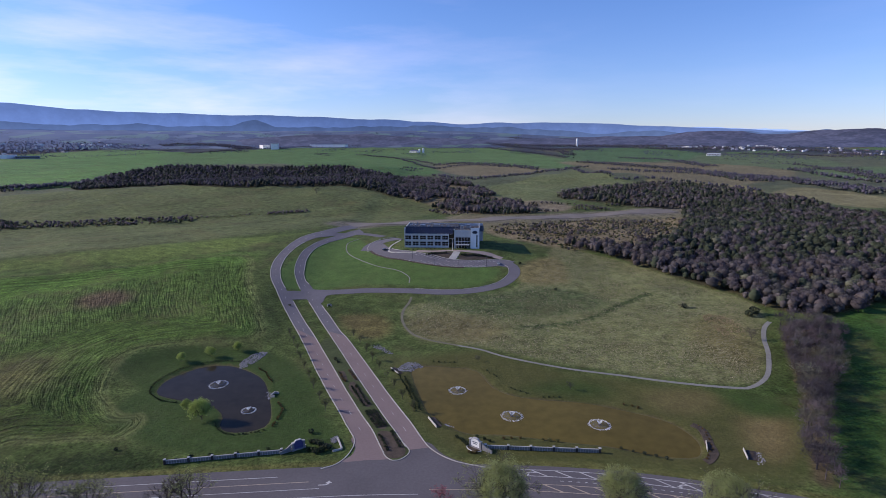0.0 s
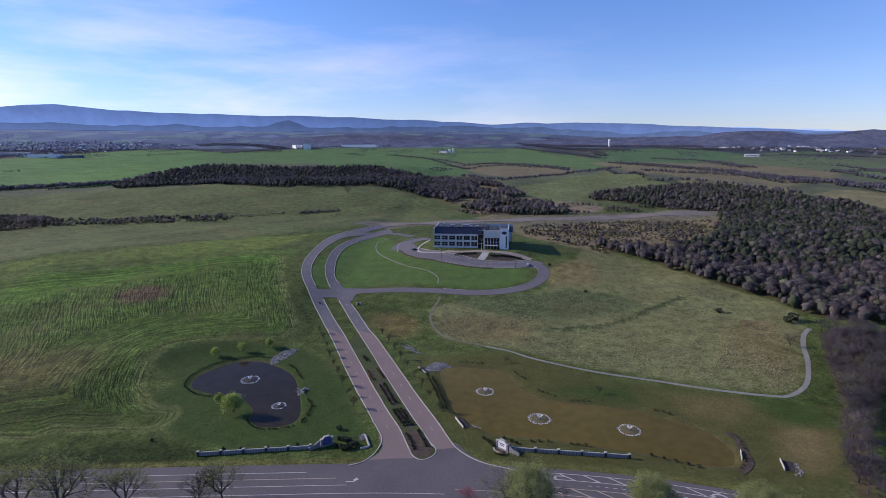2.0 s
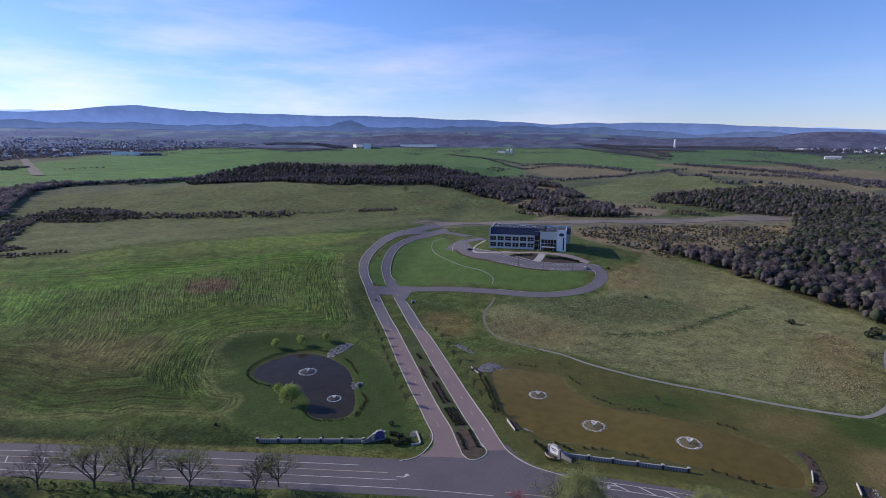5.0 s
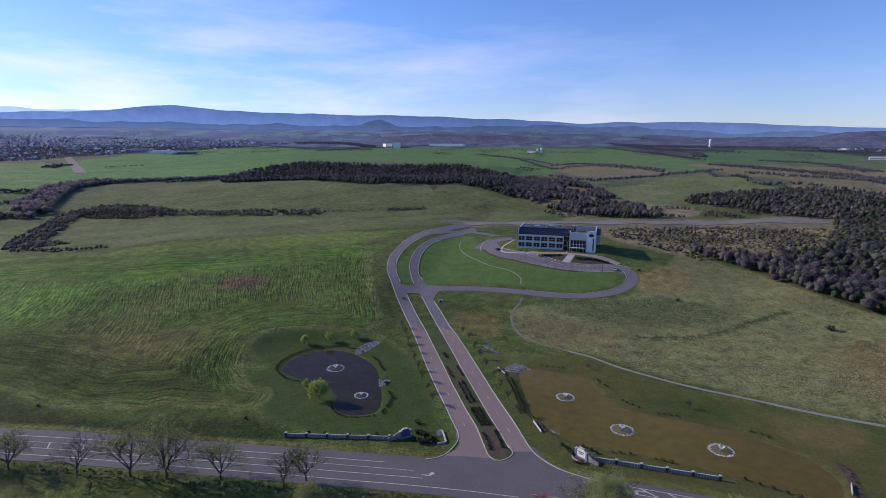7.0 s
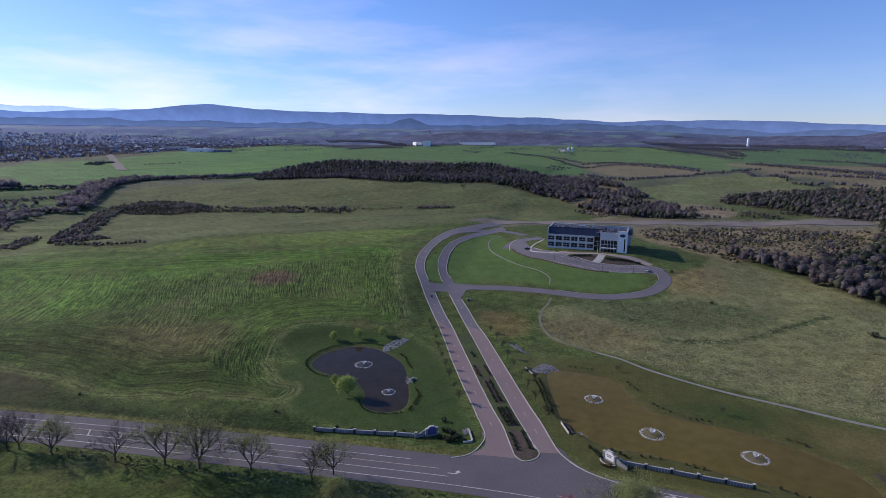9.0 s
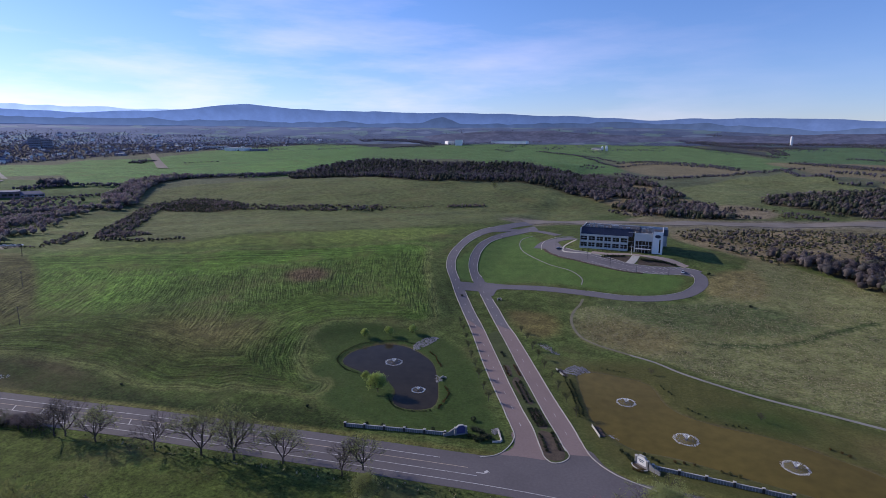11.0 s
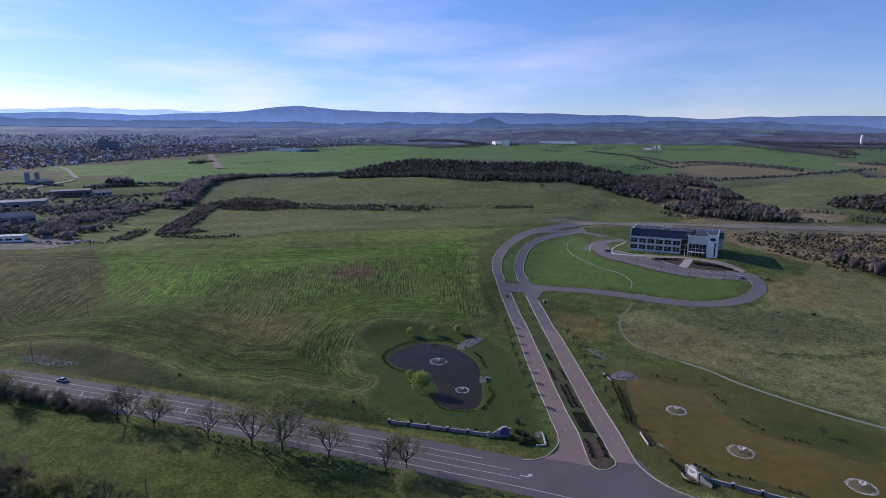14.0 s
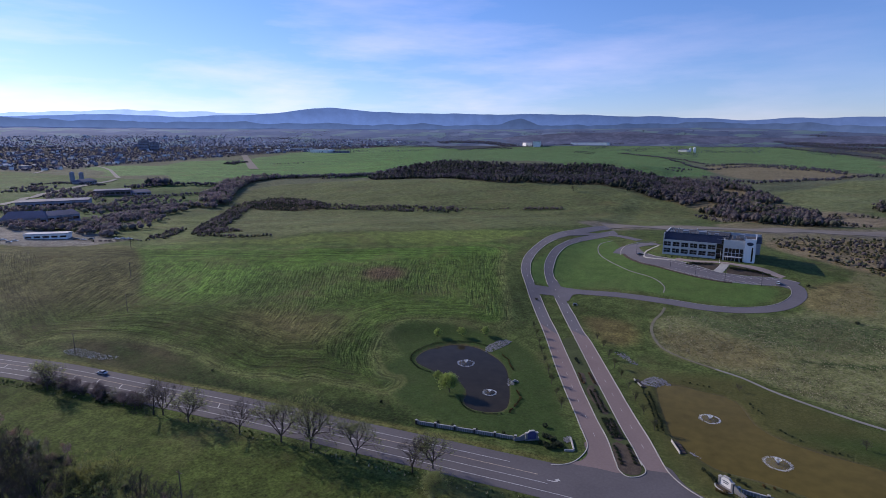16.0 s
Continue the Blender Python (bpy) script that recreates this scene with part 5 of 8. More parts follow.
def plant(kind, at, scale, group, first={}):
    x, y = at
    m = pose(x, y, on_ground(x, y) - 0.05, 0, 0, rnd.uniform(0, 360))
    if kind.name not in first:
        first[kind.name] = True
        kind.matrix_basis = m @ Matrix.Scale(scale, 4)
        ob = kind
    else:
        ob = copy_thing(kind, m)
        ob.scale = (scale, scale, scale)
    return tagged(ob, group=group)


ROW = "trees along the main road"
for at, kind, scale in (
    ((-225, 105.8), BUD[0], 12.5), ((-171.8, 112.4), BARE[0], 13.2), ((-168.3, 113.5), BARE[1], 13.9), ((-155.7, 114.2), BUD[1], 12.5), ((-134.2, 116.6), BARE[0], 12.8),
    ((-118.2, 119), BUD[0], 15.6), ((-107.1, 120.2), BUD[1], 17.7), ((-91.8, 123.3), BUD[0], 12.6), ((-72.2, 123.5), BARE[1], 12), ((-67.6, 127.9), BUD[1], 11.7),
    ((-60.5, 115), GREEN[0], 9.4),
):
    plant(kind, at, scale / 13.2, ROW)
for at, kind, scale in (((14.7, 121.5), GREEN[0], 1.42), ((45.4, 122.8), GREEN[1], 1.22), ((68.9, 117.6), GREEN[0], 1.33)):
    plant(kind, at, scale, ROW)
REDBUD = tree_kind("redbud_tree", 71, 6.0, 0.7, 900, 0.16, (1.7, 0.55, 1.9), "small tree with rose-pink blossom by the road", 4)
plant(REDBUD, (-0.3, 129), 1.0, ROW)
for at, scale in (((-115.8, 225), 0.75), ((-105.2, 230.6), 0.8), ((-95.1, 236.3), 0.8), ((-93.9, 182.7), 0.7), ((-85, 174.9), 1.35)):
    plant(WILLOW[rnd.randint(0, 1)], at, scale, "trees round the dark pond")
for s in np.arange(24, 110, 10.2):
    for line, off in ((OUT_L, -4.2), (IN_R, 3.6)):
        p = cut(side(line, off), s, s + 1)[0]
        plant(SAPLING[rnd.randint(0, 1)], (round(float(p[0]), 1), round(float(p[1]), 1)), rnd.uniform(0.8, 1.1), "young trees along the boulevard")
for at, kind, scale in (
    ((-173.9, 68.5), TALLBARE[0], 1.0), ((-161.1, 68.6), TALLBARE[1], 0.9), ((-156.1, 71.7), TALLBARE[0], 0.85), ((-135.7, 75), LEAFING, 1.2), ((-142.5, 72.3), LEAFING, 1.1), ((-127.2, 76.9), TALLBARE[1], 0.8), ((-120, 78.1), TALLBARE[0], 0.75),
    ((-185.1, 72.3), TALLBARE[1], 0.9), ((-174.6, 71.7), BARE[0], 0.95), ((-164.5, 64.8), TALLBARE[1], 0.9), ((-151.8, 65.9), TALLBARE[0], 0.9), ((-142.2, 67), TALLBARE[1], 0.9), ((-113.8, 80), BARE[1], 0.7), ((-152.7, 61.8), BARE[1], 1.0), ((-159.9, 60.7), TALLBARE[0], 0.9),
):
    plant(kind, at, scale, "trees at the pasture's edge")


# ---- woods: bare hardwoods and cedars, built together ----
def lumpy(s, r, rings, sides, radius, z0, z1, rough):
    """A closed, uneven core of a crown: radius(u) over its height u from 0 to 1."""
    v, f = [(0, 0, z0)], []
    for i in range(1, rings):
        u = i / rings
        for k in range(sides):
            q = 2 * math.pi * (k + 0.5 * (i % 2)) / sides
            d = radius(u) * (1 + r.uniform(-rough, rough))
            v.append((d * math.cos(q), d * math.sin(q), z0 + (z1 - z0) * (u + r.uniform(-0.3, 0.3) / rings)))
    v.append((0, 0, z1))
    for k in range(sides):
        m = (k + 1) % sides
        f.append((0, 1 + m, 1 + k))
        for i in range(rings - 2):
            a = 1 + i * sides
            f.append((a + k, a + m, a + sides + m, a + sides + k))
        a = 1 + (rings - 2) * sides
        f.append((a + k, a + m, len(v) - 1))
    s.add(v, f)


def slip(s, r, c, out, z, slim):
    """A small leaf or spray of twigs at c, that faces roughly along out."""
    w = out + np.array([r.gauss(0, 0.4) for _ in range(3)])
    a = np.cross(w, [r.gauss(0, 1) for _ in range(3)])
    a /= np.linalg.norm(a) + 1e-9
    b = np.cross(w, a)
    b /= np.linalg.norm(b) + 1e-9
    s.add([c + a * z, c + b * z * slim, c - a * z, c - b * z * slim], [(0, 1, 2, 3)])


def proto(seed, kind, n):
    """A small wild tree for the woods, one metre tall: points, faces, and how many of the first faces are wood or shade
    core.
    """
    r = random.Random(seed)
    s = Shape()
    s.tube((0, 0, -0.05), (0, 0, 0.55), 0.022, 0.012, 3)
    limbs = 6 if n > 200 else 3 if n > 60 else 0
    if kind in ("bare", "crown"):
        for _ in range(limbs):
            q, z, lean = r.uniform(0, 6.28), r.uniform(0.15, 0.45), r.uniform(0.15, 0.32)
            s.tube((0, 0, z), (lean * math.cos(q), lean * math.sin(q), z + r.uniform(0.25, 0.42)), 0.012, 0.004, 3)
        if n < 200:
            # a dark core in bark colour stands for the shade inside the twig mass
            fat = 0.20 if kind == "bare" else 0.25
            lumpy(s, r, *((5, 6) if n > 60 else (4, 5) if n > 20 else (3, 4)), lambda u: fat * math.sqrt(max(0.0, 1 - (1.8 * u - 0.85) ** 2)), 0.14, 0.80, 0.35)
    wood = len(s.f)
    big = (110 / max(n, 16)) ** 0.5
    if kind in ("bare", "crown"):
        # twigs massed in a domed, lumpy crown; the bare kind is taller and thinner
        wide, high, count = (0.20, 0.25, 7) if kind == "bare" else (0.26, 0.24, 9)
        lumps = []
        for _ in range(count):
            v = np.array([r.gauss(0, 1), r.gauss(0, 1), r.gauss(0.4, 0.8)])
            lumps.append(v / np.linalg.norm(v) * np.array((wide, wide, high)) + np.array((0, 0, 0.56)))
        for _ in range(n):
            v = np.array([r.gauss(0, 1), r.gauss(0, 1), r.gauss(0.25, 0.9)])
            v /= np.linalg.norm(v)
            c = r.choice(lumps) + v * np.array((0.20, 0.20, 0.22)) * r.uniform(0.5, 1.0)
            c[2] = max(c[2], 0.06)
            if r.random() < (0.7 if n > 200 else 0.35):
                d = (v + np.array((0, 0, 0.6))) * r.uniform(0.05, 0.11)
                w = np.cross(d, [r.gauss(0, 1) for _ in range(3)])
                w = w / (np.linalg.norm(w) + 1e-9) * 0.010 * big
                s.add([c - d - w, c - d + w, c + d], [(0, 1, 2)])
            else:
                slip(s, r, c, v, r.uniform(0.034, 0.060) * big, 0.45)
    elif kind == "cedar":
        form = lambda u: 0.33 * (1 - u) ** 0.6 * min(1.0, 0.5 + 2.2 * u)  # noqa: E731
        lumpy(s, r, *((6, 8) if n > 40 else (4, 6) if n > 20 else (3, 5)), form, 0.04, 0.94, 0.24)
        for _ in range(n):
            u, q = r.random() ** 1.2, r.uniform(0, 6.28)
            d = (form(u) + 0.02) * r.uniform(0.85, 1.22)
            slip(s, r, np.array((d * math.cos(q), d * math.sin(q), 0.05 + 0.95 * u)), np.array((math.cos(q), math.sin(q), 0.6)), r.uniform(0.04, 0.08) * big ** 0.6, 0.6)
    elif kind == "round":
        form = lambda u: 0.40 * math.sqrt(max(0.0, 1 - (1.9 * u - 0.85) ** 2))  # noqa: E731
        lumpy(s, r, *((6, 8) if n > 20 else (4, 6) if n > 10 else (3, 5)), form, 0.10, 0.95, 0.22)
        for _ in range(n):
            u, q = r.random(), r.uniform(0, 6.28)
            d = (form(u) + 0.02) * r.uniform(0.9, 1.2)
            slip(s, r, np.array((d * math.cos(q), d * math.sin(q), 0.1 + 0.86 * u)), np.array((math.cos(q), math.sin(q), 2.0 * u - 0.6)), r.uniform(0.045, 0.085) * big ** 0.6, 0.6)
    else:
        lumpy(s, r, 4, 6, lambda u: 0.36 * math.sqrt(max(0.0, 1 - (1.8 * u - 0.7) ** 2)), 0.0, 0.78, 0.25)
        for _ in range(n):
            v = np.array([r.gauss(0, 1) for _ in range(3)])
            v /= np.linalg.norm(v)
            slip(s, r, v * np.array((0.42, 0.42, 0.40)) * r.uniform(0.7, 1.0) + np.array((0, 0, 0.42)), v, r.uniform(0.08, 0.14) * (60 / n) ** 0.3, 0.6)
    return np.array(s.v), s.f, wood


def woods(name, label, spots, kinds, mats, category="woods", hue=(1.0, 1.0, 1.0)):
    """All trees of a wood in one mesh. spots: x, y, height, width, kind, tint. hue: tints a whole stand; haze makes far
    ones bluer, some brighter.
    """
    v, starts, loops, mi, tint, n, total = [], [], [], [], [], 0, 0
    zs = land(np.array([p[0] for p in spots]), np.array([p[1] for p in spots])) - 0.1
    ready = []
    for k, (pv, pf, wood) in enumerate(kinds):
        sizes = np.array([len(f) for f in pf])
        ready.append((np.array([i for f in pf for i in f]), np.concatenate([[0], np.cumsum(sizes)[:-1]]), np.where(np.arange(len(pf)) < wood, 0, 1 + kind_mat[k])))
    for (x, y, h, w, kind, shade), z in zip(spots, zs):
        pv = kinds[kind][0]
        idx, first, mat = ready[kind]
        q = rnd.uniform(0, 6.28)
        c, s = math.cos(q), math.sin(q)
        v.append(np.stack([(pv[:, 0] * c - pv[:, 1] * s) * w + x, (pv[:, 0] * s + pv[:, 1] * c) * w + y, pv[:, 2] * h + z], 1))
        starts.append(first + total)
        loops.append(idx + n)
        mi.append(mat)
        total += len(idx)
        tint.append(np.tile((*(a_ * b_ for a_, b_ in zip(shade, hue)), 1.0), (len(pv), 1)))
        n += len(pv)
    me = bpy.data.meshes.new(name)
    v, starts, loops, mi = (np.concatenate(q) for q in (v, starts, loops, mi))
    me.vertices.add(len(v))
    me.vertices.foreach_set("co", v.ravel())
    me.loops.add(total)
    me.loops.foreach_set("vertex_index", loops.astype(np.int32))
    me.polygons.add(len(starts))
    me.polygons.foreach_set("loop_start", starts.astype(np.int32))
    for m in mats:
        me.materials.append(m)
    me.polygons.foreach_set("material_index", mi.astype(np.int32))
    a = me.attributes.new("tint", "FLOAT_COLOR", "POINT")
    a.data.foreach_set("color", np.concatenate(tint).astype(np.float32).ravel())
    me.update()
    me.validate()
    return tagged(new(name, me), label, category, kind="stuff")


def on_fast(x, y):
    return float(land(np.array([x]), np.array([y]))[0]) - 0.1



def kind_set(bare, cedar, low, high):
    return [proto(s, "bare", bare) for s in (1, 2, 3)] + [proto(s, "cedar", cedar) for s in (4, 5)] + [proto(s, "bush", low) for s in (6, 7)] + [proto(s, "round", max(cedar // 2, 8)) for s in (8, 9)] + [proto(s, "crown", high) for s in (10, 11)]


KINDS, MIDKINDS, FARKINDS = kind_set(96, 46, 30, 110), kind_set(36, 24, 14, 40), kind_set(7, 5, 4, 6)
DENSE = kind_set(300, 110, 40, 420)
# which leaf or twig each kind wears: bare, cedar, bush, round evergreen, round bare crown
kind_mat = [0, 0, 0, 1, 1, 2, 2, 1, 1, 0, 0]
WOODMATS = [surface("bark and inner shade", (0.115, 0.103, 0.102), 0.95, 0.3, 2.0, 0.3, tint="tint"), TWIG, NEEDLE, SHRUB]


def species(x, y, tall, mix, ragged=0.35, rounded=0.0):
    """Height, width, kind and shade of a wild tree or bush. mix: shares of bare, cedar and bush."""
    share = min(max(mix[1] + noise.noise((x * 0.02, y * 0.02, 3.0)) * 0.7, 0.02 if mix[1] else 0.0), 0.97)
    if rnd.random() < mix[2]:
        kind, h, wd = rnd.choice((5, 6)), rnd.uniform(0.8, 2.2), rnd.uniform(2.0, 3.6)
        t = rnd.choice(((0.9, 0.95, 0.8), (1.5, 1.2, 1.1), (1.9, 1.45, 1.3)))
        g = rnd.uniform(0.7, 1.2)
    elif rnd.random() < rounded:
        kind, h = rnd.choice((9, 10)), tall * rnd.uniform(0.6, 1.1)
        wd, g, t = h * rnd.uniform(1.1, 1.6), rnd.uniform(0.75, 1.15), rnd.choice(((0.75, 0.80, 0.76), (0.62, 0.64, 0.66), (0.95, 1.1, 0.75), (0.70, 0.66, 0.70)))
    elif rnd.random() < share:
        kind, h = rnd.choice((3, 7, 8, 8)), tall * rnd.uniform(0.5, 0.95)
        wd, g, t = h * rnd.uniform(0.8, 1.1), rnd.uniform(0.7, 1.35), (1.0, 1.0, 1.0)
    else:
        kind, h = rnd.choice((0, 1, 2)), tall * rnd.uniform(1 - ragged, 1.1)
        wd, g = h * rnd.uniform(1.05, 1.5), rnd.uniform(0.75, 1.15)
        t = rnd.choice(((0.8, 0.78, 0.78), (0.95, 0.92, 0.92), (1.15, 1.1, 1.08), (0.9, 0.82, 0.82)))
    return h, wd, kind, tuple(g * c for c in t)


def fill(ring, gap, tall, mix, thin=0.0, soft=6.0, clumps=None, grain=0.035, squash=1.0, rounded=0.3, blend=None):
    """Scattered spots inside a ring; clumps: only where a wide noise is above this. blend: gives the mix at a place."""
    ring = spline(ring, 20, True)
    lo, hi = ring.min(0), ring.max(0)
    gx_, gy_ = np.meshgrid(np.arange(lo[0], hi[0], gap), np.arange(lo[1], hi[1], gap))
    px_ = gx_.ravel() + np.array([rnd.uniform(-0.5, 0.5) * gap for _ in range(gx_.size)])
    py_ = gy_.ravel() + np.array([rnd.uniform(-0.5, 0.5) * gap for _ in range(gx_.size)])
    keep = inside(px_, py_, ring)
    out = []
    for x, y, k in zip(px_, py_, keep):
        if k < rnd.uniform(-soft, soft * 0.5) or rnd.random() < thin:
            continue
        if clumps is not None and noise.noise((x * grain, y * grain * squash, 9.0)) + rnd.uniform(-0.08, 0.08) < clumps:
            continue
        here = blend(x, y) if blend else mix
        out.append((float(x), float(y), *species(x, y, tall, here, rounded=rounded * here[0])))
    return out


def hedge(line, wide, gap, tall, mix, thin=0.0):
    line = spline(line, gap)
    out = []
    for p, q in zip(line, line[1:]):
        d = (q - p) / (np.linalg.norm(q - p) + 1e-9)
        for _ in range(max(1, round(wide / gap))):
            c = p + (q - p) * rnd.random() + np.array((d[1], -d[0])) * rnd.uniform(-wide / 2, wide / 2)
            if rnd.random() >= thin:
                out.append((float(c[0]), float(c[1]), *species(c[0], c[1], tall, mix, rounded=0.5)))
    return out


EDGE = np.array([(90.4, 422.8), (134.3, 362.3), (171.7, 307.4), (189.4, 273)])


def wood_blend(x, y):
    """Bare trees along the meadow's edge and round the field corner, cedars deeper in."""
    deep = float(along(np.array([x]), np.array([y]), EDGE)[0])
    cedar = 0.32 + 0.48 * min(1.0, max(0.0, (deep - 22) / 50)) - 0.45 * math.exp(-((x - 215) ** 2 + (y - 290) ** 2) / 45**2)
    return (1 - cedar, max(cedar, 0.05), 0.03)


woods("woods", "mixed wood of bare hardwoods and dark cedars", fill(WOOD_RIGHT, 4.9, 9.0, (0.4, 0.66, 0.03), rounded=0.45, blend=wood_blend), KINDS, WOODMATS, hue=(0.88, 0.88, 0.88))
woods("woods", "belt of bare and evergreen trees beyond the gravel road", fill(WOOD_BEHIND, 7.4, 9, (0.5, 0.6, 0.02)), MIDKINDS, WOODMATS, hue=(0.85, 0.85, 0.85))
woods("hedgerow", "dense bare hedgerow trees beside the green field", fill(HEDGE_RIGHT, 3.8, 10.0, (0.85, 0.10, 0.10), soft=2.5, thin=0.1, rounded=0.8), DENSE, WOODMATS, hue=(1.02, 0.97, 0.98))
woods("scrub", "brown scrub and cedars on the rough slope", fill(SCRUB, 4.2, 3.8, (0.8, 0.3, 0.5), clumps=0.06, grain=0.05, rounded=0.7) + fill(SCRUB, 5.2, 2.4, (0.4, 0.1, 0.8), thin=0.3) + fill(SCRUB_BACK, 4.5, 4.5, (0.7, 0.3, 0.4), clumps=0.04), MIDKINDS, WOODMATS, "scrub")
# darkened ridge stand, with a little blue haze in its hue
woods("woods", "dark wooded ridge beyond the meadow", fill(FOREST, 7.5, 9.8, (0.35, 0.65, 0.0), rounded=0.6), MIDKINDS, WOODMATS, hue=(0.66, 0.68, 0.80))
woods("woods", "grey-brown valley trees behind the office", fill(VALLEY, 5.6, 10, (0.6, 0.35, 0.05), clumps=-0.10, grain=0.02), MIDKINDS, WOODMATS, hue=(1.0, 0.98, 1.0))
woods("scrub", "dark thicket across the meadow", fill(THICKET, 3.8, 4.4, (0.1, 0.85, 0.3), soft=7)
      + hedge([(-399, 328.5), (-444.1, 373), (-485.9, 420.6), (-545.5, 490.5), (-592.5, 550.4), (-611.7, 595.7), (-594.9, 624.8), (-551.8, 625.9), (-494.9, 610.1)], 26, 3.4, 4.6, (0.1, 0.65, 0.35))
      + hedge([(-384.6, 307.5), (-383.1, 319.8), (-357, 317.3), (-329.1, 335.3)], 9, 2.6, 3.0, (0.1, 0.6, 0.5))
      + hedge([(-415.2, 337.7), (-416.4, 354.4), (-383, 339)], 26, 3.0, 3.6, (0.1, 0.5, 0.5))
      + hedge([(-408.5, 286.7), (-434.5, 317.8), (-460.6, 349.5)], 14, 3.0, 3.4, (0.3, 0.3, 0.4))
      + hedge([(-496.1, 609.1), (-457.8, 610.5), (-411.5, 611.3), (-375, 624.8), (-339.4, 623), (-299.5, 643.2)], 34, 3.2, 4.4, (0.1, 0.6, 0.5), 0.25) + hedge([(-299.5, 643.2), (-257, 656.8), (-225.5, 666.6)], 14, 4.0, 2.6, (0.1, 0.6, 0.5), 0.55)
      + hedge([(-219.1, 670.4), (-198.6, 677.8), (-172, 689.4)], 12, 3.4, 4.0, (0.6, 0.3, 0.1)), MIDKINDS, WOODMATS, "scrub", hue=(1.35, 1.25, 1.2))
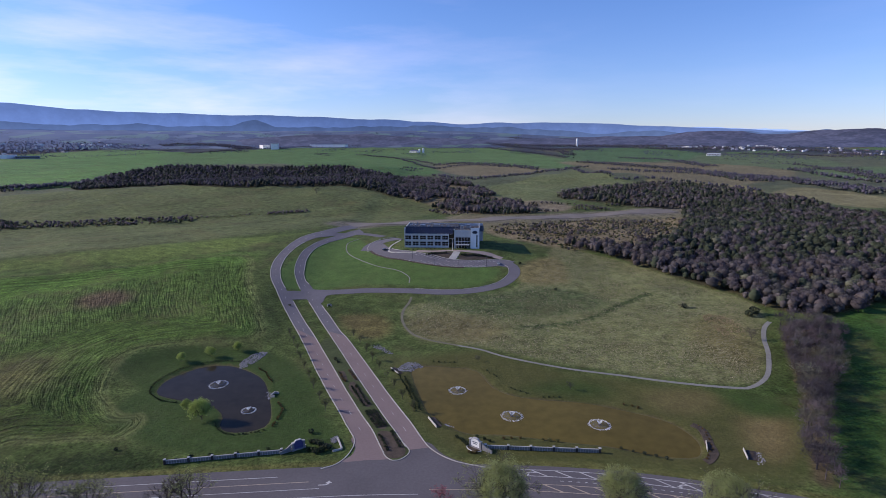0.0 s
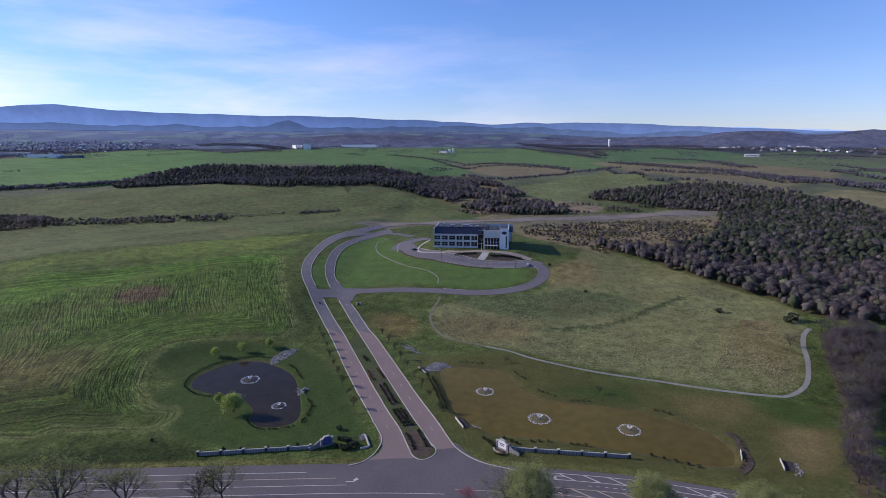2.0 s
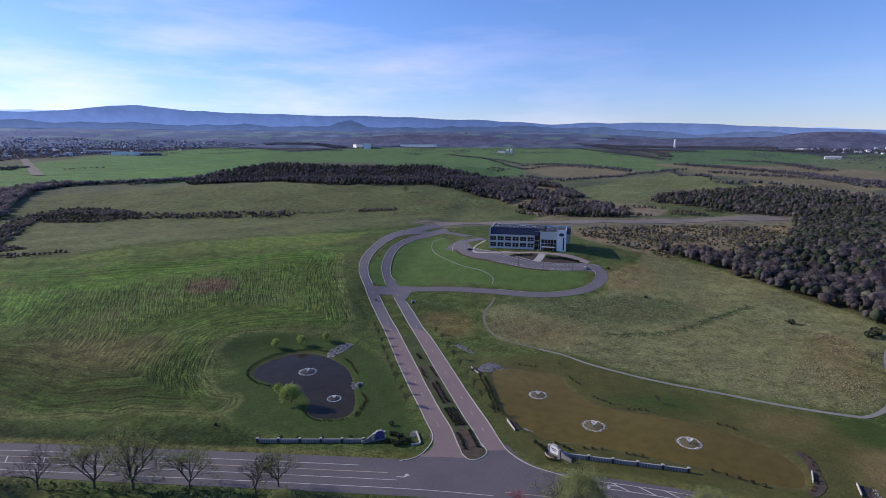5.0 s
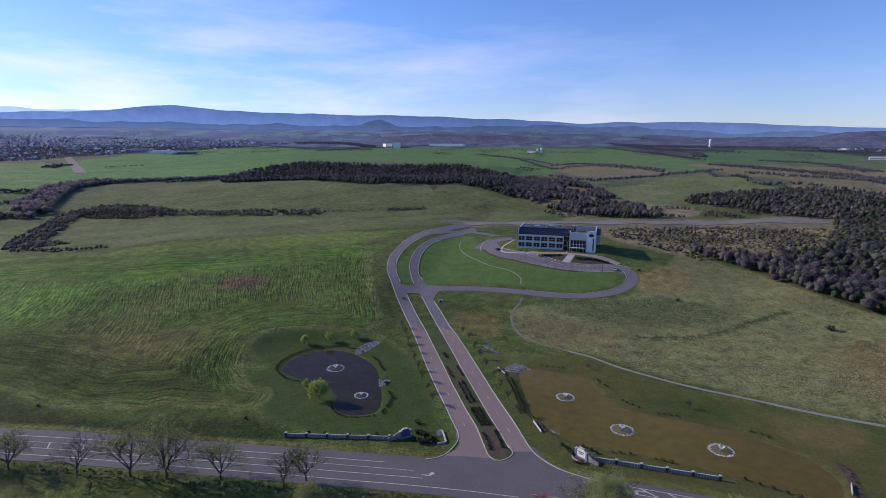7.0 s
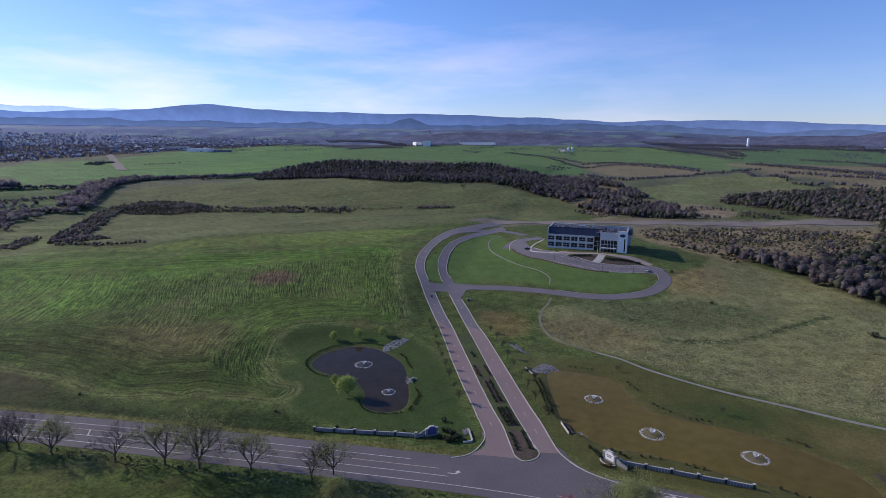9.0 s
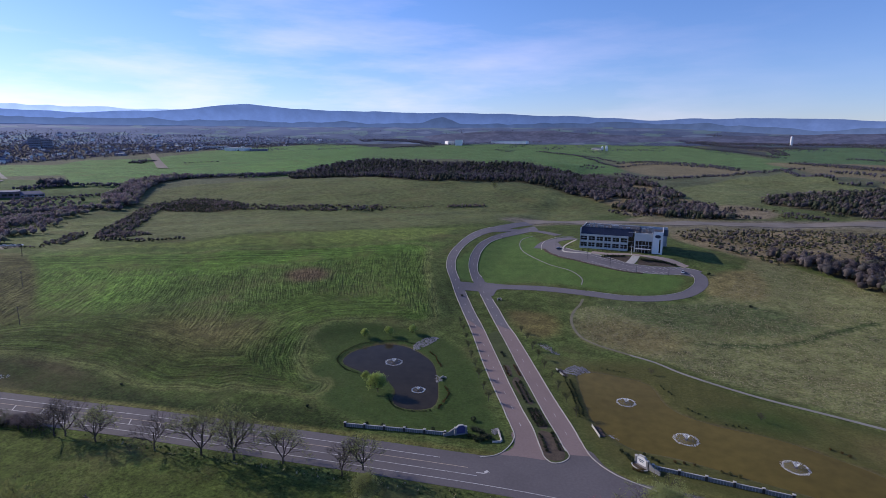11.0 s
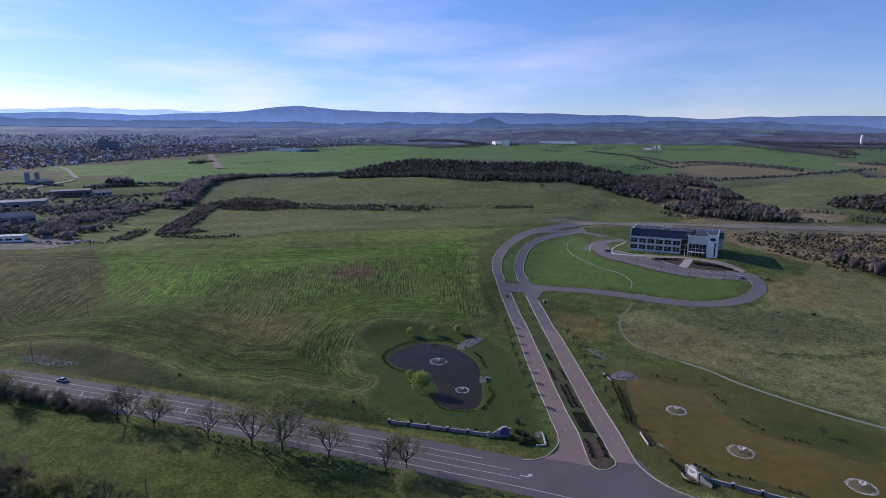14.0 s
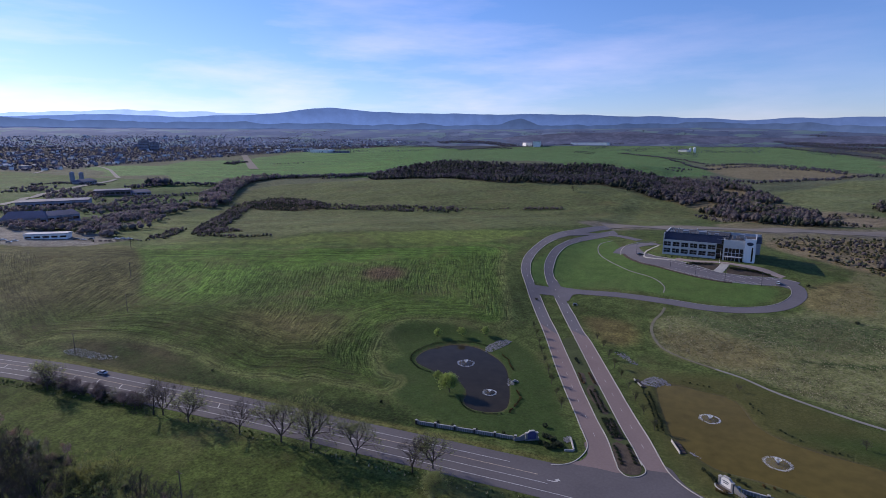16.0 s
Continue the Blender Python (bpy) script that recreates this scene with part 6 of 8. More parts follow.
LINES = (
    ([(-646.8, 550.5), (-696.2, 600), (-738.7, 653.7), (-791.8, 725.1), (-836.3, 812.6), (-820.7, 866.2)], 40, 5, 12), ([(-822.8, 852), (-790.5, 900.9), (-704.5, 935.7), (-666.6, 994), (-635.6, 1061.8)], 30, 5.5, 10), ([(-875.4, 574.1), (-892.9, 624.7), (-867.3, 661.2), (-817.6, 704.4), (-796, 737.1)], 22, 6, 8), ([(-901.6, 636.5), (-918.8, 661), (-882.9, 647)], 26, 6, 15),
    ([(-755.7, 505), (-756.1, 538.1), (-751.6, 571.2), (-733.6, 610.8)], 18, 5, 5), ([(-675.9, 390), (-669, 412.8), (-652.3, 437.7), (-649.1, 491.4), (-638.6, 518.6), (-632.7, 538.2)], 26, 5, 9), ([(-576.5, 372.9), (-597.9, 410.9), (-603.1, 440.5), (-623.3, 471.5)], 24, 5, 8), ([(-540, 299.2), (-550.6, 321.2), (-554.4, 346.3), (-563.7, 373.9)], 26, 4.5, 7), ([(-570.3, 258.5), (-555.6, 269.2), (-539.7, 279.4), (-521.6, 287.7)], 16, 4, 8), ([(-492.4, 271.2), (-491.7, 286), (-505.6, 312.4), (-482.4, 313.3)], 20, 4, 7), ([(-463.6, 276), (-462, 280.3), (-454.7, 281.4)], 8, 3, 8),
    ([(-706.6, 322.9), (-722.9, 347.6), (-682.4, 350.4), (-693.2, 380.7)], 10, 5, 7), ([(-448.4, 257.7), (-420.8, 265.4), (-404.3, 277.8)], 4, 2.5, 2), ([(-1028.7, 509.5), (-1054.3, 568.2), (-940.5, 569.5)], 20, 7, 6),
    ([(-744.2, 496.7), (-746, 562.3), (-723.4, 612)], 12, 6, 4), ([(-404.6, 2591.7), (-245.1, 2349.2), (-129.2, 2177.4), (-30.6, 1929.1)], 14, 9, 6), ([(-99.8, 1317.5), (-60.3, 1350.7)], 16, 8, 6), ([(-603.7, 2597.2), (-501.2, 2506.1)], 20, 9, 6),
    ([(-27.8, 1789.5), (80, 1940.6), (208.1, 1761.5), (267, 1517.9)], 24, 9, 8), ([(-17.4, 1254.1), (88.2, 1108.3), (259.4, 1416.8), (443.3, 1669.1)], 20, 9, 8), ([(387.7, 1046.5), (444, 1024.7), (502.2, 932.8), (501.4, 847.7)], 18, 9, 8),
    ([(474.3, 1543.9), (561.8, 1366.2), (659.8, 1230.2), (671, 1012.6), (658.4, 802.9)], 40, 12, 9), ([(1003.7, 1776), (1096.1, 1718.7), (1038.8, 1482), (893, 1094.7)], 16, 10, 7), ([(942.2, 1475), (827.2, 1110.4), (816.9, 999.8)], 30, 12, 9),
    ([(285.5, 3619.4), (490.6, 3251.8), (618.1, 2905), (581.1, 2486.8)], 60, 14, 10), ([(471.5, 3935.5), (810.6, 3642.8), (989, 3243), (1197.9, 2936)], 120, 16, 10), ([(1309.5, 3213), (1538.3, 2895.6), (1699.5, 2593.8), (1646.7, 2034.3)], 90, 16, 10),
    ([(-1236.9, 2651.9), (-1103.3, 2955.2), (-880.2, 3256), (-635.2, 3377)], 24, 12, 9), ([(-1767.3, 2672.6), (-1687.9, 2917.3), (-1401.5, 2820.8)], 20, 12, 8), ([(-719, 879.6), (-694.2, 920.7), (-662.7, 974.2), (-653, 1024.3)], 16, 8, 8),
    ([(-1659.2, 749.3), (-1688, 843), (-1570.4, 880.5)], 50, 12, 9), ([(-1633.5, 1121.9), (-1826.6, 1441.8), (-1802.3, 1669.7)], 24, 12, 8), ([(-1253.2, 1294.4), (-1217.7, 1411.9)], 20, 9, 5), ([(-1353.4, 1217.7), (-1434, 1350.7)], 40, 9, 9),
    ([(-639.7, 2735.1), (-525.8, 2642.5)], 16, 8, 6), ([(-379.7, 2573.9), (-195, 2270.7), (-22.2, 1607.8)], 14, 8, 7), ([(-114.2, 1615.9), (-62, 1561.9)], 16, 8, 7), ([(133.4, 1936.2), (223.9, 1856.5), (281.4, 1631.2)], 18, 9, 7), ([(-47.1, 1954.8), (92.1, 1908.5), (203.9, 1689.2)], 14, 9, 6), ([(380.3, 1621.1), (331.4, 1077), (370.4, 1028.3)], 14, 8, 8), ([(261.5, 3312.8), (465.9, 2713.3), (539.4, 2306.7)], 40, 12, 8),
    ([(-1603.3, 3135.4), (-1480.2, 3255.2), (-1277.8, 3248.5), (-1092.7, 3098.3)], 120, 11, 11), ([(-1198.0, 2818.7), (-1123.3, 2888.0), (-1007.0, 2852.4)], 20, 8, 8), ([(348.9, 3509.4), (614.3, 3382.3), (935.4, 3289.7), (1290.1, 3164.7)], 150, 12, 11), ([(1186.7, 2999.6), (1337.1, 2845.9), (1513.7, 2848.6)], 120, 12, 11), ([(1321.6, 2435.3), (1448.9, 2279.2), (1523.3, 2060.2)], 50, 11, 8), ([(-1053.0, 3384.7), (-794.1, 3468.0), (-505.7, 3441.1)], 60, 11, 9),
    ([(504.7, 1980.6), (600.5, 1724.4), (666, 1406.9), (600, 1036.3)], 70, 9, 8), ([(733.6, 2245.6), (841.4, 2054.4), (802.5, 1626.8)], 50, 10, 8), ([(619.7, 1226.7), (683.1, 1101.5), (683, 941), (658.9, 803.5)], 60, 8, 9),
    ([(903.3, 1413.3), (1060, 1468.8), (894.6, 1096.6)], 60, 10, 8), ([(1019.7, 2072.1), (1110.6, 1967.5), (1147.8, 1743.8)], 14, 12, 7), ([(350.7, 3527.3), (573.9, 3157.6), (841.1, 2954.2)], 70, 12, 9),
    ([(177.4, 845), (229.5, 905.6), (275.3, 929.7)], 14, 7, 6), ([(-13.6, 1604.3), (72.3, 1821.9), (206.5, 1658.5)], 20, 9, 7),
)
far_spots, near_spots = [], []
for line, wide, gap, tall in LINES:
    got = hedge(line, wide, gap * (0.95 if math.hypot(*line[0]) > 900 else 1.0), tall, (0.60, 0.30, 0.06))
    (far_spots if math.hypot(*line[0]) > 900 else near_spots).extend(got)
near_spots += [q for q in fill([(-1005.6, 464.6), (-902.1, 515.7), (-789, 532.2), (-722.4, 609.9), (-646.8, 550.5), (-579.7, 438), (-465.9, 302.4), (-498.5, 275.7), (-564.4, 255.7)], 9, 7.5, (0.6, 0.2, 0.1), clumps=0.06, grain=0.012, rounded=0.9)]
STAND = [(-215, 84), (-203.9, 86), (-186.8, 86), (-161.5, 82), (-138.4, 82), (-118, 84), (-114.4, 80), (-157.9, 59.1), (-186, 66)]
close_spots = [(x, y, rnd.uniform(3.5, 7.5), rnd.uniform(3.5, 6.0), rnd.choice((0, 1, 2, 9, 10)), tuple(rnd.uniform(0.75, 1.15) * c for c in (1.7, 1.5, 1.35))) for x, y, *_ in fill(STAND, 6.0, 3.0, (1.0, 0.0, 0.0), soft=1)]
close_spots += [(x, y, h, w, k, (0.8, 0.72, 0.62)) for x, y, h, w, k, _ in fill(STAND, 5.5, 3.0, (0.0, 0.0, 1.0), soft=1)]
close_spots += hedge([(-236, 108), (-222, 110), (-207.6, 112.5), (-195.2, 113), (-180, 114.5)], 6, 1.7, 4.6, (0.9, 0.1, 0.3))
woods("hedgerow", "grey-brown hedgerows and tree lines between the fields", near_spots, MIDKINDS, WOODMATS, hue=(1.7, 1.6, 1.6))
woods("hedgerow", "dark brown thicket and brambles beside the road", close_spots, DENSE, WOODMATS)
# blue haze put into the hue of the distant rows
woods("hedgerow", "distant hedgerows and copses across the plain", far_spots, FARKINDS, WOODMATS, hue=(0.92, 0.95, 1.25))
for at, kind, scale in (((-186.6, 801.2), BUD[0], 0.85), ((-75.7, 804.5), BARE[1], 0.55)):
    plant(kind, at, scale, "lone field trees")


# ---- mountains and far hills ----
def distance_material(name, colour, haze_glow, patch, low, high, spread=0.45, grain=0.02):
    """Wooded slopes seen from miles away: dull, the air's blue haze put in as emission, thicker towards their foot."""
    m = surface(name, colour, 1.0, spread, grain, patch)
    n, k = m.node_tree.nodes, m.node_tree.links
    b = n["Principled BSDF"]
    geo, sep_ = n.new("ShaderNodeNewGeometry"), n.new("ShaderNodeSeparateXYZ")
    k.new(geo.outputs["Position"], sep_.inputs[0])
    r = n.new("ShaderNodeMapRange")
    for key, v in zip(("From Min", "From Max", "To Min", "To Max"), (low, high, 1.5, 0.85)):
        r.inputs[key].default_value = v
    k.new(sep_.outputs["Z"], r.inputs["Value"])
    # the haze emission is brighter towards the sun, where the air scatters more
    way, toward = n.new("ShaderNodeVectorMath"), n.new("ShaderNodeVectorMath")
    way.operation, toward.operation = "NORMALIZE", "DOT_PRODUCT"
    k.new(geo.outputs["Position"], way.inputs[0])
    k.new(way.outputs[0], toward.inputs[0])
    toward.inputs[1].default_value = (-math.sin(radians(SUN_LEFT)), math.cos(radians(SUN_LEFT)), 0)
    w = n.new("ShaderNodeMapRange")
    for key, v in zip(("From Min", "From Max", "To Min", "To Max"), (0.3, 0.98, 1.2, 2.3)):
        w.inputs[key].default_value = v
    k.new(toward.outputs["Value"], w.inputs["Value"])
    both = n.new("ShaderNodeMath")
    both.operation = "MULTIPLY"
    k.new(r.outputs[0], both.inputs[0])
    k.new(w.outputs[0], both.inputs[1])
    # uneven emission stands for the shading of folds and woods
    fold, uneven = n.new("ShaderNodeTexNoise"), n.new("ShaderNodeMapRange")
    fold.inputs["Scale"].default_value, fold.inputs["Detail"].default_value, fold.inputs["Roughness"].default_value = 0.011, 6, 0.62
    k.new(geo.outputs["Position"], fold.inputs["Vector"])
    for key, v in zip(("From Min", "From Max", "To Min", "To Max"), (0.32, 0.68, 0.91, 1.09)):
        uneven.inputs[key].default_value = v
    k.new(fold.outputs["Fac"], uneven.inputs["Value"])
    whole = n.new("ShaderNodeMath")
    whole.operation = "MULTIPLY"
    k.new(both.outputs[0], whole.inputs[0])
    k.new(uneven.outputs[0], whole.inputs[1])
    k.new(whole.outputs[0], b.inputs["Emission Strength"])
    b.inputs["Emission Color"].default_value = (*haze_glow, 1)
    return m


def ridge(name, far, deep, tops, mat, label, rough=0.12, seed=0.0, base=40.0, a0=-66, a1=92):
    """A chain of hills on an arc: degrees to the left and height of its crest over the eye's level, in degrees."""
    az = np.arange(a0, a1, 0.3)
    top = np.interp(az, [t[0] for t in tops], [t[1] for t in tops])
    v, f = [], []
    rows = 14
    for a, e in zip(az, top):
        e = e + rough * noise.fractal((a * 0.22, seed, 0.0), 1.0, 2.0, 4)
        crest = EYE + far * math.tan(radians(e))
        for r in range(rows):
            t = r / (rows - 1)
            d = far - deep * (1 - t)
            x, y = -math.sin(radians(a)) * d, math.cos(radians(a)) * d
            fold = noise.fractal((x / 420, y / 420, seed + 5), 1.0, 2.0, 4)
            z = base + max(0.0, crest - base) * min(t**1.15 * (1 + 0.25 * fold * (1 - t)), 1.0)
            v.append((x, y, z))
    n = len(az)
    for i in range(n - 1):
        f += [(i * rows + r, i * rows + r + 1, (i + 1) * rows + r + 1, (i + 1) * rows + r) for r in range(rows - 1)]
    me_ = mesh_of(name, v, f, mat, smooth=True)
    return tagged(new(name, me_), label, "mountains", kind="structure")


# blue haze sits in the base colour and emission of these ridges
ridge("backdrop", 4850, 120, [(-66, 0.9), (-38, 0.8), (-20, 1.5), (-12, 1.8), (0, 1.6), (20, 2.2), (45, 2.7), (50, 2.8), (56, 2.75), (66, 2.3), (92, 2.2)], distance_material("hazed far ridge", (0.05, 0.08, 0.13), (0.25, 0.36, 0.60), 0.002, 100, 330), "pale blue far mountain ridge", 0.24, 3.0)
ridge("backdrop", 4680, 200, [(-66, 0.9), (-38.7, 0.9), (-34, 0.8), (-28, 1.15), (-20.5, 1.55), (-12.5, 1.95), (-5, 2.0), (-2, 1.9), (4.8, 2.33), (8.8, 2.4), (12.8, 2.6), (17, 2.75), (23, 2.72), (30.3, 2.88), (34.4, 3.0), (37.7, 3.36), (40, 3.2), (46, 2.5), (52, 2.3), (58, 2.4), (65, 2.0), (92, 1.9)], distance_material("hazed mountain woods", (0.045, 0.06, 0.09), (0.068, 0.115, 0.25), 0.006, 130, 330), "long blue wooded mountain ridge", 0.11, 9.0)
ridge("backdrop", 4480, 160, [(-66, 0.7), (-40, 0.75), (-25, 0.85), (-12, 1.1), (-6, 1.5), (0, 1.75), (6, 1.6), (14, 1.65), (16.8, 1.7), (18.6, 2.3), (20.6, 1.7), (24, 1.65), (30, 1.75), (35, 1.7), (48, 1.85), (54, 1.75), (60, 1.9), (92, 1.7)], distance_material("hazed foothill woods", (0.04, 0.055, 0.075), (0.050, 0.082, 0.165), 0.008, 120, 240), "dark blue wooded foothills", 0.34, 21.0)


def far_plain():
    """The lowland before the mountains: a gently rolling sheet of fields, blue haze put into colour and emission."""
    az, ds = np.arange(-66, 92, 0.5), np.linspace(3330, 4520, 40)
    v, f = [], []
    for d in ds:
        x, y = -np.sin(np.radians(az)) * d, np.cos(np.radians(az)) * d
        swell = [7 * noise.fractal((p / 300, q / 300, 4.0), 1.0, 2.0, 3) for p, q in zip(x, y)]
        v += list(zip(x, y, land(x, y) + 0.5 + np.maximum(0, np.array(swell)) * min(1.0, (d - 3330) / 300)))
    n = len(az)
    f = [(r * n + i, r * n + i + 1, (r + 1) * n + i + 1, (r + 1) * n + i) for r in range(len(ds) - 1) for i in range(n - 1)]
    # emission for the haze, stronger on the higher, farther ground
    m = distance_material("hazed far fields", (0.10, 0.12, 0.09), (0.018, 0.031, 0.076), 0.004, 220, 70)
    nodes, links = m.node_tree.nodes, m.node_tree.links
    place, cells, ramp_ = nodes.new("ShaderNodeNewGeometry"), nodes.new("ShaderNodeTexVoronoi"), nodes.new("ShaderNodeValToRGB")
    cells.inputs["Scale"].default_value = 0.0085
    links.new(place.outputs["Position"], cells.inputs["Vector"])
    links.new(cells.outputs["Color"], ramp_.inputs["Fac"])
    ramp_.color_ramp.interpolation = "CONSTANT"
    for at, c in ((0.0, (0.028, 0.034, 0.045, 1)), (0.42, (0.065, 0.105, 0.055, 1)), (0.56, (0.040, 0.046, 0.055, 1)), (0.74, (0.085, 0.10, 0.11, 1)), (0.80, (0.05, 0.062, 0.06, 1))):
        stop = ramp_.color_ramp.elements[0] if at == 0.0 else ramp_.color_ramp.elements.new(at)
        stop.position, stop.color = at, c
    ramp_.color_ramp.elements.remove(ramp_.color_ramp.elements[-1])
    links.new(ramp_.outputs[0], nodes["Principled BSDF"].inputs["Base Color"])
    return tagged(new("backdrop", mesh_of("backdrop", v, f, m, smooth=True)), "hazy patchwork of far lowland fields", "fields", kind="structure")


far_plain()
# haze over these hills put into their bluish colour and emission
ridge("hills", 3750, 500, [(-66, 1.1), (-48, 0.9), (-39.5, 0.85), (-38, 1.0), (-33.8, 0.95), (-31.5, 0.6), (-30, 0.65), (-28.5, 0.98), (-24, 0.95), (-21.5, 0.5), (-17, 0.55), (-10, 0.4), (-4, 0.3), (0, 0.45), (3, 0.6), (8, 0.88), (13, 0.92), (18, 0.6), (22, 0.2), (26, -0.5), (92, -0.8)], distance_material("hazed winter woods", (0.074, 0.074, 0.100), (0.014, 0.021, 0.048), 0.012, 40, 150, 0.55, 0.05), "low mauve-brown winter-wooded hills", 0.12, 33.0, 40.0)


# ---- town and farms ----
WHITEWALL = surface("white walls", (0.80, 0.80, 0.80), 0.8, 0.08, 0.3, 0.05)
# grey, brick and slate tinted bluish, for haze over the far town
GREYWALL = surface("grey walls", (0.25, 0.26, 0.33), 0.8, 0.12, 0.3, 0.05)
BRICKWALL = surface("brick walls", (0.17, 0.135, 0.15), 0.9, 0.15, 0.4, 0.05)
SLATE = surface("slate roof", (0.12, 0.128, 0.19), 0.8, 0.15, 0.4, 0.05)
PALEROOF = surface("pale flat roof", (0.50, 0.50, 0.53), 0.8, 0.1, 0.2, 0.05)


def hall(name, a, b, deep, tall, wall, roof, label, pitched=0.0, bands=1, category="building", spin=0.0):
    """A building between its front corners a and b, with windows in bands and a flat or pitched roof."""
    a, b = np.array(a), np.array(b)
    d = b - a
    n = float(np.linalg.norm(d))
    z = min(on_ground(*a), on_ground(*b))
    t = thing(name, label, category, pose(*a, z, 0, 0, math.degrees(math.atan2(d[1], d[0])) + spin))
    part("wall", Shape().box(0, n, 0, deep, -3, tall), wall, t)
    if pitched:
        r = Shape().add([(-0.6, -0.8, tall), (n + 0.6, -0.8, tall), (n + 0.6, deep + 0.8, tall), (-0.6, deep + 0.8, tall), (pitched * 0.8, deep / 2, tall + pitched), (n - pitched * 0.8, deep / 2, tall + pitched)], [(0, 1, 5, 4), (2, 3, 4, 5), (1, 2, 5), (3, 0, 4), (3, 2, 1, 0)])
        part("roof", r, roof, t)
    else:
        part("roof", Shape().box(-0.4, n + 0.4, -0.4, deep + 0.4, tall + 0.003, tall + 0.8), roof, t)
    count = max(2, int(n / 6))
    for k in range(bands):
        z0 = tall * (k + 0.35) / bands
        for i in range(count):
            x = n * (i + 0.5) / count
            part("window", Shape().box(x - n / count * 0.36, x + n / count * 0.36, -0.12, -0.003, z0, z0 + tall / bands * 0.35), GLASS, t)
    return t


hall("low_building", (-499.5, 234.4), (-475.3, 254.7), 9, 4.2, WHITEWALL, PALEROOF, "long low white metal building beside a car park")
hall("clinic_building", (-606, 266.7), (-582.2, 295.3), 22, 6.5, GREYWALL, SLATE, "grey building with a slate roof and pale window band", 6.0)
hall("clinic_building", (-585.6, 297.1), (-578.6, 324.8), 20, 7.5, GREYWALL, SLATE, "grey wing with a slate roof and pale window band", 4.0)
hall("warehouse", (-741, 344.4), (-697.3, 403.7), 34, 8.0, GREYWALL, SLATE, "long flat-roofed grey warehouse among bare trees")
hall("brick_building", (-821.2, 483.9), (-793.5, 523), 30, 8.0, BRICKWALL, SLATE, "dark flat-roofed brick building by the road")
hall("shed", (-793.5, 523), (-782.8, 548.9), 24, 5.0, GREYWALL, SLATE, "low shed with a purple-grey roof", 3.5)
hall("factory", (-1773.3, 2092.5), (-1685.6, 2163.8), 50, 14, WHITEWALL, PALEROOF, "white factory hall at the edge of town", spin=-40, bands=0)
hall("factory", (-1641.1, 2106.5), (-1578.3, 2146.6), 40, 10, GREYWALL, SLATE, "grey-blue factory wing at the edge of town")
hall("factory", (-1998.3, 2191.3), (-1895.6, 2237.7), 60, 10, PALEROOF, PALEROOF, "pale flat factory roofs in town", bands=0)
hall("white_hall", (-1049.1, 3155.7), (-996.3, 3154.7), 40, 20, WHITEWALL, PALEROOF, "white works building on the plain", spin=-50, bands=0)
hall("white_hall", (-984.1, 3171.4), (-892.4, 3127.3), 40, 30, WHITEWALL, PALEROOF, "tall white works building on the plain", spin=-50, bands=0)
hall("white_hall", (-803.1, 3327.9), (-578.4, 3374.2), 40, 13, WHITEWALL, PALEROOF, "long white works hall below the wooded hill", spin=-25, bands=0)
hall("apartment_block", (-2490.5, 1706.5), (-2460.4, 1738), 30, 46, GREYWALL, SLATE, "tall dark apartment block in town", 0, 6)
hall("apartment_block", (-2457.6, 1741.9), (-2433.1, 1772.2), 30, 36, GREYWALL, SLATE, "dark apartment block in town", 0, 5)
hall("barn", (1116.6, 2315.8), (1169.6, 2326.2), 16, 9, WHITEWALL, PALEROOF, "long white barn in the green fields", 3, spin=-30)
hall("barn", (-170.4, 2822.6), (-130.3, 2801.7), 20, 8, WHITEWALL, SLATE, "white farm barn beside its silos", 5)
hall("barn", (-994.2, 568.9), (-1011.2, 604.7), 18, 6, GREYWALL, SLATE, "grey farm shed beside two dark silos", 4)


def silo(at, tall, r, mat, label):
    t = thing("silo", label, "silo", pose(*at, on_ground(*at)))
    part("barrel", Shape().tube((0, 0, -2), (0, 0, tall), r, r, 14), mat, t, smooth=True)
    part("dome", Shape().tube((0, 0, tall), (0, 0, tall + r * 0.5), r, r * 0.75, 14).tube((0, 0, tall + r * 0.5), (0, 0, tall + r * 0.8), r * 0.75, 0.1, 14), mat, t, smooth=True)


silo((-1083.7, 603.2), 17, 4.2, GREYWALL, "tall dark farm silo")
silo((-1088.7, 622.7), 15, 4.0, GREYWALL, "tall dark farm silo")
silo((-118.8, 2814.8), 15, 5, WHITEWALL, "white round farm silo")
silo((-99.3, 2813.4), 20, 6, WHITEWALL, "white round farm silo")
silo((801.6, 3284), 45, 6, WHITEWALL, "slim white water tower")
for line, w in (([(-779.2, 345.9), (-851.8, 419.8), (-946.6, 526.6), (-1059.7, 670.9)], 9), ([(-1413.9, 704), (-1611, 859.6), (-1733, 1006.1), (-1438.8, 891.4), (-1097.9, 701.2)], 8), ([(-1839.2, 1741.7), (-1434.2, 1376.1), (-1094.9, 1068.3)], 24)):
    road("far_road", spline(line, 25), w, PATH if w < 20 else GRAVEL, "pale road across the lowland fields", 0.5)


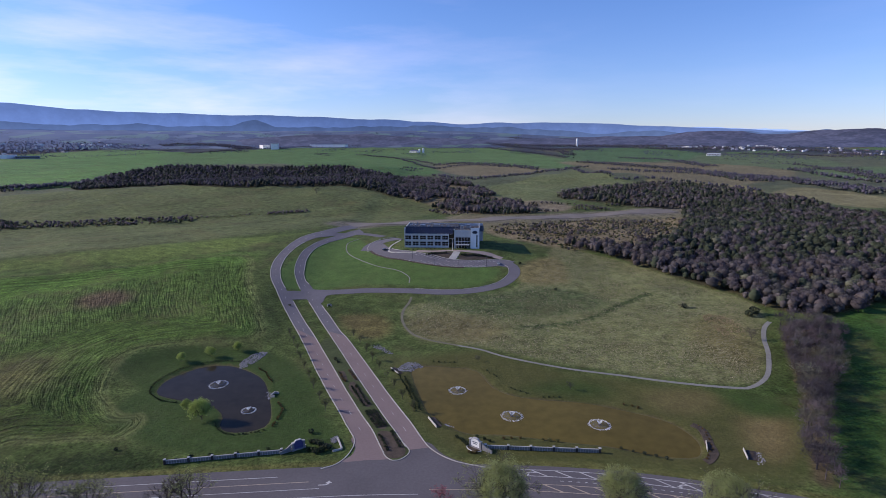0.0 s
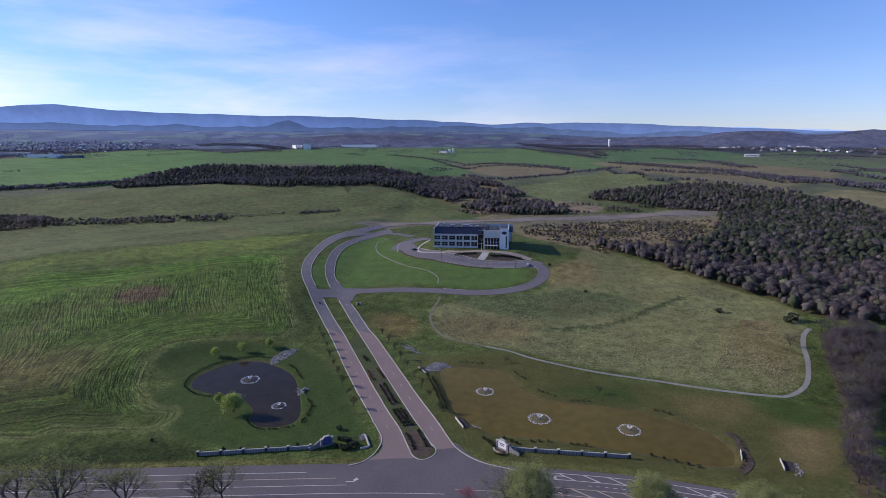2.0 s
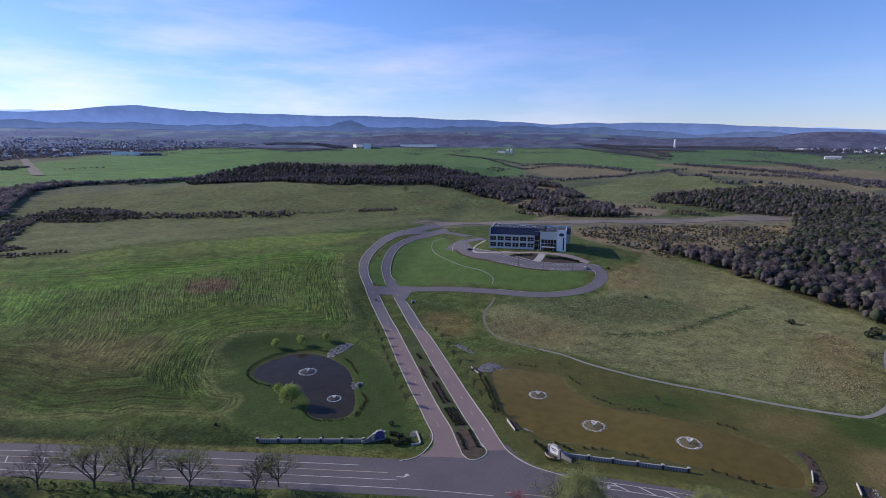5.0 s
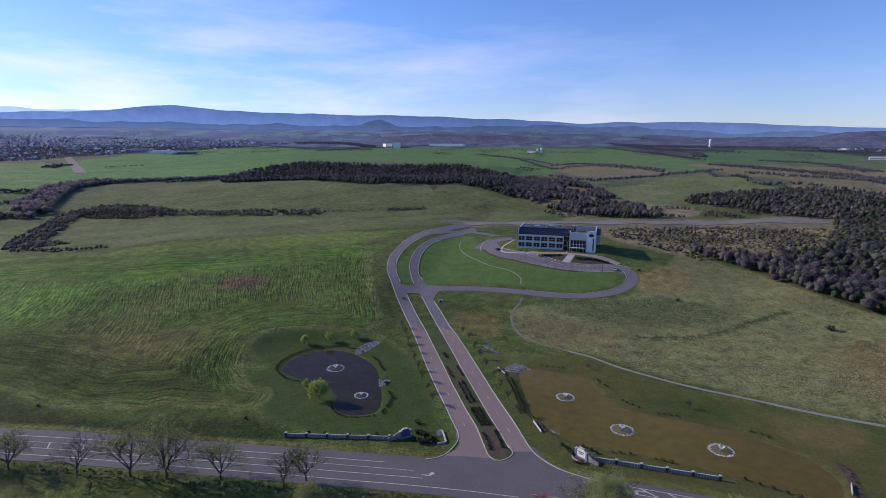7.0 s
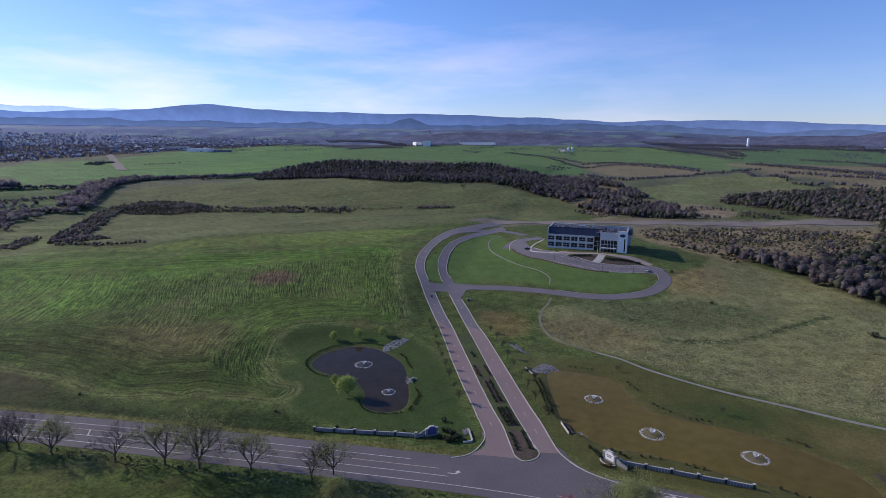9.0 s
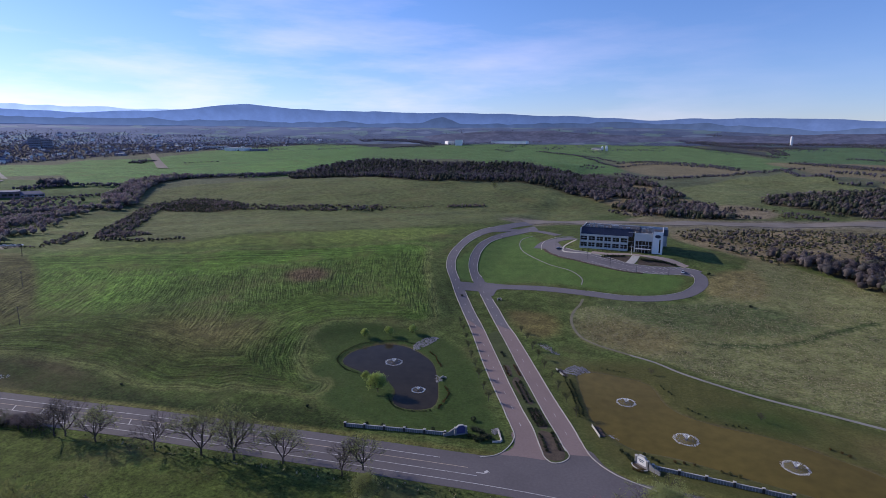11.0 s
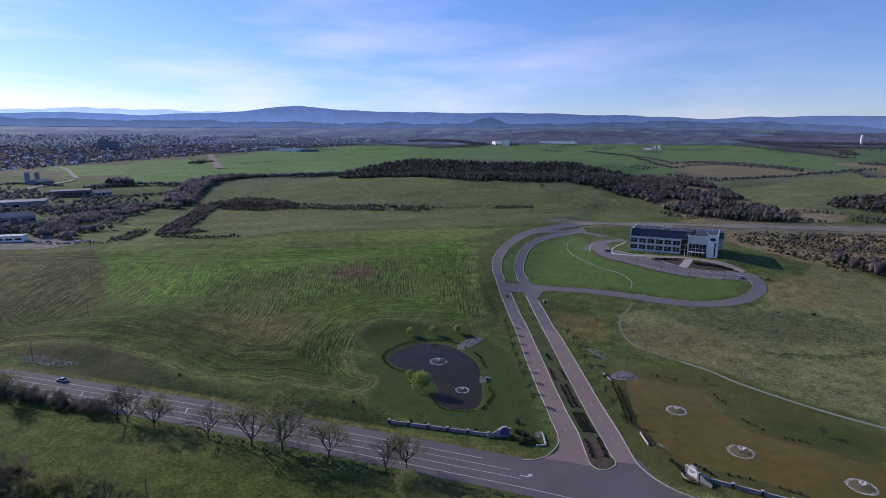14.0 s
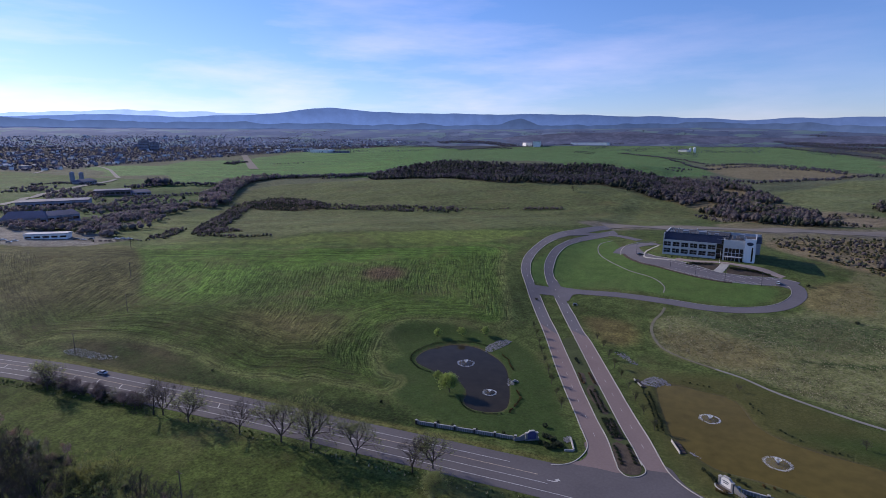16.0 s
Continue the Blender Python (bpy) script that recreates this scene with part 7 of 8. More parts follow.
def town(name, ring, count, label, tall, seed):
    """Roofs and walls of a far town, too many to count."""
    r = random.Random(seed)
    ring = spline(ring, 60, True)
    lo, hi = ring.min(0), ring.max(0)
    v, f, mi = [], [], []
    made = 0
    while made < count:
        x, y = r.uniform(lo[0], hi[0]), r.uniform(lo[1], hi[1])
        if inside(np.array([x]), np.array([y]), ring)[0] < 0:
            continue
        made += 1
        z = on_fast(x, y)
        w, d, h, q = r.uniform(4, 8), r.uniform(3.5, 5.5), r.uniform(*tall), r.uniform(0, 3.14)
        big = r.random() < 0.10
        if big:
            w, d = w * 2.6, d * 2.4
        up_ = 0.5 if big else r.uniform(2.0, 3.5)
        c, s = math.cos(q), math.sin(q)
        base = [(-w, -d, -2), (w, -d, -2), (w, d, -2), (-w, d, -2), (-w, -d, h), (w, -d, h), (w, d, h), (-w, d, h), (-w, 0, h + up_), (w, 0, h + up_)]
        n = len(v)
        v += [(px_ * c - py_ * s + x, px_ * s + py_ * c + y, pz_ + z) for px_, py_, pz_ in base]
        faces = [(0, 1, 5, 4), (1, 2, 6, 9, 5), (2, 3, 7, 6), (3, 0, 4, 8, 7), (4, 5, 9, 8), (6, 7, 8, 9)]
        f += [tuple(k + n for k in g) for g in faces]
        wall = r.choice((0, 0, 1, 1, 1, 2, 4))
        roof_ = 4 if big or r.random() < 0.22 else 3
        mi += [wall] * 4 + [roof_] * 2
    ob = new(name, mesh_of(name, v, f, [WHITEWALL, GREYWALL, BRICKWALL, SLATE, PALEROOF], mi))
    return tagged(ob, label, "town", kind="stuff")


TOWN = [(-1659.2, 749.3), (-2998.8, 1367.8), (-3436.9, 1572.1), (-3334.7, 1953.3), (-2857.9, 2563.1), (-1931.1, 3145), (-1633.3, 3066.9), (-1731.4, 2819), (-1800.2, 2460), (-1826.5, 2040.8), (-1802.3, 1669.7), (-1715.1, 1352.9), (-1599.4, 1008.8), (-1539.6, 848.6)]
town("town", TOWN, 560, "houses and works of a far town among trees", (4, 8), 5)
EAST = [(1213, 2973.4), (1607.8, 3028.1), (1871.4, 2689.4), (1898.7, 2350.2), (1694.8, 2094.5), (1567.6, 2468.3)]
town("village", EAST, 70, "scattered white houses below the far hills", (4, 7), 6)
# town trees turned blue in colour for the haze before them
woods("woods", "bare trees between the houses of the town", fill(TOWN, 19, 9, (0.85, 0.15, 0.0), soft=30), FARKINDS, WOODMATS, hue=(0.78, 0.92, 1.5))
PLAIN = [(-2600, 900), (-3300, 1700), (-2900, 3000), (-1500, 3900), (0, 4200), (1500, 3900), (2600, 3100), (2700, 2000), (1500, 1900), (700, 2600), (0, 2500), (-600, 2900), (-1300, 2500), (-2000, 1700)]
# the far copses' hue holds the haze as well
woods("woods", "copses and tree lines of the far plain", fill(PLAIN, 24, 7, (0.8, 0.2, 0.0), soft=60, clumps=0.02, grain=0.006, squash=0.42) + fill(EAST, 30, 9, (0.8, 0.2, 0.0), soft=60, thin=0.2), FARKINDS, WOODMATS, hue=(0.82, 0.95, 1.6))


# ---- fountains ----
SPRAY = FOAM.copy()
SPRAY.name = "fine falling spray"
sn, sl = SPRAY.node_tree.nodes, SPRAY.node_tree.links
thin, clear = sn.new("ShaderNodeMixShader"), sn.new("ShaderNodeBsdfTransparent")
thin.inputs[0].default_value = 0.05
sl.new(clear.outputs[0], thin.inputs[1])
sl.new(sn["Principled BSDF"].outputs[0], thin.inputs[2])
sl.new(thin.outputs[0], sn["Material Output"].inputs["Surface"])


def fountain(at, level, r, label):
    t = thing("fountain", label, "fountain", pose(*at, level), "pond fountains")
    part("float", Shape().tube((0, 0, -0.2), (0, 0, 0.25), 0.7, 0.55, 12, True), MULCH, t)
    q = random.Random(int(r * 100))
    ringed, jets, core = Shape(), Shape(), Shape()
    for i in range(1500):
        a, rr = q.uniform(0, 2 * math.pi), r * (1 + q.gauss(0, 0.07))
        c = np.array((rr * math.cos(a), rr * math.sin(a), q.uniform(0.03, 0.10)))
        leaf_at(ringed, q, c, q.uniform(0.05, 0.10))
    # a thin domed veil of falling drops
    turns, steps = 48, 10
    v = [(r * u * math.cos(2 * math.pi * i / turns), r * u * math.sin(2 * math.pi * i / turns), 0.15 + 0.88 * r * u * (1 - u)) for u in np.linspace(0.12, 1.0, steps) for i in range(turns)]
    jets.add(v, [(k * turns + i, k * turns + (i + 1) % turns, (k + 1) * turns + (i + 1) % turns, (k + 1) * turns + i) for k in range(steps - 1) for i in range(turns)])
    tagged(part("foam_ring", ringed, FOAM, t, "white ring of splashes on the water"), kind="stuff")
    tagged(part("spray", jets, SPRAY, t, "thin domed veil of falling drops"), kind="stuff")
    for i in range(16):
        a = 2 * math.pi * i / 16
        core.tube((0, 0, 0.2), (r * 0.27 * math.cos(a), r * 0.27 * math.sin(a), r * 0.42), 0.05, 0.07, 3)
    part("jet", core, FOAM, t, "white core of the jet")


for at, r in (((-91, 203.9), 3.5), ((-71.2, 182.2), 2.5)):
    fountain(at, WATER_LEFT, r, "spraying fountain in the dark pond")
for at, r in (((5.5, 197.6), 3.2), ((24.2, 177.1), 3.6), ((53.6, 170.9), 3.5)):
    fountain(at, WATER_RIGHT, r, "spraying fountain in the muddy pond")


# ---- stones ----
def stones(name, ring, count, size, label, mat=ROCK):
    q = random.Random(count)
    ring = spline(ring, 2, True)
    lo, hi = ring.min(0), ring.max(0)
    v, f = [], []
    made = 0
    while made < count:
        x, y = q.uniform(lo[0], hi[0]), q.uniform(lo[1], hi[1])
        if inside(np.array([x]), np.array([y]), ring)[0] < 0:
            continue
        made += 1
        z, s = on_ground(x, y), size * q.uniform(0.5, 1.2)
        pts = [(s * q.uniform(0.7, 1.1), 0, 0), (0, s * q.uniform(0.6, 1.0), 0.1 * s), (-s * q.uniform(0.7, 1.1), 0, 0), (0, -s * q.uniform(0.6, 1.0), 0), (0.2 * s, 0.1 * s, s * q.uniform(0.4, 0.8)), (-0.1 * s, 0, -0.4 * s)]
        n = len(v)
        v += [(a + x, b + y, c + z + 0.1 * s) for a, b, c in pts]
        f += [tuple(k + n for k in g) for g in ((0, 1, 4), (1, 2, 4), (2, 3, 4), (3, 0, 4), (1, 0, 5), (2, 1, 5), (3, 2, 5), (0, 3, 5))]
    return tagged(new(name, mesh_of(name, v, f, mat)), label, "stones", kind="stuff")


stones("riprap", [(-89.4, 220.9), (-85.4, 220.5), (-81.2, 232.4), (-81.8, 235.7), (-85.2, 235.5), (-88.7, 229.3)], 420, 0.45, "grey riprap lining the inlet of the dark pond")
stones("riprap", [(-20.1, 215.8), (-17, 223.3), (-13.7, 224.7), (-9.1, 221), (-9.8, 217.2), (-15.1, 215.4)], 380, 0.45, "grey riprap at the inlet of the long pond")
stones("riprap", [(0.3, 171.6), (3.6, 173.2), (7.9, 171.6), (7.2, 169.6), (2.6, 169.8)], 260, 0.36, "grey riprap on the bank of the long pond")
stones("riprap", [(-34.4, 243.4), (-31.3, 244.7), (-25.7, 238.5), (-22.6, 234), (-25.8, 234.6), (-30.6, 239.3)], 160, 0.35, "stony ditch beside the boulevard")
stones("riprap", [(-70, 194), (-68.4, 197.7), (-65.4, 191.9), (-67.9, 190.7)], 90, 0.35, "stones at the outlet of the dark pond")
stones("riprap", [(96.7, 152.6), (98.4, 152.6), (97, 147.2), (93.9, 145.9)], 50, 0.35, "stones below the culvert mouth")
stones("stones", [(-257.9, 129.7), (-254.5, 134.8), (-240.3, 136.3), (-230.3, 138.1), (-234.1, 132.4), (-248.9, 129.1)], 330, 0.30, "pale stones strewn on the verge", surface("pale stone", (0.6, 0.58, 0.55), 0.9, 0.2, 1.0, 0.2))
stones("stones", [(-37.1, 162.5), (-35.2, 163.8), (-34.6, 160.4), (-36.2, 159.3)], 160, 0.28, "pale stones beside the entrance")


# ---- low concrete works ----
def headwall(at, turn, wide, tall, label):
    t = thing("headwall", label, "wall", pose(*at, on_ground(*at), 0, 0, turn))
    part("wall", wall_with_openings(-wide / 2, wide / 2, -0.5, tall, 0.35, [(-0.6, 0.6, 0.0, tall * 0.6)]), CONCRETE, t)
    for x in (-wide / 2, wide / 2):
        part("wing", Shape().box(x - 0.15, x + 0.15, -wide * 0.45, -0.003, -0.5, tall * 0.8), CONCRETE, t)
    # dark plate behind the hole, for the shade inside it
    part("dark_backing", Shape().box(-0.6, 0.6, 0.36, 0.5, -0.4, tall * 0.6), MULCH, t)


headwall((-65.6, 193.9), 75, 3.0, 1.0, "pale concrete outlet box beside the dark pond")


def wing(a, b, tall, label, grate=0.0):
    """A thin pale wall between two places, with a dark slab for a shaded pit beside it, under an added grate."""
    d = np.array(b) - np.array(a)
    n = float(np.linalg.norm(d))
    t = thing("culvert_wall", label, "wall", pose(*a, min(on_ground(*a), on_ground(*b)), 0, 0, math.degrees(math.atan2(d[1], d[0]))))
    part("wall", Shape().box(0, n, -0.13, 0.13, -0.5, tall, 0.03), CONCRETE, t)
    if grate:
        # solid dark slab in place of a dug pit's shade
        part("shade_slab", Shape().box(0.2, n - 0.2, 0.133, grate, -0.5, 0.12), MULCH, t)
        bars = Shape()
        for i in range(9):
            x = 0.3 + (n - 0.6) * i / 8
            bars.box(x - 0.03, x + 0.03, 0.14, grate, 0.123, 0.2)
        part("grate", bars, DARKMETAL, t, "dark steel grate added over the slab")


wing((92.4, 148.9), (94, 154.4), 0.8, "pale concrete wing wall of a culvert in the lawn", -3.4)
wing((84.4, 158.8), (82.4, 153.6), 0.9, "thin white concrete wall in a mulch bed by the long pond")
road("mulch_bed", spline([(84.8, 169.9), (86.7, 167.2), (86.3, 162.6), (84.9, 157.2), (84.1, 152.7), (80.7, 148.7), (78.9, 147.8)], 2), 2.8, MULCH, "curved bark mulch bed at the end of the long pond", 0.06)
wing((-5.4, 175.3), (-2.5, 168.7), 0.8, "pale concrete culvert wall beside the long pond", 2.2)
wing((-22.7, 218.6), (-18.6, 212.0), 0.6, "low concrete culvert wall above the long pond", 2.0)
headwall((-65.2, 297.3), 20, 2.2, 1.2, "small pale concrete inlet by the boulevard")
marker = thing("low_wall", "angled low white wall beside the entrance", "wall", pose(-32.3, 155.9, on_ground(-32.3, 155.9)))
for a, b in (((0.0, 0.0), (-2.6, 6.5)), ((-0.1, -0.3), (-2.7, -1.5))):
    run_ = math.hypot(b[0] - a[0], b[1] - a[1])
    n_ = max(3, round(run_ / 1.1))
    for i in range(n_):
        part("block", Shape().box(i * run_ / n_, (i + 0.98) * run_ / n_, -0.24, 0.24, -0.3, 0.55, 0.04), CAPSTONE, marker, m=pose(*a, 0, 0, 0, math.degrees(math.atan2(b[1] - a[1], b[0] - a[0]))))


# ---- shrubs ----
def shrub_kind(seed, mat, tint, label):
    q = random.Random(seed)
    s = Shape()
    for _ in range(110):
        d = np.array([q.gauss(0, 1) for _ in range(3)])
        d /= np.linalg.norm(d)
        leaf_at(s, q, d * np.array((0.5, 0.5, 0.42)) * q.uniform(0.5, 1.0) + np.array((0, 0, 0.42)), q.uniform(0.10, 0.2))
    t = thing("shrub", label, "shrub")
    part("foliage", tint_mesh(s.mesh("foliage", mat), tint), None, t)
    w = Shape()
    for _ in range(5):
        a = q.uniform(0, 6.28)
        w.tube((0, 0, -0.1), (0.25 * math.cos(a), 0.25 * math.sin(a), 0.4), 0.03, 0.015, 4)
    part("stem", w, BARK, t)
    return t


DARK_SHRUB = shrub_kind(1, SHRUB, (0.75, 0.85, 0.8), "rounded dark green shrub in bark mulch")
RUST_SHRUB = shrub_kind(2, SHRUB, (2.0, 1.15, 0.85), "rust-brown shrub in bark mulch")
CEDAR_BUSH = shrub_kind(3, NEEDLE, (1.0, 1.0, 1.0), "dense dark evergreen bush in the meadow")
GRASSY = shrub_kind(4, SHRUB, (2.3, 1.9, 1.4), "clump of dry ornamental grass")


def bush(kind, at, scale, group):
    return plant(kind, at, scale, group)


CENTRE = (even(cut(OUT_R, 0, 140), 141) + even(cut(IN_L, 0, 140), 141)) / 2
for a, b, offs, kind, scale in ((3, 14, (-2.0, 2.0), DARK_SHRUB, 1.15), (18, 30, (-1.4, 0.0, 1.3), DARK_SHRUB, 1.25), (35, 53, (-0.9, 0.9), DARK_SHRUB, 1.2), (58, 68, (-2.3, 2.1), RUST_SHRUB, 1.1), (78, 82, (-0.6,), CEDAR_BUSH, 1.4)):
    s = a
    while s < b:
        for o in offs:
            p = cut(side(CENTRE, o), s, s + 1)[0]
            bush(kind, (float(p[0]) + rnd.uniform(-0.2, 0.2), float(p[1]) + rnd.uniform(-0.2, 0.2)), scale * rnd.uniform(0.8, 1.2), "shrubs in the median bed")
        s += 1.9
for line, group, kind, step, scale in (
    ([(-79.3, 218.9), (-74.3, 213.0), (-70.1, 205.4)], "plants round the dark pond", RUST_SHRUB, 1.5, 0.85), ([(-61.3, 186.8), (-58.7, 181.7), (-58.5, 174.7), (-58.7, 170.2)], "plants round the dark pond", RUST_SHRUB, 1.3, 0.9),
    ([(-79.5, 172.6), (-78, 170.1), (-73.8, 166.2), (-68.4, 165), (-61, 167.3)], "plants round the dark pond", DARK_SHRUB, 1.2, 0.7), ([(-88, 225.2), (-100, 226), (-110.9, 219.7), (-115.9, 211.4), (-116.8, 202.7), (-114, 195.7), (-107.9, 190.5), (-100.4, 187.8)], "plants round the dark pond", DARK_SHRUB, 1.3, 0.75),
    ([(-4.2, 225), (5, 224.1)], "plants round the long pond", DARK_SHRUB, 2.2, 0.8), ([(18.5, 215), (21.7, 208.8)], "plants round the long pond", DARK_SHRUB, 1.9, 0.8), ([(26.5, 198.7), (31.6, 194.2)], "plants round the long pond", DARK_SHRUB, 1.9, 0.8),
    ([(38, 190.9), (43.9, 190.3)], "plants round the long pond", DARK_SHRUB, 1.9, 0.8), ([(66.6, 184.3), (70.8, 181.6)], "plants round the long pond", RUST_SHRUB, 2.0, 1.0), ([(55.8, 155.5), (62.2, 152.5), (68.1, 149.7)], "plants round the long pond", CEDAR_BUSH, 3.2, 1.1),
    ([(-16.1, 209.3), (-12.7, 197.7), (-8.3, 181.3)], "plants round the long pond", DARK_SHRUB, 1.4, 0.9), ([(-18.7, 211.6), (-14, 196.7), (-9.7, 180.4)], "plants round the long pond", DARK_SHRUB, 1.8, 0.9), ([(87, 168.7), (86.7, 162.5), (84.4, 154.9), (80.1, 149.6)], "plants round the long pond", RUST_SHRUB, 2.0, 0.8),
    ([(4.6, 162.5), (6.3, 159.7), (7.3, 157.4)], "shrubs round the white sign", DARK_SHRUB, 1.4, 1.2), ([(7.9, 153.8), (9.8, 153.1)], "shrubs round the white sign", RUST_SHRUB, 1.6, 1.2), ([(11.2, 162.5), (14.8, 159.8)], "shrubs round the white sign", DARK_SHRUB, 1.8, 1.1),
    # bushes by the pitched sign: dark shrubs, massed to stand for its cast shadow
    ([(19.9, 161.1), (24.9, 161.7)], "shrubs behind the low wall", RUST_SHRUB, 2.0, 0.9), ([(32.1, 160.7), (36.8, 160.1)], "shrubs behind the low wall", GRASSY, 3.0, 1.2), ([(-82, 150), (-72.5, 152.4), (-55.6, 155.5)], "shrubs behind the low wall", DARK_SHRUB, 7.0, 1.3), ([(-42.7, 159.7), (-39.9, 158.3), (-36.8, 155.8)], "dark shrubs beside the pitched sign", CEDAR_BUSH, 1.1, 2.2), ([(-42.9, 155.2), (-39.9, 153.9), (-38, 154.5)], "dark shrubs beside the pitched sign", DARK_SHRUB, 1.1, 2.0),
    ([(-11.9, 380.2), (2.4, 381.2)], "shrubs before the office", DARK_SHRUB, 1.7, 1.7), ([(13.7, 378.2), (25.9, 378.9), (34, 376.9)], "shrubs before the office", DARK_SHRUB, 1.5, 1.9), ([(-25.5, 391.6), (3.6, 394.8)], "shrubs before the office", DARK_SHRUB, 3.0, 1.0),
):
    line = spline(line, step)
    for p in line:
        bush(kind, (float(p[0]) + rnd.uniform(-0.3, 0.3), float(p[1]) + rnd.uniform(-0.3, 0.3)), scale * rnd.uniform(0.8, 1.25), group)
for at, scale in (((133.4, 287.3), 3.4), ((68.7, 319.5), 2.0), ((165.1, 274.8), 5.5), ((160.7, 271.6), 4.5), ((-183.4, 147.9), 1.2), ((-104.1, 156), 1.3), ((53.3, 365.9), 2.2), ((-87.2, 295.1), 1.6), ((-21.6, 215.5), 1.4), ((-44.4, 165.8), 2.0)):
    bush(CEDAR_BUSH, at, scale, "evergreen bushes in the grass")
for at, scale in (((146.4, 243.6), 0.55), ((162.2, 244), 0.6), ((150.8, 220.6), 0.6), ((15.3, 225.1), 0.25), ((49.7, 197), 0.3)):
    plant(BARE[1], at, scale, "bare trees round the meadow")


# ---- tussocks of dead grass ----
def tussocks(name, ring, count, size, mat, label, seed):
    q = random.Random(seed)
    ring = spline(ring, 10, True) if len(ring) < 40 else ring
    lo, hi = ring.min(0), ring.max(0)
    xs = np.array([q.uniform(lo[0], hi[0]) for _ in range(count * 3)])
    ys = np.array([q.uniform(lo[1], hi[1]) for _ in range(count * 3)])
    ok = np.flatnonzero(inside(xs, ys, ring) > 1.0)
    ok = [k for k in ok if noise.noise((xs[k] * 0.045, ys[k] * 0.045, 7.0)) + q.uniform(-0.35, 0.35) > -0.05][:count]
    zs = ground(xs[ok], ys[ok])
    v, f = [], []
    for x, y, z in zip(xs[ok], ys[ok], zs):
        s = size * q.uniform(0.5, 1.3)
        for _ in range(4):
            a, b = q.uniform(0, 6.28), q.uniform(0.3, 0.9) * s
            dx, dy = math.cos(a) * s * 0.5, math.sin(a) * s * 0.5
            n = len(v)
            v += [(x - dy * 0.7, y + dx * 0.7, z - 0.05), (x + dy * 0.7, y - dx * 0.7, z - 0.05), (x + dx, y + dy, z + b)]
            f.append((n, n + 1, n + 2))
    return tagged(new(name, mesh_of(name, v, f, mat)), label, "grass", kind="stuff")


DEADGRASS = surface("dead grass", (0.40, 0.36, 0.22), 0.95, 0.3, 0.8, 0.05, island=True)
GREENGRASS = surface("coarse green grass", (0.095, 0.125, 0.035), 0.95, 0.3, 0.8, 0.05, island=True)
tussocks("dead_grass", MEADOW, 18000, 0.42, DEADGRASS, "straw-coloured tussocks in the dry meadow", 1)
tussocks("coarse_grass", MEADOW, 4000, 0.4, GREENGRASS, "green tussocks in the dry meadow", 2)
RUSTGRASS = surface("rusty dead grass", (0.48, 0.37, 0.22), 0.95, 0.3, 0.8, 0.05, island=True)
tussocks("rusty_grass", [(135.8, 274.1), (144.1, 276.6), (150.9, 267.7), (150.1, 254.4), (142.6, 242.4), (135.7, 243.7), (134.3, 258.7)], 700, 0.62, RUSTGRASS, "orange-brown tussocks by the wood", 5)
tussocks("dead_grass", [(117.3, 247.6), (133.7, 245.1), (153.8, 250.9), (133.4, 213.3), (115.8, 205), (101.6, 220.1)], 900, 0.6, DEADGRASS, "big straw tussocks in the dry meadow", 6)
tussocks("dead_grass", [(130.8, 296.9), (141.4, 302.6), (151.2, 291.1), (143.9, 283.8), (131.6, 287.4)], 350, 0.9, DEADGRASS, "straw tussocks round an evergreen bush", 7)
VERGE = np.vstack([side(MAIN, 9.2)[int(0.1 * len(MAIN)):], side(MAIN, 15)[int(0.1 * len(MAIN)):][::-1]])
tussocks("verge_grass", VERGE, 9000, 0.7, GREENGRASS, "rough green verge along the main road", 3)
tussocks("verge_grass", VERGE, 4000, 0.7, DEADGRASS, "dead stalks along the main road's verge", 4)


# ---- poles ----
WOODPOLE = surface("weathered pole", (0.16, 0.13, 0.11), 0.9, 0.2, 2.0, 0.5)
for at, tall in (((-249.3, 130.2), 10), ((-274.6, 171.8), 10), ((-321.3, 205.7), 10), ((-382.9, 247.8), 9), ((-121.7, 84.8), 9)):
    t = thing("utility_pole", "weathered wooden utility pole in the field", "pole", pose(*at, on_ground(*at)), "utility poles")
    part("pole", Shape().tube((0, 0, -0.5), (0, 0, tall), 0.17, 0.11, 7, True), WOODPOLE, t)
    part("crossarm", Shape().box(-1.1, 1.1, -0.06, 0.06, tall - 0.9, tall - 0.75), WOODPOLE, t)
for at in ((-21.6, 376.1), (-6.1, 363.5), (10.3, 359.3), (29.5, 358.5), (-45.7, 398.1)):
    t = thing("lamp_post", "slim dark car park lamp post", "lamp", pose(*at, on_ground(*at)), "car park lamps")
    part("post", Shape().tube((0, 0, -0.2), (0, 0, 7.5), 0.12, 0.08, 6, True), DARKMETAL, t)
    part("lamp_head", Shape().box(-0.5, 0.5, -0.2, 0.2, 7.503, 7.65, 0.03), DARKMETAL, t)
t = thing("flagpole", "white flagpole before the office", "flagpole", pose(*(7, 386.6), on_ground(*(7, 386.6))))
part("pole", Shape().tube((0, 0, -0.2), (0, 0, 8.5), 0.10, 0.06, 8, True), WHITEWALL, t)
part("finial", Shape().tube((0, 0, 8.503), (0, 0, 8.75), 0.12, 0.05, 8, True), WHITEWALL, t)


# ---- cars ----
TYRE = surface("tyre rubber", (0.02, 0.02, 0.02), 0.9, 0.1)


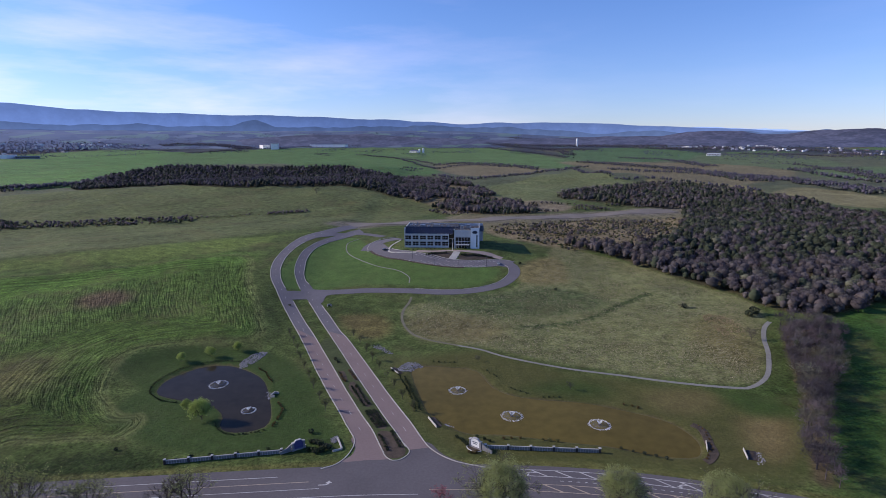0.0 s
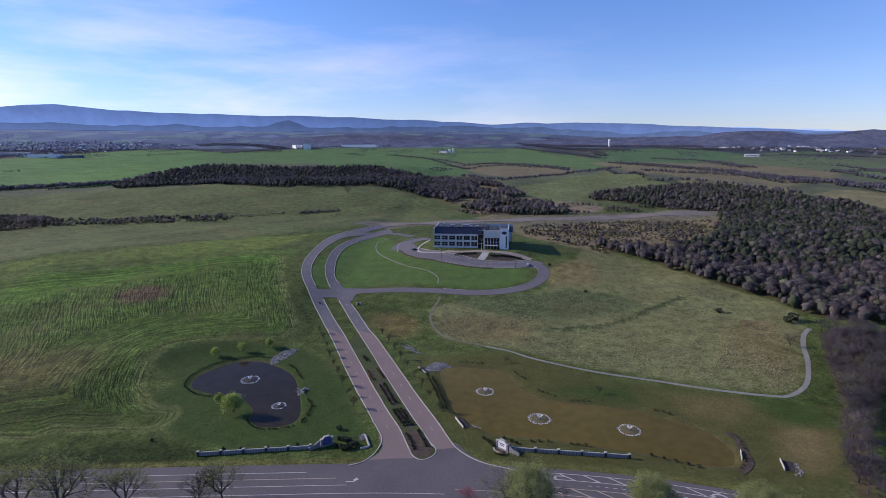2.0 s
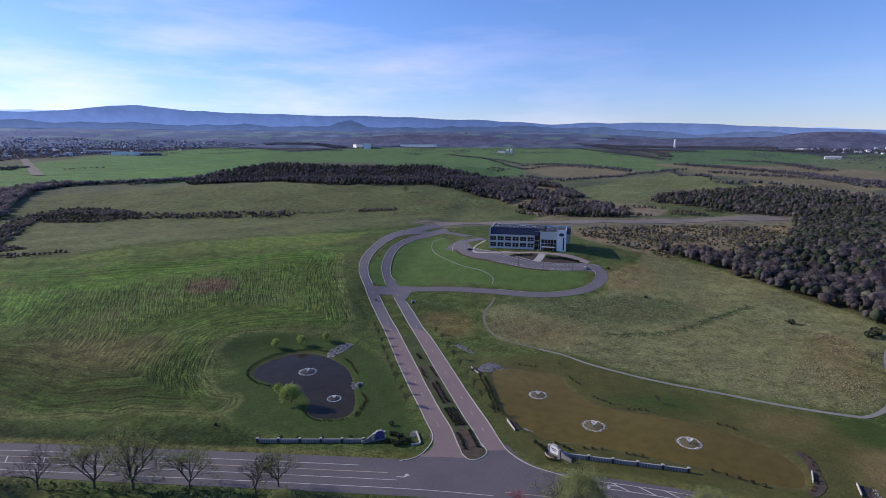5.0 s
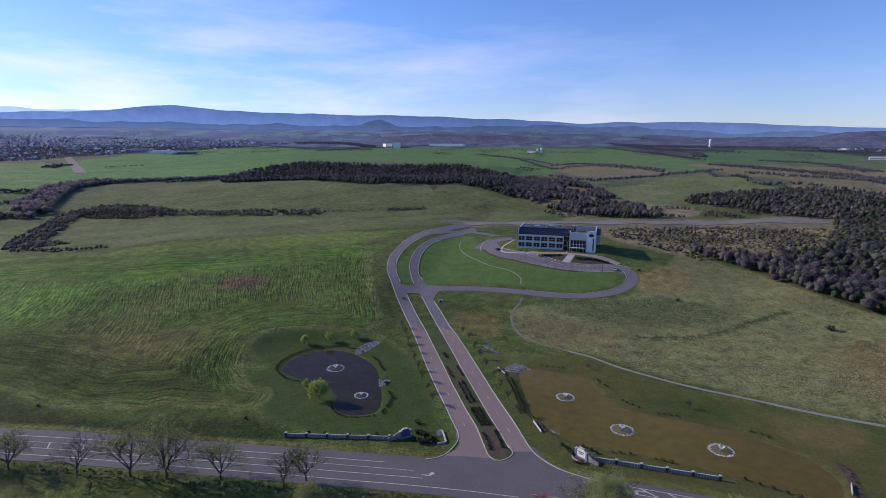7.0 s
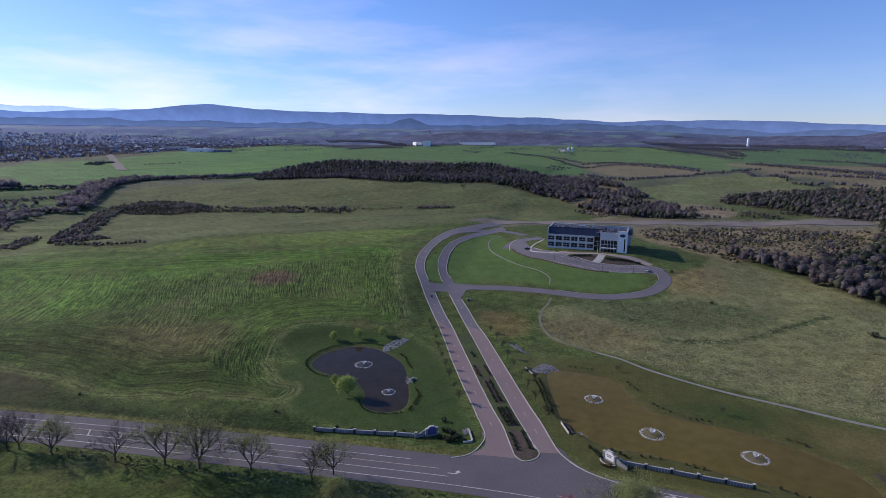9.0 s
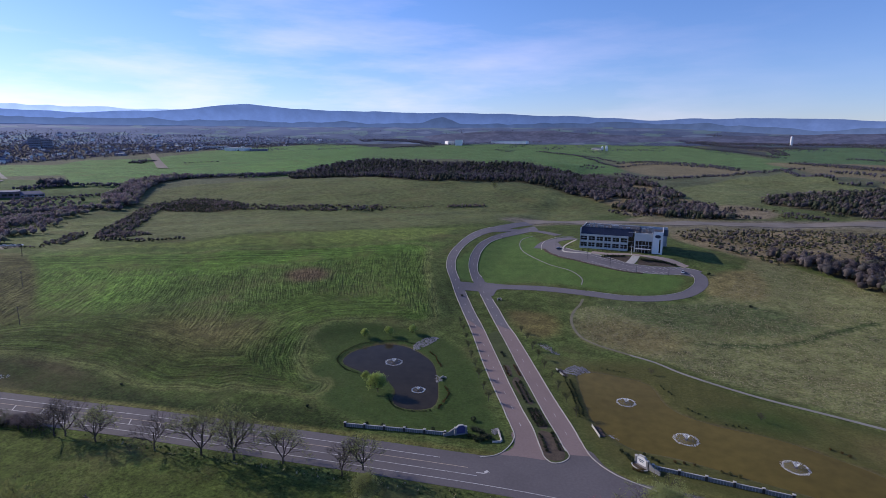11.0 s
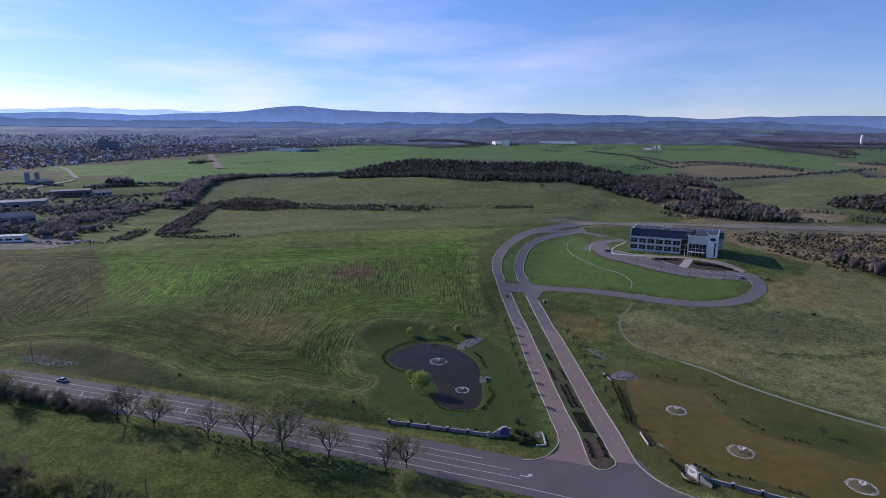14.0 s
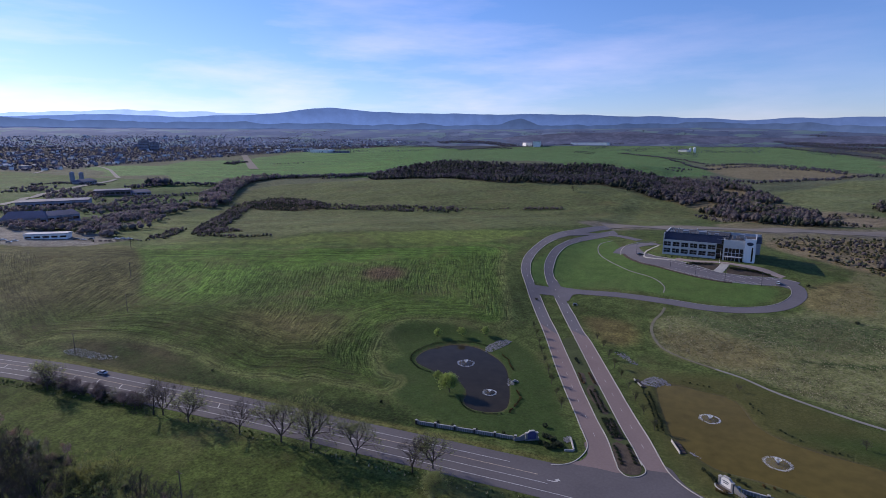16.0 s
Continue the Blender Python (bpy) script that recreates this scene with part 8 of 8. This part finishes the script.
def car_kind(colour, label):
    t = thing("car", label, "car")
    paint_ = glossy("car paint", colour, 0.25, 0.2)
    body = Shape()
    prof = [(-2.25, 0.35), (2.25, 0.35), (2.3, 0.7), (1.2, 0.92), (-1.9, 0.95), (-2.3, 0.8)]
    body.add([(x, -0.9, z) for x, z in prof] + [(x, 0.9, z) for x, z in prof], [tuple(range(6))[::-1], tuple(range(6, 12))] + [(i, (i + 1) % 6, (i + 1) % 6 + 6, i + 6) for i in range(6)])
    part("body", body, paint_, t)
    cab = Shape().add([(1.1, -0.82, 0.93), (0.35, -0.68, 1.42), (-1.1, -0.68, 1.42), (-1.75, -0.82, 0.953), (1.1, 0.82, 0.93), (0.35, 0.68, 1.42), (-1.1, 0.68, 1.42), (-1.75, 0.82, 0.953)], [(0, 1, 2, 3)[::-1], (4, 5, 6, 7), (0, 4, 5, 1), (2, 6, 7, 3)])
    part("windows", cab, GLASS, t)
    part("roof", Shape().box(-1.08, 0.33, -0.66, 0.66, 1.423, 1.46), paint_, t)
    for x in (-1.4, 1.4):
        for y in (-0.9, 0.9):
            w = part("wheel", Shape().tube((x, y - 0.1, 0.33), (x, y + 0.1, 0.33), 0.33, 0.33, 12, True), TYRE, t)
            part("rim", Shape().tube((x, y * 1.0 - 0.115, 0.33), (x, y + 0.115, 0.33), 0.19, 0.19, 8, True), STEEL, w)
    return t


SILVER, BLACK, WHITECAR = car_kind((0.6, 0.6, 0.62), "silver saloon car on the asphalt"), car_kind((0.02, 0.02, 0.025), "black saloon car on the asphalt"), car_kind((0.75, 0.75, 0.75), "white saloon car on the asphalt")


def car(kind, at, turn, used={}):
    m = pose(*at, on_ground(*at) + lift_at(at), 0, 0, turn)
    if kind.name in used:
        return copy_thing(kind, m)
    used[kind.name] = True
    kind.matrix_basis = m
    return kind


car(SILVER, (-220.7, 124.3), 190)
car(BLACK, (-42.8, 396), 20)
car(WHITECAR, (38.4, 365), 80)
for at, kind in zip([(-497.8, 219.5), (-484.8, 217.2), (-488.3, 223), (-464.7, 255.8), (-458, 257.3), (-456.3, 262.6), (-434.9, 269.9), (-427.5, 270.9), (-422, 272.5)], (WHITECAR, SILVER, WHITECAR, BLACK, SILVER, BLACK, WHITECAR, SILVER, WHITECAR)):
    car(kind, at, 35)
